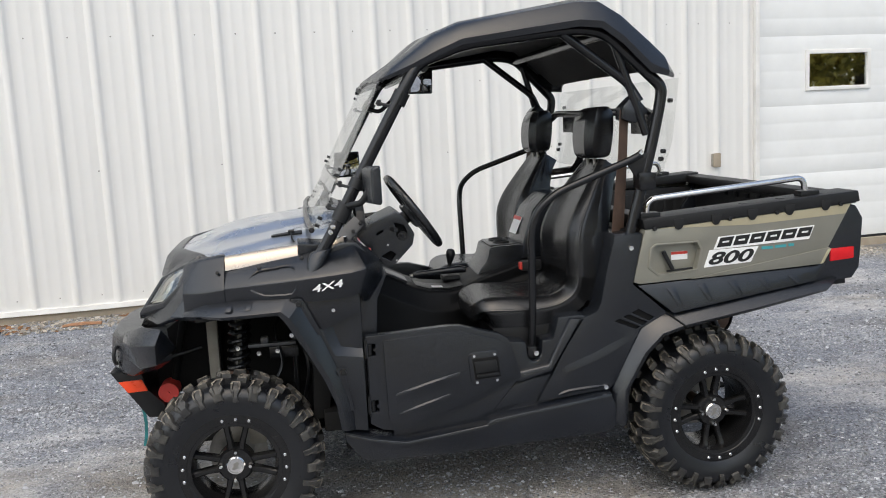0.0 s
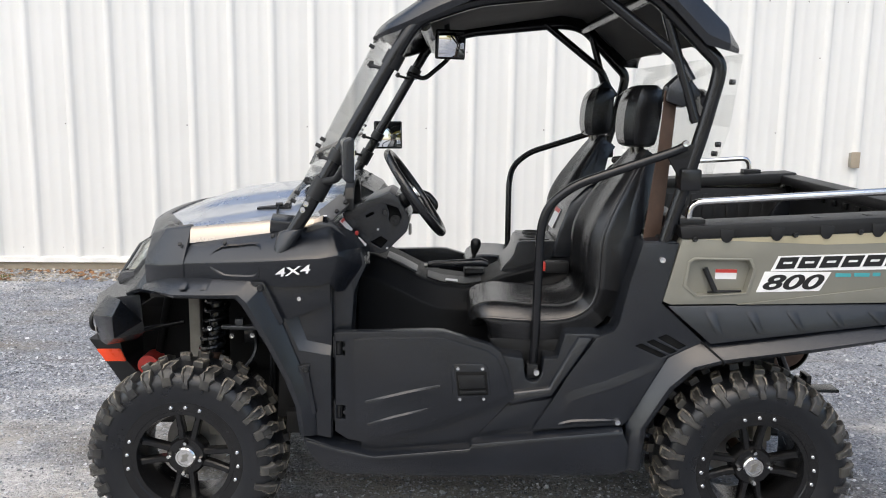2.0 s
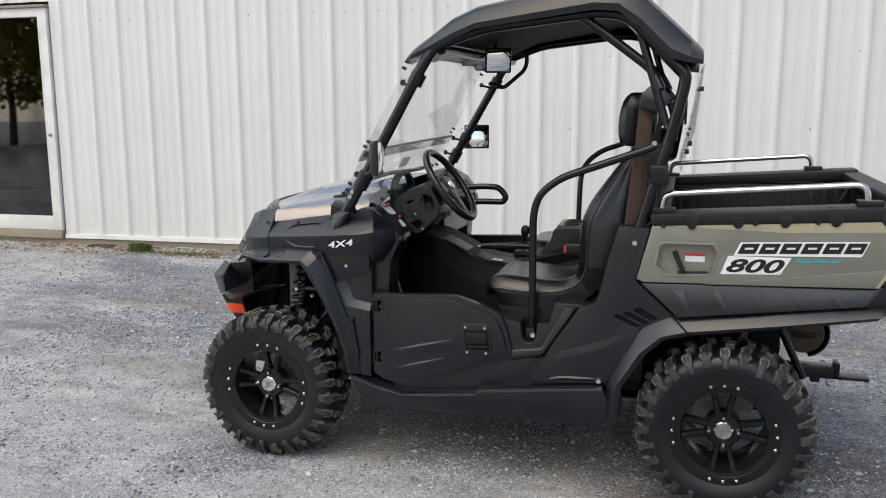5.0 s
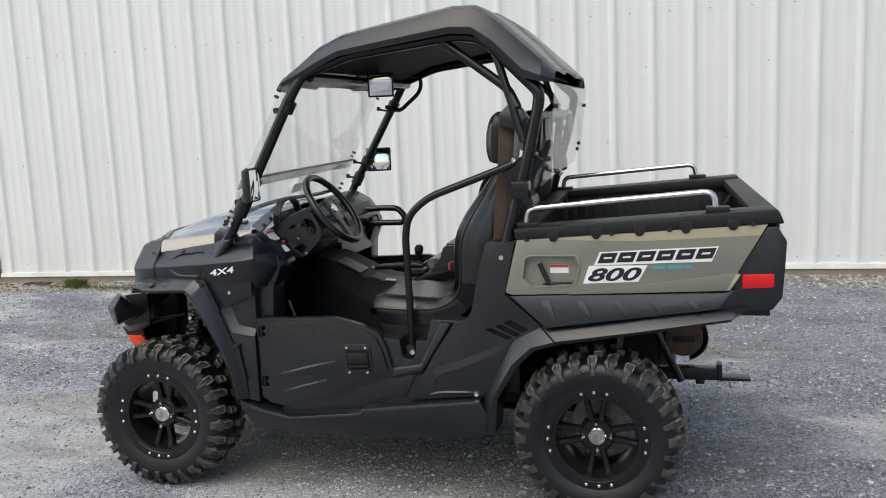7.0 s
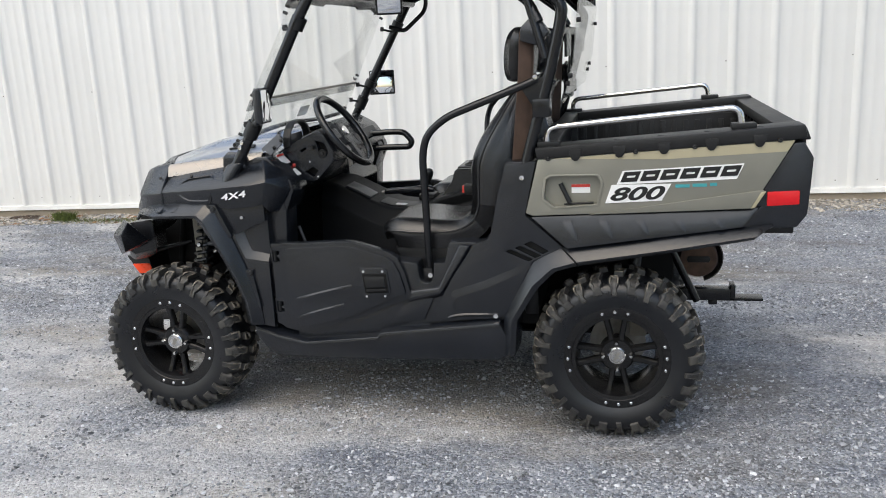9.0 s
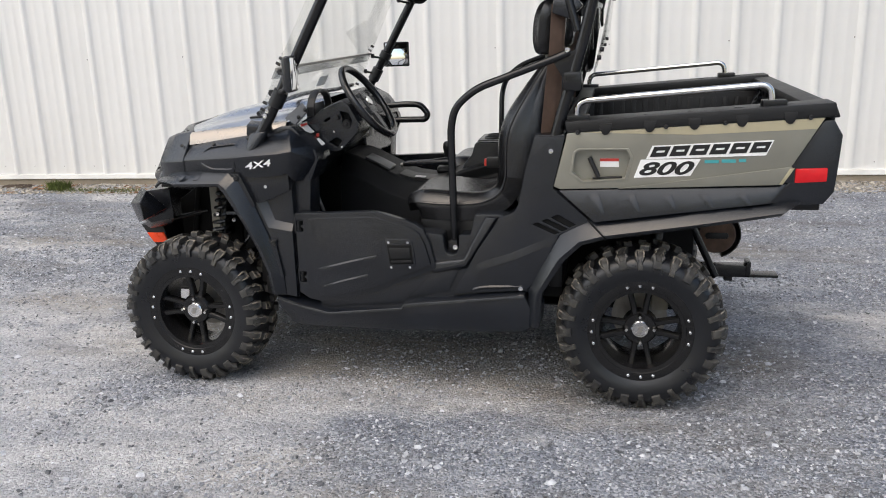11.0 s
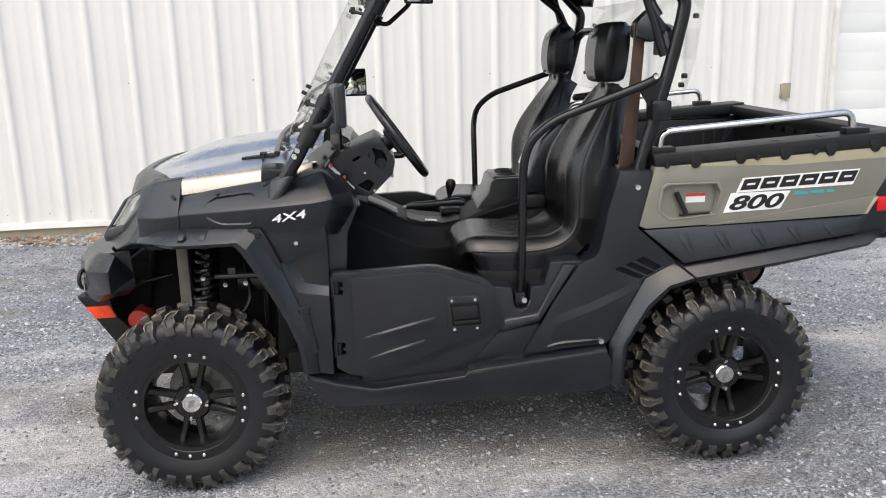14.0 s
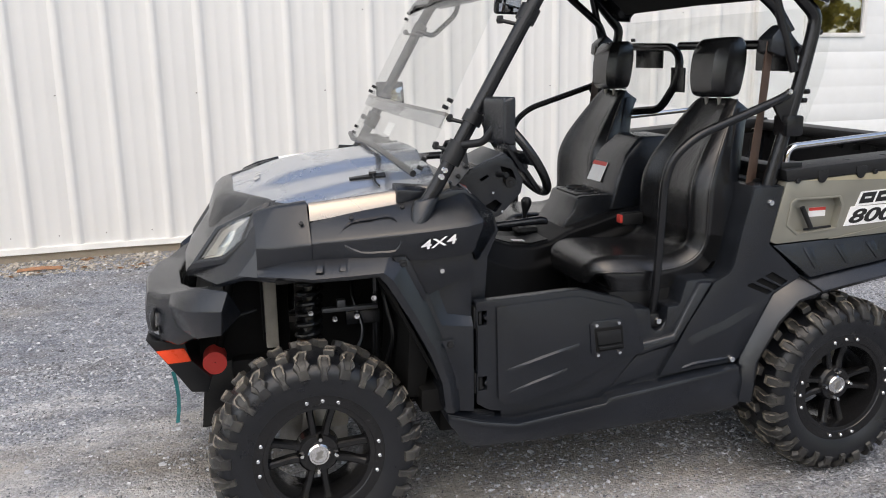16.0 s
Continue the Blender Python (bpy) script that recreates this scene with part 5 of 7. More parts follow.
for s, d in zip(SIDES, drs):
    part("raised_panel", flip(plateau([(0.579, 0.754), (0.62, 0.758), (0.83, 0.766), (0.872, 0.764), (1.018, 0.722), (1.050, 0.700), (1.072, 0.655), (1.094, 0.572), (0.985, 0.526), (0.86, 0.470), (0.66, 0.418), (0.600, 0.424), (0.584, 0.445)], -0.744, -0.760, 0.007), s), "plastic", d)
    part("crease", flip(lip([(0.616, -0.760, 0.545), (0.70, -0.760, 0.568), (0.78, -0.760, 0.588), (0.866, -0.760, 0.606)], (0, -1, 0), (0, 0, -1), 0.0045, 0.045, 1.6), s), "plastic", d)
    part("crease", flip(lip([(0.625, -0.760, 0.467), (0.70, -0.760, 0.492), (0.76, -0.760, 0.508), (0.825, -0.760, 0.525)], (0, -1, 0), (0, 0, -1), 0.004, 0.032, 1.6), s), "plastic", d)
    lt = part("latch_plate", flip(prism([(0.900, 0.665), (0.912, 0.679), (1.005, 0.680), (1.022, 0.668), (1.034, 0.575), (1.022, 0.560), (0.925, 0.551), (0.908, 0.565)], -0.750, -0.766, 0.005), s), "plastic", d)
    part("latch_recess", flip(prism([(0.915, 0.653), (1.018, 0.655), (1.026, 0.574), (0.924, 0.570)], -0.755, -0.7672, 0.002), s), "liner", lt)
    part("latch_paddle", flip(merge(prism([(0.922, 0.642), (1.010, 0.644), (1.016, 0.598), (0.930, 0.594)], -0.755, -0.772, 0.006), prism([(0.930, 0.590), (1.016, 0.594), (1.018, 0.583), (0.933, 0.579)], -0.755, -0.776, 0.003)), s), "plastic_dull", lt)
    for x, z in ((0.923, 0.664), (1.004, 0.665), (1.010, 0.562), (0.931, 0.560)):
        part("screw", bolt_mesh, "bolt", lt, m=pose(x, s * 0.767, z, 0, 0, 180 if s > 0 else 0) @ Matrix.Scale(0.75, 4))
    for z in (0.697, 0.477):
        part("hinge", flip(merge(box(0.508, 0.536, -0.740, -0.70, z - 0.012, z + 0.058, 0.003), rod((0.528, -0.742, z + 0.004), (0.528, -0.742, z + 0.042), 0.006)), s), "plastic_dull", d)

slot = [(1.208, 0.690), (1.205, 0.631), (1.192, 0.611), (1.177, 0.607), (1.161, 0.611), (1.149, 0.623), (1.141, 0.689)]
CENTRE = [(0.96, 0.385), (1.475, 0.452), (1.500, 0.470), (1.615, 0.704), (1.735, 0.757), (1.587, 0.888), (1.632, 1.090), (1.516, 1.090), (1.482, 0.967), (1.451, 0.820), (1.436, 0.790), (1.405, 0.770), (1.37, 0.778), (1.277, 0.777), (1.254, 0.691)] + slot + [(1.05, 0.70), (1.05, 0.5), (0.96, 0.42)]
for s, p in zip(SIDES, both("side_panel", lambda: prism(CENTRE, -0.58, -0.728, 0.008), "plastic")):
    part("fold", flip(bevelled(loft([[(1.318, -0.722, 0.772), (1.322, -0.742, 0.768), (1.362, -0.748, 0.768), (1.378, -0.722, 0.768)], [(1.225, -0.722, 0.598), (1.228, -0.742, 0.590), (1.236, -0.749, 0.572), (1.246, -0.722, 0.548)], [(1.092, -0.722, 0.580), (1.095, -0.742, 0.572), (1.100, -0.748, 0.542), (1.090, -0.722, 0.505)]], closed=True, caps=True), 0.005), s), "plastic", p)
    part("lower_fold", flip(plateau([(1.095, 0.535), (1.205, 0.548), (1.158, 0.452), (1.04, 0.436), (1.0, 0.43)], -0.724, -0.737, 0.006), s), "plastic", p)
VENTS = [[(1.505, 0.743), (1.592, 0.704), (1.612, 0.712), (1.526, 0.751)], [(1.542, 0.757), (1.622, 0.717), (1.645, 0.727), (1.563, 0.766)], [(1.578, 0.772), (1.650, 0.733), (1.674, 0.745), (1.606, 0.784)]]
rp = both("quarter_panel", lambda: prism([(1.378, 0.768), (1.434, 0.79), (1.45, 0.82), (1.481, 0.965), (1.515, 1.086), (1.630, 1.086), (1.585, 0.886), (1.731, 0.757), (1.612, 0.704), (1.502, 0.49), (1.472, 0.468), (1.176, 0.448), (1.238, 0.548), (1.285, 0.632)], -0.70, -0.744, 0.010, holes=VENTS), "plastic")
for s, p in zip(SIDES, rp):
    part("vent_backing", flip(box(1.50, 1.68, -0.7325, -0.727, 0.695, 0.792), s), "liner", p)
    part("crease", flip(lip([(1.262, -0.743, 0.474), (1.304, -0.743, 0.486), (1.37, -0.743, 0.490), (1.452, -0.743, 0.493)], (0, -1, 0), (0, 0, -1), 0.006, 0.020, 1.2), s), "plastic", p)
    part("crease", flip(lip([(1.606, -0.743, 0.678), (1.51, -0.743, 0.632), (1.424, -0.743, 0.594), (1.309, -0.743, 0.556), (1.290, -0.743, 0.526), (1.260, -0.743, 0.478)], (0, -1, 0), (-0.5, 0, 0.86), 0.0065, 0.035, 0.0), s), "plastic", p)
    for x, z in ((1.578, 1.032), (1.459, 0.480)):
        part("bolt", bolt_mesh, "bolt", p, m=pose(x, s * 0.746, z, 0, 0, 180 if s > 0 else 0) @ Matrix.Scale(1.3, 4))
REAR_ARCH = (((1.535, -0.775, 0.325), (1.515, -0.787, 0.325), (1.487, -0.745, 0.320)), ((1.548, -0.776, 0.472), (1.527, -0.788, 0.474), (1.490, -0.745, 0.473)), ((1.632, -0.776, 0.607), (1.612, -0.789, 0.618), (1.553, -0.745, 0.592)),
             ((1.700, -0.776, 0.672), (1.688, -0.789, 0.688), (1.615, -0.745, 0.704)), ((1.788, -0.777, 0.697), (1.782, -0.790, 0.714), (1.724, -0.742, 0.760)), ((2.10, -0.777, 0.744), (2.10, -0.790, 0.760), (2.10, -0.742, 0.802)),
             ((2.414, -0.770, 0.796), (2.42, -0.782, 0.810), (2.43, -0.742, 0.836)), ((2.450, -0.755, 0.822), (2.458, -0.762, 0.830), (2.482, -0.740, 0.842)))


def rear_flare():
    rows = [[(a[0] + 0.004, -0.62, a[2] - 0.004), a, r, o, (o[0], o[1] + 0.04, o[2] + 0.004)] for a, r, o in REAR_ARCH]
    return bevelled(loft(rows, thick=0.009), 0.004, 2, 24)


for s, p in zip(SIDES, both("rear_fender_flare", rear_flare, "flare", angle=26)):
    part("seam", flip(tube([(1.722, -0.743, 0.762), (1.780, -0.7915, 0.713), (1.788, -0.778, 0.696)], 0.0035, 0.01, 6), s), "liner", p)
    part("groove", flip(tube([(1.530, -0.768, 0.50), (1.590, -0.768, 0.60), (1.640, -0.766, 0.672)], 0.005, 0.01, 6), s), "plastic_dull", p)

# cargo bed
bed = car
POCKET = [(1.670, 1.022), (1.688, 1.035), (1.858, 1.035), (1.873, 1.005), (1.856, 0.927), (1.700, 0.916), (1.659, 0.949)]
bs = both("bed_side", lambda: prism([(1.639, 1.099), (2.544, 1.148), (2.403, 0.905), (1.614, 0.883), (1.588, 0.894)], -0.69, -0.742, 0.004, holes=[POCKET]), "tan", "olive tan painted bed side")
for s, p in zip(SIDES, bs):
    part("stripe", flip(prism([(1.70, 1.1005), (2.540, 1.1465), (2.518, 1.108), (2.10, 1.090)], -0.740, -0.7432), s), "gold", p, "pale gold stripe")
    part("pocket", flip(box(1.655, 1.878, -0.712, -0.704, 0.91, 1.04), s), "tan", p)
    part("pocket_lip", flip(prism([(x + 0.010 * (x - 1.77) / 0.1, z + 0.006 * (z - 0.975) / 0.06) for x, z in POCKET], -0.735, -0.746, 0.002, holes=[POCKET]), s), "tan", p)
    part("handle", flip(merge(rod((1.722, -0.728, 1.005), (1.757, -0.735, 0.932), 0.009), rod((1.735, -0.728, 0.925), (1.845, -0.728, 0.930), 0.004)), s), "plastic_dull", p)
    lb = part("warning_label", flip(box(1.762, 1.832, -0.7135, -0.712, 0.965, 0.998), s), "white", p, "white warning label with a red bar")
    part("label_bar", flip(box(1.762, 1.832, -0.7145, -0.7132, 0.987, 0.998), s), "redfilm", lb)
    part("crease", flip(prism([(1.83, 0.888), (2.40, 0.966), (2.445, 0.972), (2.40, 0.906), (1.85, 0.889)], -0.738, -0.7475, 0.003), s), "tan", p)
    part("crease_tip", flip(prism([(2.435, 0.965), (2.452, 0.968), (2.415, 0.908), (2.402, 0.906)], -0.738, -0.750, 0.002), s), "gold", p)
    part("model_band", flip(prism([(1.952, 1.050), (2.376, 1.069), (2.352, 1.014), (1.930, 1.000)], -0.741, -0.7448), s), "white", p, "white slanted band under the lettering")
    part("model_band", flip(prism([(1.912, 0.9985), (2.126, 1.0), (2.092, 0.938), (1.888, 0.930)], -0.741, -0.7446), s), "white", p)
    for i in range(6):
        x = 1.948 + i * 0.0700
        z0 = 1.010 + i * 0.0031
        sl = 0.42
        P = lambda u, v: (x - 0.008 + u * 0.0705 + sl * v * 0.043, z0 - 0.0045 + v * 0.043 + 0.003 * u)
        shapes = prism([P(0.03, 0.06), P(0.88, 0.06), P(0.88, 0.94), P(0.03, 0.94)], -0.744, -0.7462, holes=[[P(0.26, 0.42), P(0.88 - 0.2, 0.42), P(0.88 - 0.2, 0.60), P(0.26, 0.60)]])
        part("model_mark", flip(shapes, s), "ink", p)
    part("small_mark", flip(merge(box(2.14, 2.19, -0.7435, -0.743, 0.985, 0.997), merge(box(2.20, 2.25, -0.7435, -0.743, 0.987, 0.999), box(2.26, 2.285, -0.7435, -0.743, 0.989, 1.001))), s), "teal", p)
bl = both("bed_skirt", lambda: prism([(1.605, 0.878), (2.400, 0.9), (2.436, 0.908), (2.377, 0.836), (1.745, 0.760)], -0.66, -0.735, 0.006, shift=lambda x, z: -0.28 * (0.885 - z)), "flare")
for s, p in zip(SIDES, bl):
    for i in range(5):
        x, z = 1.724 + i * 0.133, 0.862 + i * 0.002
        part("rib", flip(prism([(x, z), (x + 0.038, z + 0.001), (x + 0.062, z - 0.072 + i * 0.008), (x + 0.040, z - 0.074 + i * 0.008)], -0.70, -0.740, 0.004, shift=lambda x, z: -0.28 * (0.885 - z)), s), "flare", p)
both("bed_corner", lambda: prism([(2.541, 1.136), (2.576, 1.138), (2.609, 1.082), (2.603, 0.97), (2.596, 0.877), (2.563, 0.831), (2.40, 0.822), (2.378, 0.838), (2.436, 0.908), (2.406, 0.908)], -0.60, -0.728, 0.014), "plastic")
both("tail_lamp", lambda: prism([(2.458, 0.963), (2.567, 0.966), (2.567, 0.916), (2.458, 0.910)], -0.66, -0.733, 0.005), "red", "red tail lamp")
RAIL = [(1.628, 1.142), (2.573, 1.201), (2.582, 1.154), (2.545, 1.149), (1.637, 1.100)]
for s, p in zip(SIDES, both("bed_rail", lambda: prism(RAIL, -0.615, -0.748, 0.008), "bedliner")):
    for i, x in enumerate((1.780, 1.940, 2.098, 2.262, 2.424)):
        z = 1.105 + 0.054 * (x - 1.637)
        part("rail_tab", flip(prism([(x - 0.022, z + 0.022), (x - 0.021, z + 0.002), (x - 0.012, z - 0.016), (x - 0.004, z - 0.021), (x + 0.008, z - 0.020), (x + 0.016, z - 0.010), (x + 0.022, z + 0.004), (x + 0.023, z + 0.022)], -0.735, -0.7505, 0.002), s), "bedliner", p)
        part("tie_hole", flip(box(x - 0.022, x + 0.022, -0.705, -0.675, z + 0.030, z + 0.0385 + 0.002 * i, 0.003), s), "plastic_dull", p)
    for x in (1.678, 1.998, 2.205, 2.491):
        part("rivet", clip_mesh, "plastic_dull", p, m=pose(x, s * 0.750, 1.100 + 0.058 * (x - 1.637), 0, 0, 180 if s > 0 else 0) @ Matrix.Scale(0.8, 4))
    gr = part("grab_rail", flip(tube([(1.670, -0.69, 1.13), (1.671, -0.69, 1.212), (2.362, -0.69, 1.262), (2.368, -0.69, 1.185)], 0.0125, 0.045), s), "chrome", car, "polished steel bed rail")
    for x, z in ((1.670, 1.150), (2.368, 1.196)):
        part("foot", flip(box(x - 0.035, x + 0.05, -0.715, -0.665, z - 0.012, z + 0.012, 0.005), s), "plastic_dull", gr)
part("bed_floor", box(1.64, 2.56, -0.68, 0.68, 0.80, 0.83, 0.005), "bedliner", car)
both("bed_inner_wall", lambda: merge(box(1.645, 2.56, -0.69, -0.625, 0.80, 1.12, 0.006), box(1.645, 1.70, -0.64, -0.60, 0.80, 1.12, 0.006)), "bedliner")
part("bed_front", merge(box(1.635, 1.665, -0.70, 0.70, 0.80, 1.135, 0.008), box(1.628, 1.70, -0.70, 0.70, 1.115, 1.148, 0.008)), "bedliner", car)
tg = part("tailgate", merge(box(2.545, 2.590, -0.685, 0.685, 0.84, 1.15, 0.010), prism([(2.50, 1.142), (2.50, 1.186), (2.585, 1.190), (2.605, 1.14)], -0.70, 0.70, 0.010)), "bedliner", car)
for i in range(12):
    part("perforation", box(2.538, 2.546, -0.60 + i * 0.105, -0.56 + i * 0.105, 1.10, 1.125, 0.003), "plastic_dull", tg)
for s in SIDES:
    for i in range(14):
        part("slat", flip(box(1.72 + i * 0.058, 1.745 + i * 0.058, -0.628, -0.620, 0.86, 1.09, 0.002), s), "bedliner", car)

# cab floor, dash, console, seats
part("cab_floor", merge(box(0.40, 1.30, -0.66, 0.66, 0.40, 0.43, 0.006), box(1.25, 1.62, -0.62, 0.62, 0.40, 0.66, 0.02)), "liner", car)
part("rear_bulkhead", box(1.56, 1.62, -0.64, 0.64, 0.45, 1.10, 0.015), "plastic_dull", car)
dash = part("dashboard", prism([(0.40, 1.095), (0.49, 1.122), (0.545, 1.125), (0.585, 1.10), (0.595, 1.04), (0.575, 0.97), (0.53, 0.92), (0.48, 0.85), (0.42, 0.85)], -0.54, 0.64, 0.018, 3), "plastic", car)
both("kick_panel", lambda: prism([(0.455, 1.07), (0.50, 1.06), (0.555, 1.0), (0.575, 0.90), (0.560, 0.70), (0.55, 0.45), (0.42, 0.45)], -0.69, -0.57, 0.012), "plastic")
both("dash_shoulder", lambda: prism([(0.40, 1.105), (0.45, 1.124), (0.500, 1.126), (0.512, 1.120), (0.550, 1.078), (0.602, 1.028), (0.612, 0.985), (0.575, 0.90), (0.45, 0.90)], -0.685, -0.53, 0.008), "plastic")
lbl = part("dash_label", loft([[(0.518, -0.625, 1.1235), (0.553, -0.622, 1.0855)], [(0.518, -0.555, 1.1235), (0.553, -0.552, 1.0855)]], thick=0.001), "white", car, "white label with a red bar")
part("label_bar", loft([[(0.5205, -0.624, 1.1243), (0.5265, -0.623, 1.1178)], [(0.5205, -0.557, 1.1243), (0.5265, -0.556, 1.1178)]], thick=0.001), "redfilm", lbl)
part("dash_label", loft([[(0.574, -0.600, 1.0605), (0.601, -0.600, 1.0345)], [(0.574, -0.560, 1.0605), (0.601, -0.560, 1.0345)]], thick=0.001), "white", car, "small white label")
part("warning_light", box(0.560, 0.572, -0.555, -0.540, 1.064, 1.078, 0.004), "redfilm", car, "small red warning light")
SHROUD_HOLES = [[(0.668, 1.172), (0.708, 1.160), (0.722, 1.128), (0.700, 1.104), (0.676, 1.118), (0.680, 1.140)], [(0.612, 1.040), (0.650, 1.060), (0.672, 1.045), (0.650, 1.018)], [(0.596, 1.132), (0.622, 1.146), (0.626, 1.138), (0.600, 1.124)]]
bn = part("column_shroud", prism([(0.515, 1.140), (0.600, 1.182), (0.680, 1.212), (0.708, 1.196), (0.750, 1.122), (0.740, 1.078), (0.668, 1.006), (0.645, 0.998), (0.605, 1.006), (0.560, 1.040), (0.53, 1.09)], -0.545, -0.31, 0.008, 2, holes=SHROUD_HOLES), "plastic", car)
part("shroud_core", prism([(0.56, 1.12), (0.69, 1.19), (0.735, 1.115), (0.65, 1.01), (0.58, 1.04)], -0.515, -0.35, 0.004), "liner", bn)
part("shroud_cap", prism([(0.548, 1.150), (0.61, 1.190), (0.676, 1.218), (0.700, 1.204), (0.690, 1.196), (0.62, 1.178)], -0.535, -0.32, 0.006), "dashgrey", bn)
part("gauge", bevelled(loft([[(x, y, z - d * (z - 1.14)) for y, z in ((-0.548, 1.15), (-0.545, 1.19), (-0.525, 1.225), (-0.485, 1.250), (-0.43, 1.258), (-0.375, 1.250), (-0.335, 1.225), (-0.315, 1.19), (-0.312, 1.15))] for x, d in ((0.522, 0.03), (0.545, 0.0), (0.556, 0.02))], thick=0.012), 0.003), "plastic_dull", bn, "arched black gauge hood")
part("gauge_face", box(0.515, 0.523, -0.53, -0.33, 1.13, 1.195, 0.002), "dashgrey", bn, "grey gauge face")
part("bolt", bolt_mesh, "bolt", bn, m=pose(0.640, -0.546, 1.085) @ Matrix.Scale(0.6, 4))
part("bolt", bolt_mesh, "bolt", bn, m=pose(0.672, -0.546, 1.020) @ Matrix.Scale(0.6, 4))
part("ignition_lock", rod((0.700, -0.548, 1.118), (0.700, -0.562, 1.118), 0.008, 14), "tube", bn, "black ignition lock")
part("lock_bezel", rod((0.700, -0.545, 1.118), (0.700, -0.556, 1.118), 0.018, 16), "plastic_dull", bn)
part("stalk", rod((0.66, -0.54, 1.145), (0.67, -0.60, 1.15), 0.009), "plastic_dull", bn)
part("key_switch", merge(rod((0.70, -0.32, 1.09), (0.735, -0.32, 1.075), 0.014), box(0.735, 0.745, -0.335, -0.305, 1.03, 1.07, 0.003)), "steel", bn)
for i in range(4):
    part("switch", box(0.612, 0.628, -0.20 + i * 0.05, -0.165 + i * 0.05, 1.035, 1.08, 0.003), "plastic_dull", dash)
dp = part("dash_plate", loft([[(0.438, -0.585, 1.150), (0.470, -0.615, 1.106)], [(0.478, -0.578, 1.182), (0.509, -0.604, 1.142)], [(0.515, -0.570, 1.210), (0.545, -0.594, 1.178)]], thick=0.006), "dashgrey", dash, "gunmetal dash plate with bolts")
for k in range(3):
    t = k / 2
    part("bolt", clip_mesh, "plastic_dull", dp, m=pose(0.475 + 0.058 * t, -0.607 + 0.015 * t, 1.124 + 0.060 * t, -42, 0, 0) @ Matrix.Scale(0.7, 4))
both("cowl_scoop", lambda: bevelled(loft([[(0.285, -0.655, 1.085), (0.285, -0.595, 1.10), (0.285, -0.595, 1.145), (0.290, -0.655, 1.130)], [(0.40, -0.66, 1.10), (0.40, -0.60, 1.11), (0.40, -0.60, 1.135), (0.40, -0.66, 1.12)]], closed=True, caps=True), 0.006), "plastic")
swm = Matrix.Translation((0.763, -0.43, 1.20)) @ Matrix.Rotation(radians(-35), 4, "Y")
ring = tube([(0, 0.170 * math.cos(2 * math.pi * k / 40), 0.170 * math.sin(2 * math.pi * k / 40)) for k in range(40)], 0.0155, sides=12, closed=True)
sw = part("steering_wheel", ring, "vinyl", car, "black steering wheel", swm)
part("spoke", merge(merge(prism([(-0.018, -0.025), (-0.004, -0.025), (-0.004, 0.025), (-0.018, 0.025)], -0.165, 0.165, 0.004), box(-0.018, -0.002, -0.025, 0.025, -0.165, 0.0, 0.005)), box(-0.035, 0.002, -0.055, 0.055, -0.06, 0.05, 0.014)), "plastic", sw)
part("emblem", turned([(-0.004, 0), (-0.004, 0.021), (0.004, 0.023), (0.004, 0)], 20), "chrome", sw, "round silver emblem", m=Matrix.Translation((0.004, 0, 0)) @ Matrix.Rotation(radians(90), 4, "Z"))
part("column", rod((-0.02, 0, 0), (-0.14, 0, 0), 0.028), "plastic_dull", sw)
gb = part("glove_dash", prism([(0.40, 1.160), (0.43, 1.184), (0.465, 1.188), (0.558, 1.138), (0.610, 1.072), (0.602, 1.035), (0.555, 1.005), (0.568, 0.96), (0.572, 0.86), (0.52, 0.80), (0.42, 0.88)], 0.12, 0.63, 0.014, 3), "plastic", dash)
for x, z, y in ((0.505, 1.169, 0.20), (0.505, 1.169, 0.38), (0.505, 1.169, 0.56)):
    part("bolt", clip_mesh, "plastic_dull", gb, m=pose(x, y, z, -90, 0, 0) @ Matrix.Scale(0.8, 4))
part("glove_lid", loft([[(0.570, y, 1.127), (0.606, y, 1.081)] for y in (0.20, 0.55)], thick=0.003), "plastic_dull", gb)
part("grab_bar", tube([(0.58, 0.45, 1.088), (0.70, 0.45, 1.095), (0.782, 0.45, 1.092), (0.822, 0.45, 1.040), (0.806, 0.45, 1.012), (0.70, 0.45, 1.012), (0.58, 0.45, 1.008)], 0.0165, 0.03), "vinyl", dash, "padded passenger grab bar")

con = part("centre_console", bevelled(loft([[(x, -0.24 + w, 0.43), (x, -0.215 + w, 0.60), (x, -0.195 + w, z - 0.085), (x, -0.175 + w, z - 0.06), (x, -0.145, z - 0.008), (x, -0.13, z), (x, 0.15, z), (x, 0.165, z - 0.008), (x, 0.195 - w, z - 0.06), (x, 0.26 - w, 0.43)] for x, z, w in ((0.53, 0.93, 0.0), (0.60, 0.914, 0.0), (0.66, 0.886, 0.0), (0.72, 0.856, 0.0), (0.78, 0.826, 0.0), (0.85, 0.800, 0.0), (0.95, 0.788, 0.02), (1.02, 0.800, 0.03), (1.10, 0.84, 0.04), (1.32, 0.90, 0.04), (1.45, 0.92, 0.04))], closed=True, caps=True), 0.02, 3), "tunnel", car)
part("tunnel_plate", bevelled(loft([[(0.640, -0.125, 0.906), (0.640, -0.01, 0.906)], [(0.700, -0.125, 0.880), (0.700, -0.01, 0.880)], [(0.760, -0.125, 0.848), (0.760, -0.01, 0.848)]], thick=0.010), 0.002), "dashgrey", con, "worn grey plate at the console's front")
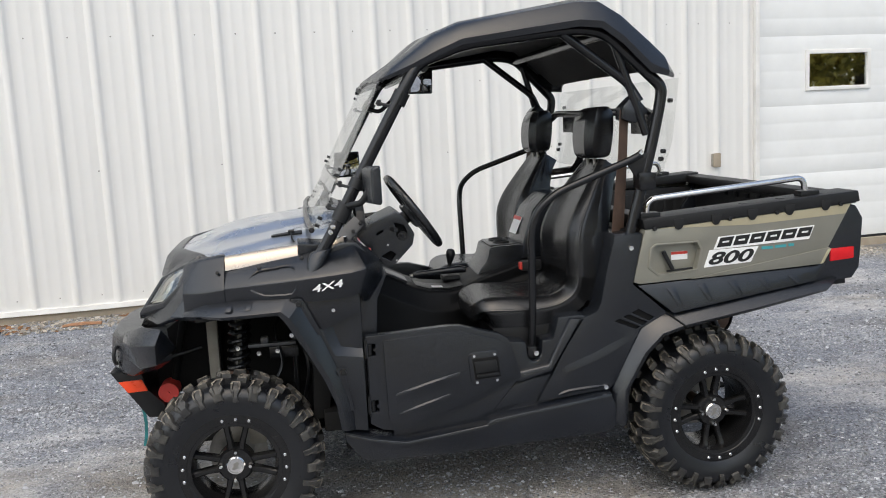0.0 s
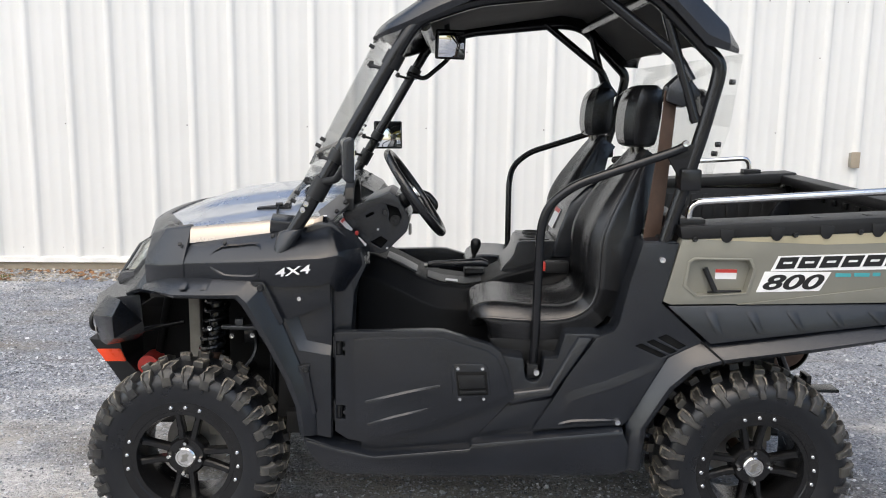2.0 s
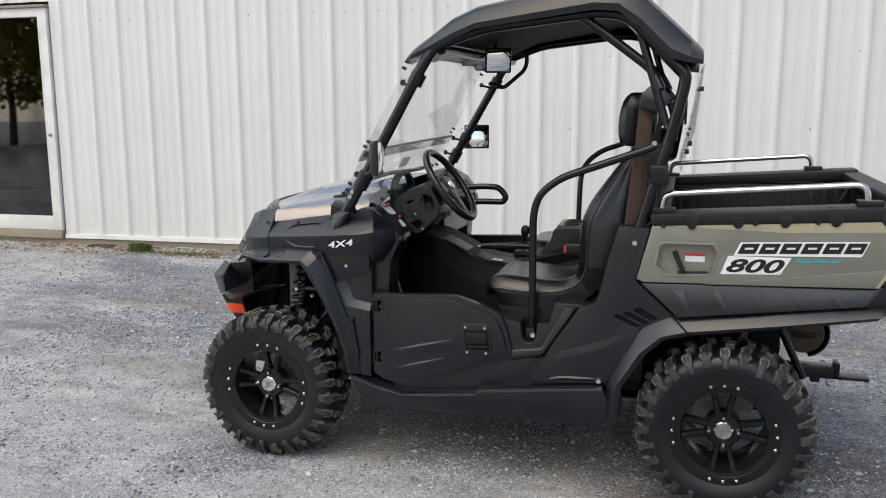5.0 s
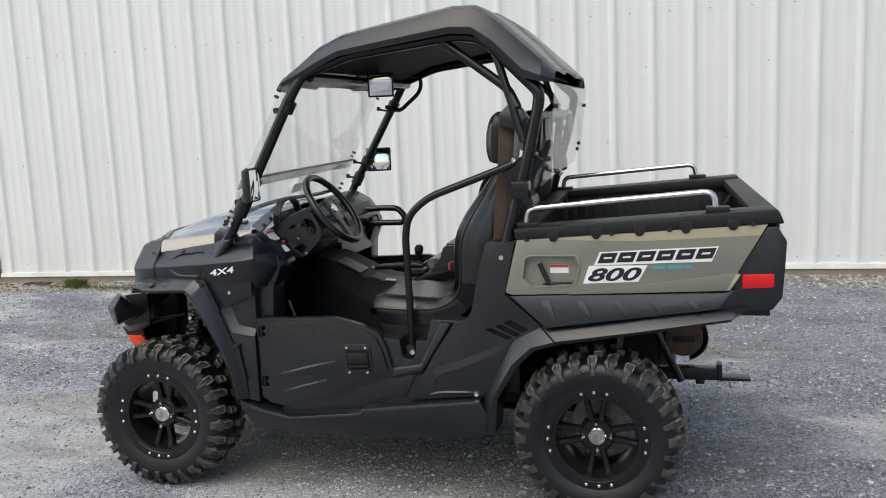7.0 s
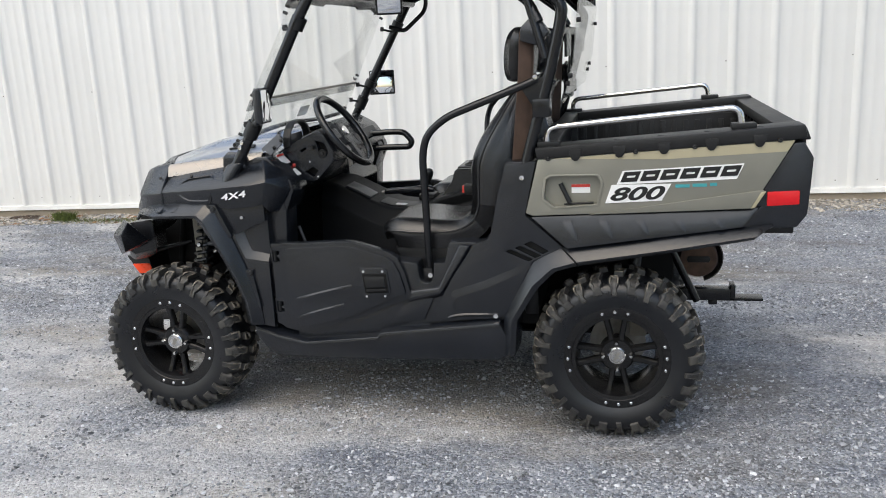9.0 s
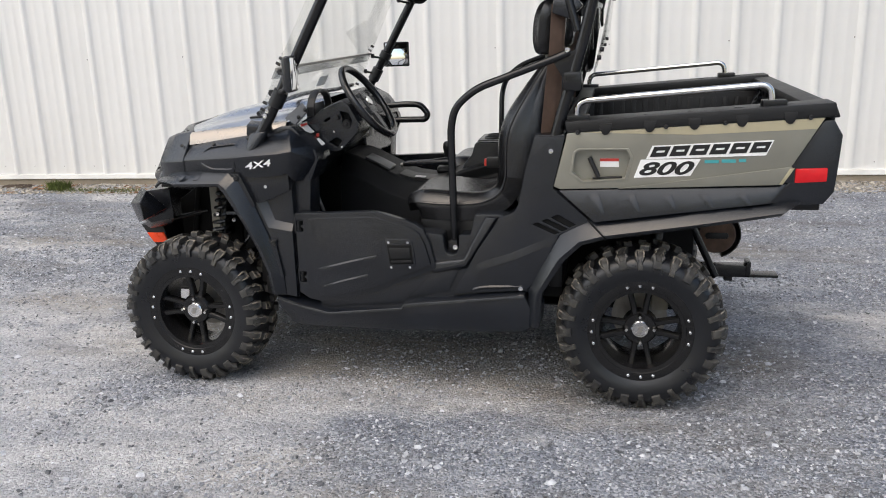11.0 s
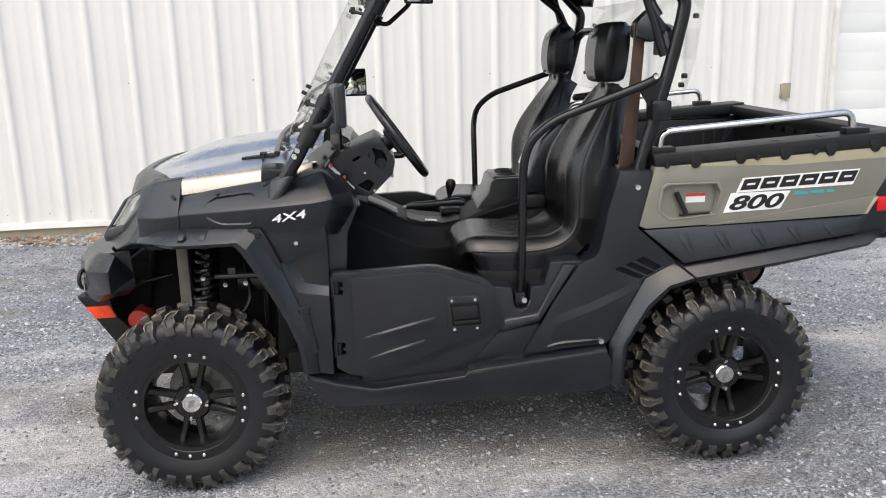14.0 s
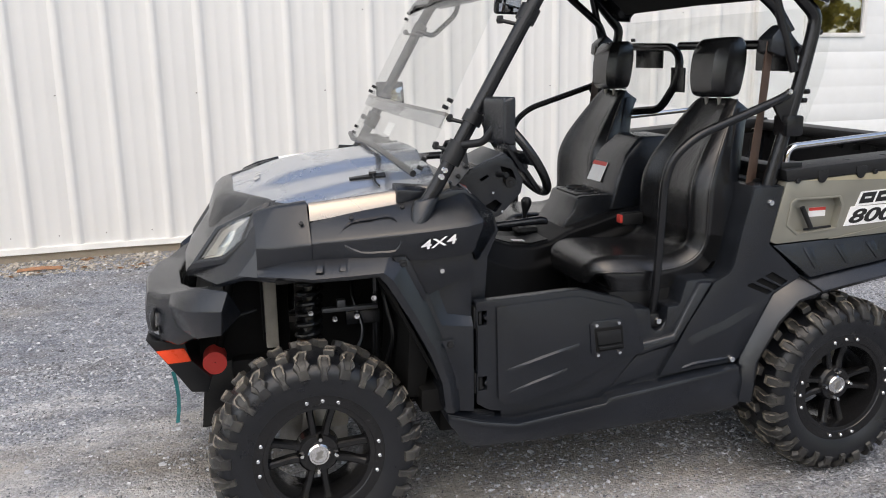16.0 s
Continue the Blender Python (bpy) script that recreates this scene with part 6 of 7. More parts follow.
part("cup_holder", merge(prism([(1.08, 0.80), (1.115, 0.865), (1.150, 0.905), (1.165, 0.958), (1.185, 0.966), (1.42, 0.970), (1.42, 0.80)], 0.20, -0.075, 0.010, 3), box(1.175, 1.30, -0.04, 0.17, 0.962, 0.972, 0.004)), "plastic", con)
for y in (0.02, 0.11):
    part("cup_ring", tube([(1.24 + 0.036 * math.cos(a), y + 0.036 * math.sin(a), 0.974) for a in (2 * math.pi * k / 20 for k in range(20))], 0.005, sides=6, closed=True), "plastic_dull", con)
    part("cup_well", tube([(1.24, y, 0.9725), (1.24, y, 0.9745)], 0.033, sides=20), "liner", con)
part("console_back", bevelled(loft([[(1.30, -0.10, 0.90), (1.30, 0.18, 0.90), (1.62, 0.18, 0.90), (1.62, -0.10, 0.90)], [(1.33, -0.10, 1.02), (1.33, 0.18, 1.02), (1.62, 0.18, 1.02), (1.62, -0.10, 1.02)], [(1.375, -0.085, 1.13), (1.375, 0.165, 1.13), (1.62, 0.165, 1.13), (1.62, -0.085, 1.13)], [(1.45, -0.07, 1.20), (1.45, 0.15, 1.20), (1.60, 0.15, 1.20), (1.60, -0.07, 1.20)]], closed=True, caps=True), 0.02, 3), "plastic", con)
cl = part("warning_label", loft([[(1.330, 0.03, 1.025), (1.330, 0.155, 1.025)], [(1.3655, 0.03, 1.105), (1.3655, 0.155, 1.105)]], thick=0.002), "white", con, "white warning label with a red band", m=pose(-0.014, 0, -0.022))
part("label_bar", loft([[(1.358, 0.03, 1.09), (1.358, 0.155, 1.09)], [(1.3655, 0.03, 1.106), (1.3655, 0.155, 1.106)]], thick=0.002), "redfilm", con, m=pose(-0.017, 0, -0.022))
part("shift_lever", merge(rod((0.985, 0.08, 0.80), (1.00, 0.08, 0.91), 0.008), merge(cone([((0.994, 0.08, 0.878), 0.010), ((0.997, 0.08, 0.890), 0.014), ((1.000, 0.08, 0.915), 0.022), ((1.002, 0.08, 0.932), 0.0225), ((1.004, 0.08, 0.944), 0.016), ((1.0045, 0.08, 0.948), 0.006)]), box(0.95, 1.04, 0.03, 0.13, 0.79, 0.83, 0.02))), "plastic_dull", con)
hb = part("hand_brake", cone([((0.80, -0.02, 0.852), 0.012), ((0.83, -0.021, 0.855), 0.016), ((0.93, -0.025, 0.862), 0.015), ((1.02, -0.03, 0.868), 0.019), ((1.05, -0.03, 0.862), 0.014)]), "plastic", con, "hand brake lever")
part("tip", rod((0.785, -0.02, 0.848), (0.80, -0.02, 0.85), 0.010), "steel", hb)
part("console_tray", loft([[(0.80, y, 0.822), (0.86, y, 0.803), (0.95, y, 0.795), (1.02, y, 0.806)] for y in (-0.11, 0.02)], thick=0.004), "plastic_dull", con)
part("tray_label", loft([[(0.875, y, 0.8075), (0.925, y, 0.8035)] for y in (-0.105, -0.07)], thick=0.002), "white", con, "white label with grey print")
part("brake_pedal", merge(box(0.52, 0.54, -0.52, -0.42, 0.52, 0.57, 0.006), rod((0.46, -0.46, 0.75), (0.53, -0.47, 0.545), 0.008)), "steel", car)
part("throttle_pedal", merge(box(0.52, 0.54, -0.36, -0.28, 0.50, 0.58, 0.006), rod((0.46, -0.32, 0.75), (0.53, -0.32, 0.55), 0.008)), "steel", car)


# a seat's surface along its middle, from the cushion's front to the top of the back: x, z, half width, rise of the wings, drop of the edge
SEAT = ((0.962, 0.745, 0.150, 0.000, 0.010), (0.958, 0.785, 0.180, 0.000, 0.020), (0.978, 0.822, 0.205, 0.002, 0.034), (1.030, 0.840, 0.222, 0.004, 0.042), (1.120, 0.838, 0.230, 0.005, 0.044), (1.220, 0.830, 0.232, 0.006, 0.036), (1.300, 0.828, 0.232, 0.014, 0.022),
        (1.362, 0.852, 0.232, 0.026, 0.008), (1.388, 0.910, 0.232, 0.034, 0.002), (1.392, 0.990, 0.232, 0.038, 0.000), (1.398, 1.070, 0.228, 0.038, 0.000), (1.425, 1.150, 0.212, 0.032, 0.002), (1.478, 1.250, 0.176, 0.020, 0.004), (1.532, 1.340, 0.138, 0.010, 0.006), (1.552, 1.372, 0.118, 0.004, 0.010))


def seat_rows(first, last, depth):
    """Rings of a stretch of the seat: padded middle, wings, a piped edge and the side below it."""
    path = resample([(x, hw, z) for x, z, hw, _, _ in SEAT], 4)
    extra = resample([(rise, drop, 0) for _, _, _, rise, drop in SEAT], 4)
    rows, edge = [], []
    for i in range(first * 4, last * 4 + 1):
        p, (rise, drop, _) = path[i], extra[i]
        d = path[min(i + 1, len(path) - 1)] - path[max(i - 1, 0)]
        n = Vector((-d.z, 0, d.x)).normalized()
        half = [(0.0, 0.0), (0.30, 0.001), (0.52, rise * 0.25), (0.66, rise * 0.8), (0.76, rise), (0.86, rise * 0.75 - drop * 0.25), (0.94, rise * 0.25 - drop * 0.7), (0.985, -drop), (1.0, -drop - 0.010), (0.985, -drop - 0.022), (0.95, -drop - depth)]
        ring = [(-u, h) for u, h in reversed(half[1:])] + half
        rows.append([(p.x + n.x * h, u * p.y, p.z + n.z * h) for u, h in ring])
        edge.append((p.x - n.x * drop, p.y * 0.992, p.z - n.z * drop))
    return rows, edge


def seat_back():
    return loft(seat_rows(7, 14, 0.070)[0], closed=True, caps=True)


def smooth_rings(rows, n=3):
    cols = [resample(c, n) for c in zip(*rows)]
    return loft([list(r) for r in zip(*cols)], closed=True, caps=True)


def seat_cushion():
    return loft(seat_rows(0, 8, 0.070)[0], closed=True, caps=True)


def piping(q):
    return tube([(x, q * y, z) for x, y, z in seat_rows(1, 14, 0.07)[1]], 0.0055, 0.004, 8)


def headrest():
    rows = []
    for z, xc, hw, d in ((1.376, 1.545, 0.070, 0.030), (1.386, 1.543, 0.100, 0.048), (1.43, 1.542, 0.110, 0.058), (1.50, 1.547, 0.115, 0.060), (1.552, 1.554, 0.111, 0.054), (1.578, 1.56, 0.100, 0.042), (1.587, 1.562, 0.09, 0.030)):
        rows.append([(xc - d, -hw * 0.62, z), (xc - d * 0.92, -hw * 0.66, z), (xc - d * 0.55, -hw, z), (xc + d * 0.5, -hw, z), (xc + d, -hw * 0.8, z), (xc + d, hw * 0.8, z), (xc + d * 0.5, hw, z), (xc - d * 0.55, hw, z), (xc - d * 0.92, hw * 0.66, z), (xc - d, hw * 0.62, z)])
    return smooth_rings(rows, 2)


sb, sc, hr = finish(seat_back(), 60), finish(seat_cushion(), 60), finish(headrest(), 40)
for me in (sb, sc, hr):
    me.materials.append(M["vinyl"])
for s in SIDES:
    st = part("seat", sc, "vinyl", car, "black vinyl bucket seat", pose(0, 0.40 if s > 0 else -0.43, 0))
    part("backrest", sb, "vinyl", st)
    part("headrest", hr, "vinyl", st)
    for q in SIDES:
        part("piping", piping(q), "vinyl", st)
    for y in (-0.04, 0.04):
        part("headrest_post", rod((1.545, y, 1.33), (1.535, y, 1.40), 0.007), "steel", st)
    part("seat_base", prism([(1.02, 0.73), (1.06, 0.66), (1.10, 0.45), (1.50, 0.45), (1.52, 0.82), (1.46, 0.84), (1.40, 0.73)], -0.215, 0.215, 0.02), "plastic_dull", st)
    part("seat_shell", bevelled(loft([[(1.43, -0.215, 0.80), (1.43, 0.215, 0.80), (1.52, 0.20, 0.80), (1.52, -0.20, 0.80)], [(1.45, -0.225, 1.05), (1.45, 0.225, 1.05), (1.53, 0.20, 1.05), (1.53, -0.20, 1.05)], [(1.55, -0.15, 1.34), (1.55, 0.15, 1.34), (1.60, 0.13, 1.34), (1.60, -0.13, 1.34)]], closed=True, caps=True), 0.015), "plastic", st)
    # belt
    bt = part("seat_belt", loft([[(x - 0.024, y - 0.010, z), (x + 0.020, y + 0.014, z)] for x, y, z in ((1.598, -0.012, 1.57), (1.588, -0.01, 1.40), (1.572, -0.005, 1.25), (1.556, 0.0, 1.085))], thick=0.002), "belt", car, "brown webbing seat belt", pose(0, s * 0.655, 0))
    part("belt_guide", bevelled(loft([[(1.575, -0.04, 1.535), (1.575, 0.04, 1.535), (1.635, 0.04, 1.515), (1.635, -0.04, 1.515)], [(1.580, -0.04, 1.585), (1.580, 0.04, 1.585), (1.69, 0.04, 1.56), (1.69, -0.04, 1.56)], [(1.625, -0.03, 1.628), (1.625, 0.03, 1.628), (1.66, 0.03, 1.60), (1.66, -0.03, 1.60)]], closed=True, caps=True), 0.010), "plastic", bt)
    part("belt_lap", loft([[(x - 0.022, y - 0.010, z), (x + 0.022, y + 0.012, z)] for x, y, z in ((1.602, 0.006, 1.53), (1.590, 0.01, 1.30), (1.576, 0.015, 1.09))], thick=0.002), "belt", bt)
    bk = part("belt_buckle", box(1.255, 1.345, -0.02, 0.02, 0.885, 0.930, 0.008), "plastic_dull", car, m=pose(0, s * 0.20 - 0.08 if s < 0 else 0.22, 0))
    part("release_button", box(1.246, 1.26, -0.016, 0.016, 0.892, 0.924, 0.003), "redfilm", bk)

# cage, roof, screens
A_TOP = [(0.345, -0.70, 1.06), (0.396, -0.70, 1.128), (0.730, -0.710, 1.706), (0.775, -0.695, 1.778), (0.965, -0.665, 1.845), (1.41, -0.66, 1.890), (1.52, -0.67, 1.872), (1.69, -0.70, 1.70), (1.737, -0.705, 1.655), (1.730, -0.705, 1.60), (1.694, -0.705, 1.443), (1.593, -0.705, 1.087), (1.56, -0.705, 0.95)]
cg = both("cage_hoop", lambda: tube(A_TOP, 0.0225, 0.06, 14), "tube", "black steel roll cage hoop")
for s, p in zip(SIDES, cg):
    part("pillar_boot", flip(bevelled(loft([[(cx + a * math.cos(w), cy + b * math.sin(w), z + 0.12 * a * math.cos(w)) for w in (2 * math.pi * k / 20 for k in range(20))] for z, cx, cy, a, b in ((1.020, 0.335, -0.745, 0.006, 0.006), (1.028, 0.338, -0.738, 0.018, 0.014), (1.042, 0.344, -0.726, 0.029, 0.024), (1.062, 0.352, -0.716, 0.036, 0.030), (1.084, 0.361, -0.708, 0.040, 0.031), (1.104, 0.371, -0.703, 0.041, 0.029), (1.107, 0.373, -0.702, 0.038, 0.027), (1.109, 0.375, -0.701, 0.028, 0.024))], closed=True, caps=True), 0.002), s), "plastic", p)
    for x, z in ((0.413, 1.174), (0.424, 1.194)):
        part("bolt", bolt_mesh, "bolt", p, m=pose(x, s * 0.728, z, 0, 0, 180 if s > 0 else 0) @ Matrix.Scale(1.2, 4))
    for a, b in (((0.446, 1.212), (0.480, 1.272)), ((0.515, 1.330), (0.533, 1.362)), ((0.690, 1.632), (0.714, 1.675))):
        part("clamp", flip(tube([(a[0], -0.70, a[1]), (b[0], -0.70, b[1])], 0.031), s), "plastic_dull", p)
    part("brace", flip(tube([(1.33, -0.655, 1.89), (1.61, -0.67, 1.676), (1.65, -0.69, 1.60)], 0.018, 0.03), s), "tube", p)
    part("brace", flip(tube([(1.56, -0.665, 1.83), (1.61, -0.68, 1.67), (1.672, -0.70, 1.47)], 0.016, 0.03), s), "tube", p)
    part("gusset", flip(prism([(1.575, 1.372), (1.68, 1.41), (1.700, 1.465), (1.655, 1.29), (1.62, 1.30)], -0.722, -0.708, 0.004), s), "tube", p)
    part("bolt", bolt_mesh, "bolt", p, m=pose(1.635, s * 0.728, 1.404, 0, 0, 180 if s > 0 else 0) @ Matrix.Scale(1.3, 4))
    part("clamp", flip(box(1.622, 1.690, -0.745, -0.67, 1.255, 1.325, 0.010), s), "tube", p)
    sbr = part("side_bar", flip(tube([(1.176, -0.665, 0.60), (1.182, -0.69, 0.75), (1.184, -0.715 - 0.03 * (s > 0), 1.12), (1.205, -0.725 - 0.06 * (s > 0), 1.20), (1.285, -0.73 - 0.06 * (s > 0), 1.268), (1.60, -0.722, 1.378), (1.64, -0.715, 1.395)], 0.0148, 0.05), s), "tube", car, "black bent steel side guard bar")
    part("foot", flip(box(1.155, 1.195, -0.70, -0.64, 0.61, 0.66, 0.008), s), "tube", sbr)
    part("bolt", bolt_mesh, "bolt", sbr, m=pose(1.188, s * 0.702, 0.633, 0, 0, 180 if s > 0 else 0) @ Matrix.Scale(1.4, 4))
part("cross_bar", tube([(0.80, -0.68, 1.765), (0.80, 0.68, 1.765)], 0.020), "tube", car)
part("cross_bar", tube([(1.52, -0.67, 1.865), (1.52, 0.67, 1.865)], 0.020), "tube", car)
rb = part("cross_bar", tube([(1.70, -0.70, 1.535), (1.72, -0.60, 1.562), (1.72, 0.10, 1.565)], 0.018), "tube", car)
part("support_loop", tube([(1.70, 0.62, 1.54), (1.72, 0.58, 1.568), (1.72, 0.17, 1.562), (1.72, 0.10, 1.52), (1.71, 0.095, 1.42), (1.69, 0.20, 1.29), (1.67, 0.53, 1.255)], 0.018, 0.05), "tube", rb)
for y0, y1 in ((0.28, 0.52), (-0.62, -0.40)):
    part("hole_plate", prism([(1.735, 1.468), (1.745, 1.468), (1.745, 1.55), (1.735, 1.55)], y0, y1, 0.002), "tube", rb)
part("cross_plate", box(1.70, 1.708, 0.03, 0.14, 1.37, 1.475, 0.004), "tube", rb)

TOP = ((0.634, 1.727, 1.717, 0.54), (0.644, 1.735, 1.720, 0.62), (0.664, 1.748, 1.728, 0.675), (0.692, 1.766, 1.738, 0.705), (0.755, 1.806, 1.760, 0.712), (0.845, 1.868, 1.799, 0.716), (0.945, 1.908, 1.840, 0.718), (1.18, 1.946, 1.868, 0.720), (1.40, 1.980, 1.893, 0.722), (1.49, 1.976, 1.884, 0.725), (1.57, 1.926, 1.825, 0.73), (1.68, 1.825, 1.712, 0.738), (1.742, 1.765, 1.695, 0.740), (1.785, 1.725, 1.690, 0.69))


def roof():
    rows = []
    for x, zt, zl, w in TOP:
        c = 0.030 if 0.8 < x < 1.7 else 0.018
        half = [(0.0, zt + c), (0.20, zt + c * 0.95), (0.235, zt + c * 0.95 - 0.012), (0.45, zt + c * 0.6), (w - 0.075, zt + 0.010), (w - 0.035, zt - 0.004), (w - 0.012, zt - 0.4 * (zt - zl)), (w, zl + 0.25 * (zt - zl)), (w - 0.004, zl)]
        rows.append([(x, -y, z) for y, z in reversed(half[1:])] + [(x, y, z) for y, z in half])
    return loft(rows, thick=-0.012)


rf = part("roof", roof(), "plastic", car, "moulded black plastic roof", angle=26)
part("roof_liner", loft([[(x, y, z - 0.03 - 0.01 * abs(y)) for y in (-0.60, -0.3, 0, 0.3, 0.60)] for x, z in ((0.80, 1.83), (0.95, 1.895), (1.40, 1.965), (1.50, 1.95), (1.60, 1.87), (1.72, 1.76))], thick=0.006), "liner", rf)
part("visor_bracket", tube([(0.83, -0.14, 1.83), (0.80, -0.14, 1.79), (0.80, 0.06, 1.79), (0.83, 0.06, 1.83)], 0.006, 0.01), "steel", rf)
both("roof_groove", lambda: prism([(1.60, 1.845), (1.66, 1.79), (1.675, 1.80), (1.615, 1.86)], -0.700, -0.716, 0.004), "plastic_dull", parent=rf)


def pane(rows, thick=0.004):
    return loft(rows, thick=thick)


ws = part("windshield", pane([[(0.452 - 0.012 * (1 - (y / 0.66) ** 2), y, 1.365) for y in (-0.665, -0.4, 0, 0.4, 0.665)], [(0.648 - 0.012 * (1 - (y / 0.6) ** 2), y, 1.745) for y in (-0.625, -0.38, 0, 0.38, 0.625)]]), "poly", car, "clear polycarbonate windshield in two halves")
part("lower_pane", pane([[(0.352 - 0.02 * (1 - (y / 0.66) ** 2), y, 1.175 + 0.03 * (1 - (y / 0.66) ** 2)) for y in (-0.66, -0.4, 0, 0.4, 0.66)], [(0.450 - 0.012 * (1 - (y / 0.66) ** 2), y, 1.350) for y in (-0.665, -0.4, 0, 0.4, 0.665)]]), "poly", ws)
part("seal", tube([(0.450 - 0.012 * (1 - (y / 0.66) ** 2), y, 1.357) for y in (-0.665, -0.4, 0, 0.4, 0.665)], 0.006, 0.03, 8), "steel", ws, "grey joint strip")
part("bottom_hose", tube([(0.345, 0.62, 1.19), (0.325, 0.42, 1.185), (0.33, 0.25, 1.192), (0.325, 0.02, 1.205), (0.325, -0.15, 1.205), (0.325, -0.30, 1.200), (0.33, -0.40, 1.194), (0.335, -0.52, 1.185), (0.345, -0.64, 1.175)], 0.011, 0.06, 8), "vinyl", ws, "black rubber edge seal")
part("sticker", loft([[(0.388, -0.07, 1.238), (0.388, 0.05, 1.238)], [(0.414, -0.07, 1.284), (0.414, 0.05, 1.284)]], thick=0.001), "white", ws, "small white sticker")
part("overlap", pane([[(0.424 - 0.012 * (1 - (y / 0.66) ** 2), y, 1.318) for y in (-0.665, -0.4, 0, 0.4, 0.665)], [(0.446 - 0.012 * (1 - (y / 0.66) ** 2), y, 1.362) for y in (-0.665, -0.4, 0, 0.4, 0.665)]], 0.006), "smoke", ws, "overlapping lower edge of the upper pane")
for s in SIDES:
    for x, z in ((0.362, 1.195), (0.375, 1.222), (0.447, 1.38), (0.463, 1.40), (0.625, 1.70), (0.638, 1.725)):
        part("clip", flip(rod((x - 0.004, -0.645, z + 0.002), (x + 0.012, -0.645, z - 0.006), 0.0065), s), "plastic_dull", ws)
    for z in (1.262, 1.345, 1.64):
        part("mount", flip(merge(rod((0.36 + (z - 1.18) * 0.56, -0.655, z), (0.43 + (z - 1.18) * 0.57, -0.70, z - 0.02), 0.006), box(0.362 + (z - 1.18) * 0.56, 0.378 + (z - 1.18) * 0.56, -0.668, -0.645, z - 0.012, z + 0.012, 0.004)), s), "plastic_dull", ws)
rw = part("rear_screen", pane([[(1.722 + 0.012 * (y / 0.7) ** 2, y, 1.30) for y in (-0.70, -0.35, 0, 0.35, 0.70)], [(1.755 + 0.02 * (y / 0.7) ** 2, y, 1.45) for y in (-0.715, -0.35, 0, 0.35, 0.715)], [(1.800, y, 1.685) for y in (-0.725, -0.35, 0, 0.35, 0.725)]]), "poly", car, "clear polycarbonate rear screen")
for s in SIDES:
    for x, z in ((1.795, 1.60), (1.762, 1.40), (1.752, 1.37)):
        part("clip", flip(rod((x - 0.010, -0.66, z), (x + 0.006, -0.66, z), 0.009), s), "plastic_dull", rw)


def mirror(at, turn, tilt, w, h, arm):
    head = part("mirror", bevelled(loft([[(0.012, -w / 2, -h / 2), (0.012, w / 2, -h / 2), (0.012, w / 2, h / 2), (0.012, -w / 2, h / 2)], [(-0.006, -w / 2, -h / 2), (-0.006, w / 2, -h / 2), (-0.006, w / 2, h / 2), (-0.006, -w / 2, h / 2)], [(-0.022, -w * 0.42, -h * 0.42), (-0.022, w * 0.42, -h * 0.42), (-0.022, w * 0.42, h * 0.42), (-0.022, -w * 0.42, h * 0.42)]], closed=True, caps=True), 0.030, 5), "plastic", car, "black-backed mirror", Matrix.Translation(at) @ Matrix.Rotation(radians(turn), 4, "Z") @ Matrix.Rotation(radians(-tilt), 4, "Y"))
    part("mirror_glass", box(0.0118, 0.0145, -w / 2 + 0.009, w / 2 - 0.009, -h / 2 + 0.009, h / 2 - 0.009, 0.001), "mirror", head)
    part("mirror_arm", tube([at, *arm], 0.012, 0.02), "plastic_dull", car)


mirror((0.572, -0.81, 1.346), 11, 0, 0.150, 0.138, [(0.53, -0.78, 1.28), (0.475, -0.71, 1.265)])
mirror((0.569, 0.78, 1.346), -72, 4, 0.145, 0.138, [(0.52, 0.76, 1.30), (0.50, 0.70, 1.29)])
mirror((0.880, -0.03, 1.745), -70, -6, 0.125, 0.115, [(0.868, -0.03, 1.80), (0.86, -0.03, 1.87)])
part("passenger_handle", tube([(0.80, 0.655, 1.803), (0.880, 0.66, 1.814), (0.884, 0.67, 1.758), (0.866, 0.67, 1.715), (0.755, 0.66, 1.622), (0.672, 0.65, 1.650)], 0.0115, 0.025), "tube", car)


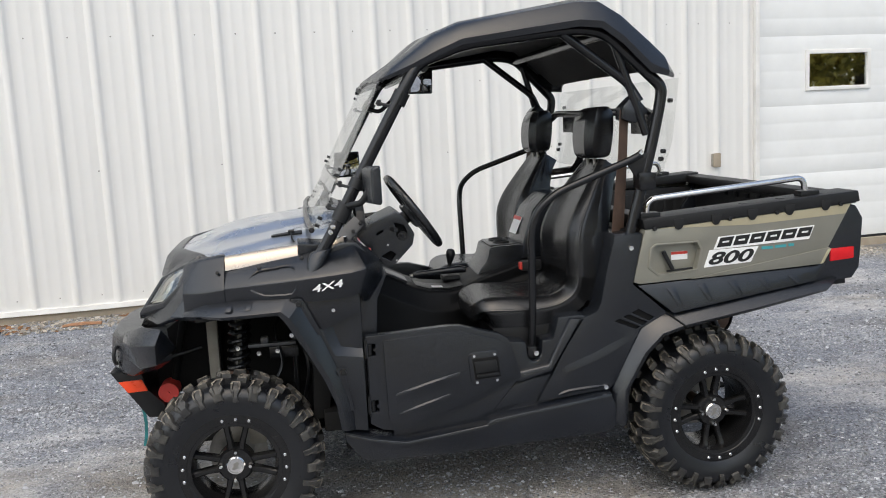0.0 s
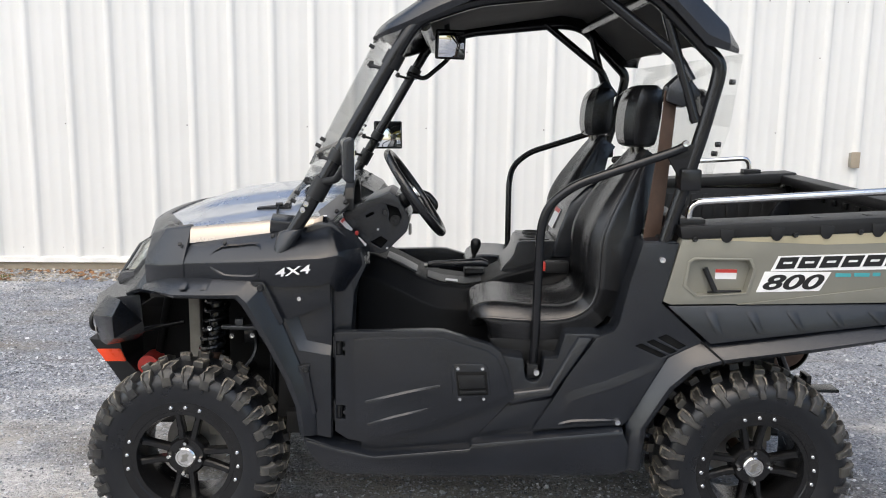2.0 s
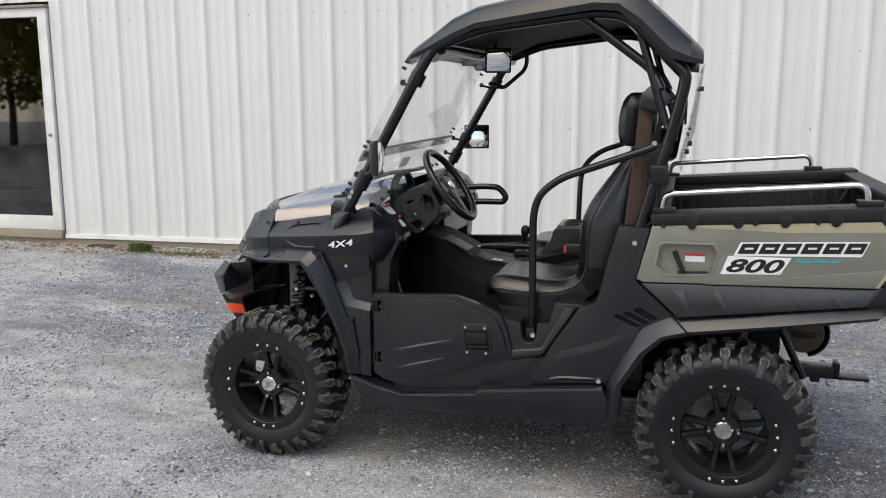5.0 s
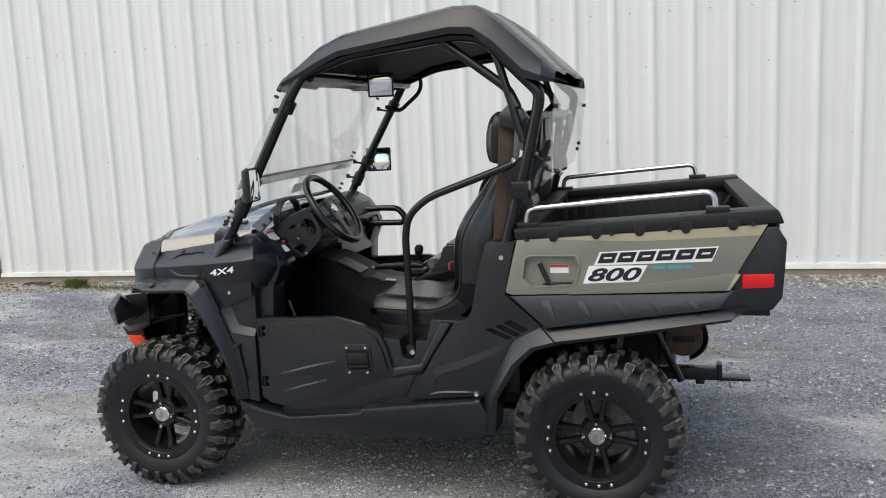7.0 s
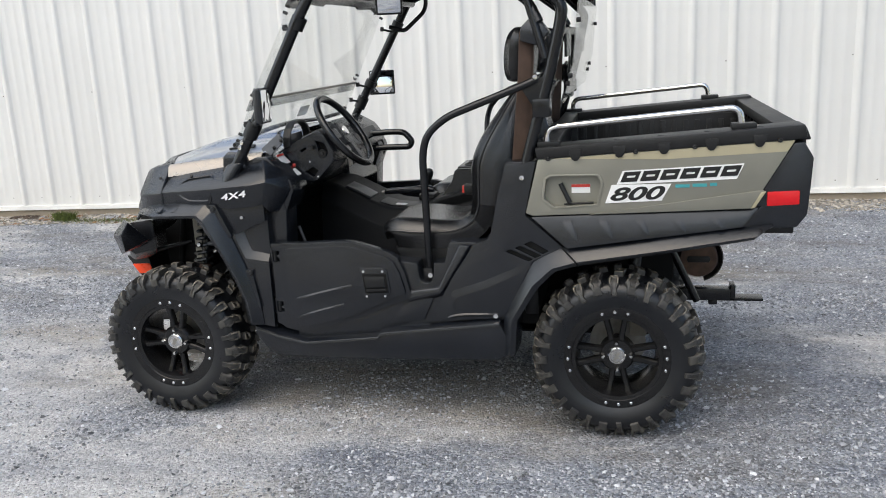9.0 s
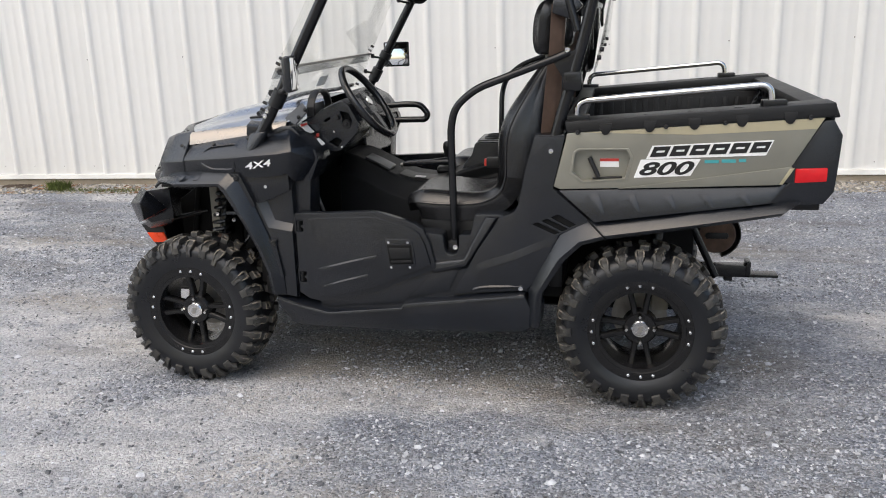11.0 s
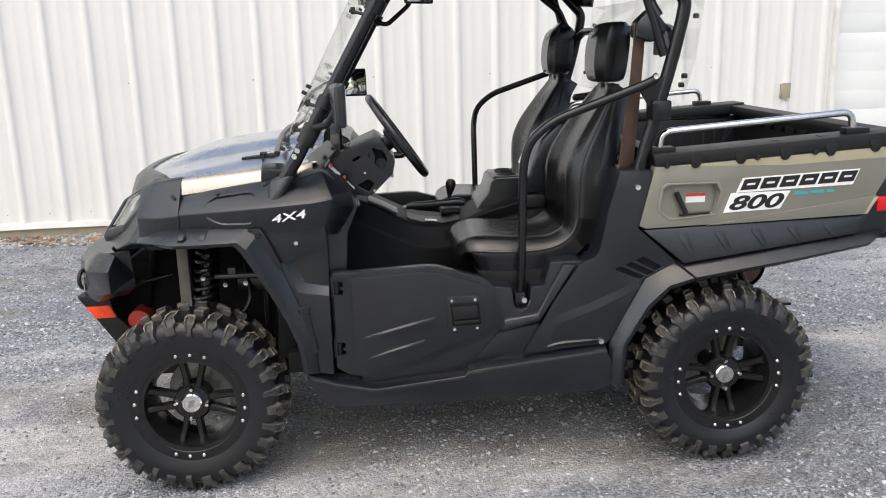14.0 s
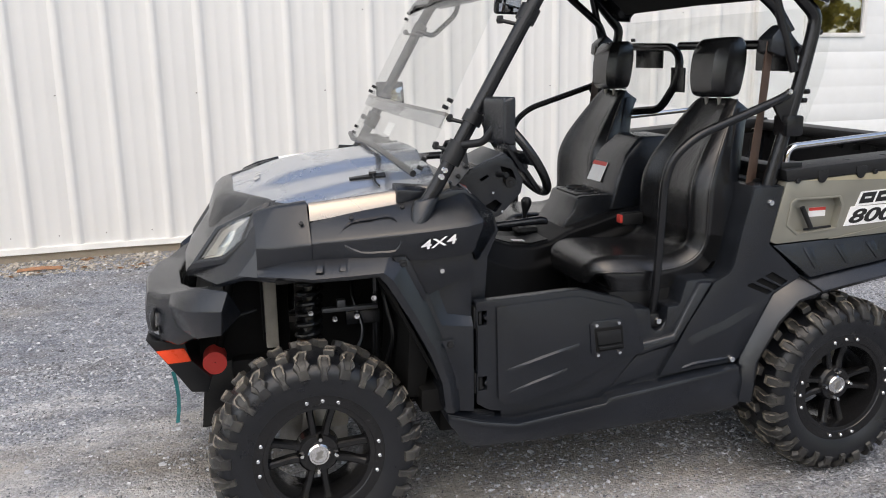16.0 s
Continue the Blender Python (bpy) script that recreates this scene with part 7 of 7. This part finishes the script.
def text(body, size, x, z, y, shear, bold):
    cu = bpy.data.curves.new("text", "FONT")
    cu.body, cu.size, cu.shear, cu.offset, cu.extrude = body, size, shear, bold, 0.0006
    tmp = bpy.data.objects.new("text", cu)
    scene.collection.objects.link(tmp)
    bpy.context.view_layer.update()
    me = bpy.data.meshes.new_from_object(tmp.evaluated_get(bpy.context.evaluated_depsgraph_get()))
    bpy.data.objects.remove(tmp)
    return me, lambda side: Matrix.Translation((x, y * -side if side > 0 else y, z)) @ Matrix.Rotation(math.pi if side > 0 else 0, 4, "Z") @ Matrix.Rotation(math.pi / 2, 4, "X")


me, at = text("4X4", 0.047, 0.330, 0.964, -0.783, 0.18, 0.0006)
me.materials.clear()
part("lettering", me, "white", cs[0], "white 4X4 lettering", at(-1) @ Matrix.Rotation(radians(8), 4, "Z") @ Matrix.Diagonal((1.42, 0.80, 1, 1)))
me2, at = text("800", 0.083, 1.900, 0.9405, -0.7455, 0.35, 0.0022)
me2.materials.clear()
part("lettering", me2, "ink", bs[0], "black 800 lettering", at(-1) @ Matrix.Rotation(radians(1.5), 4, "Z") @ Matrix.Diagonal((1.50, 0.80, 1, 1)))

# loose things
tb = thing("tool_box", "small dull black box lying in the cargo bed", "box", box(2.02, 2.24, -0.10, 0.10, 0.832, 1.0, 0.008), "bedliner")
part("lid", box(2.015, 2.245, -0.105, 0.105, 1.002, 1.03, 0.006), "rust", tb, "brownish lid")


# the body leans a little towards the driver's side on its springs
LEAN = 0.030


def lean(v):
    return Vector((v.x, v.y, v.z + LEAN * (v.y + 0.72)))


def lean_all(ob, seen):
    for o in ob.children:
        if o.name.split(".")[0] in ("wheel", "brake_disc", "brake_caliper", "lower_arm", "rear_arm", "tie_rod", "upper_arm"):
            continue
        if o.matrix_basis == Matrix.Identity(4):
            if o.data.name not in seen:
                seen.add(o.data.name)
                for v in o.data.vertices:
                    v.co = lean(v.co)
            lean_all(o, seen)
        else:
            c = o.matrix_basis @ (sum((Vector(q) for q in o.bound_box), Vector()) / 8)
            o.matrix_basis = Matrix.Translation(lean(c) - c) @ o.matrix_basis


lean_all(car, set())
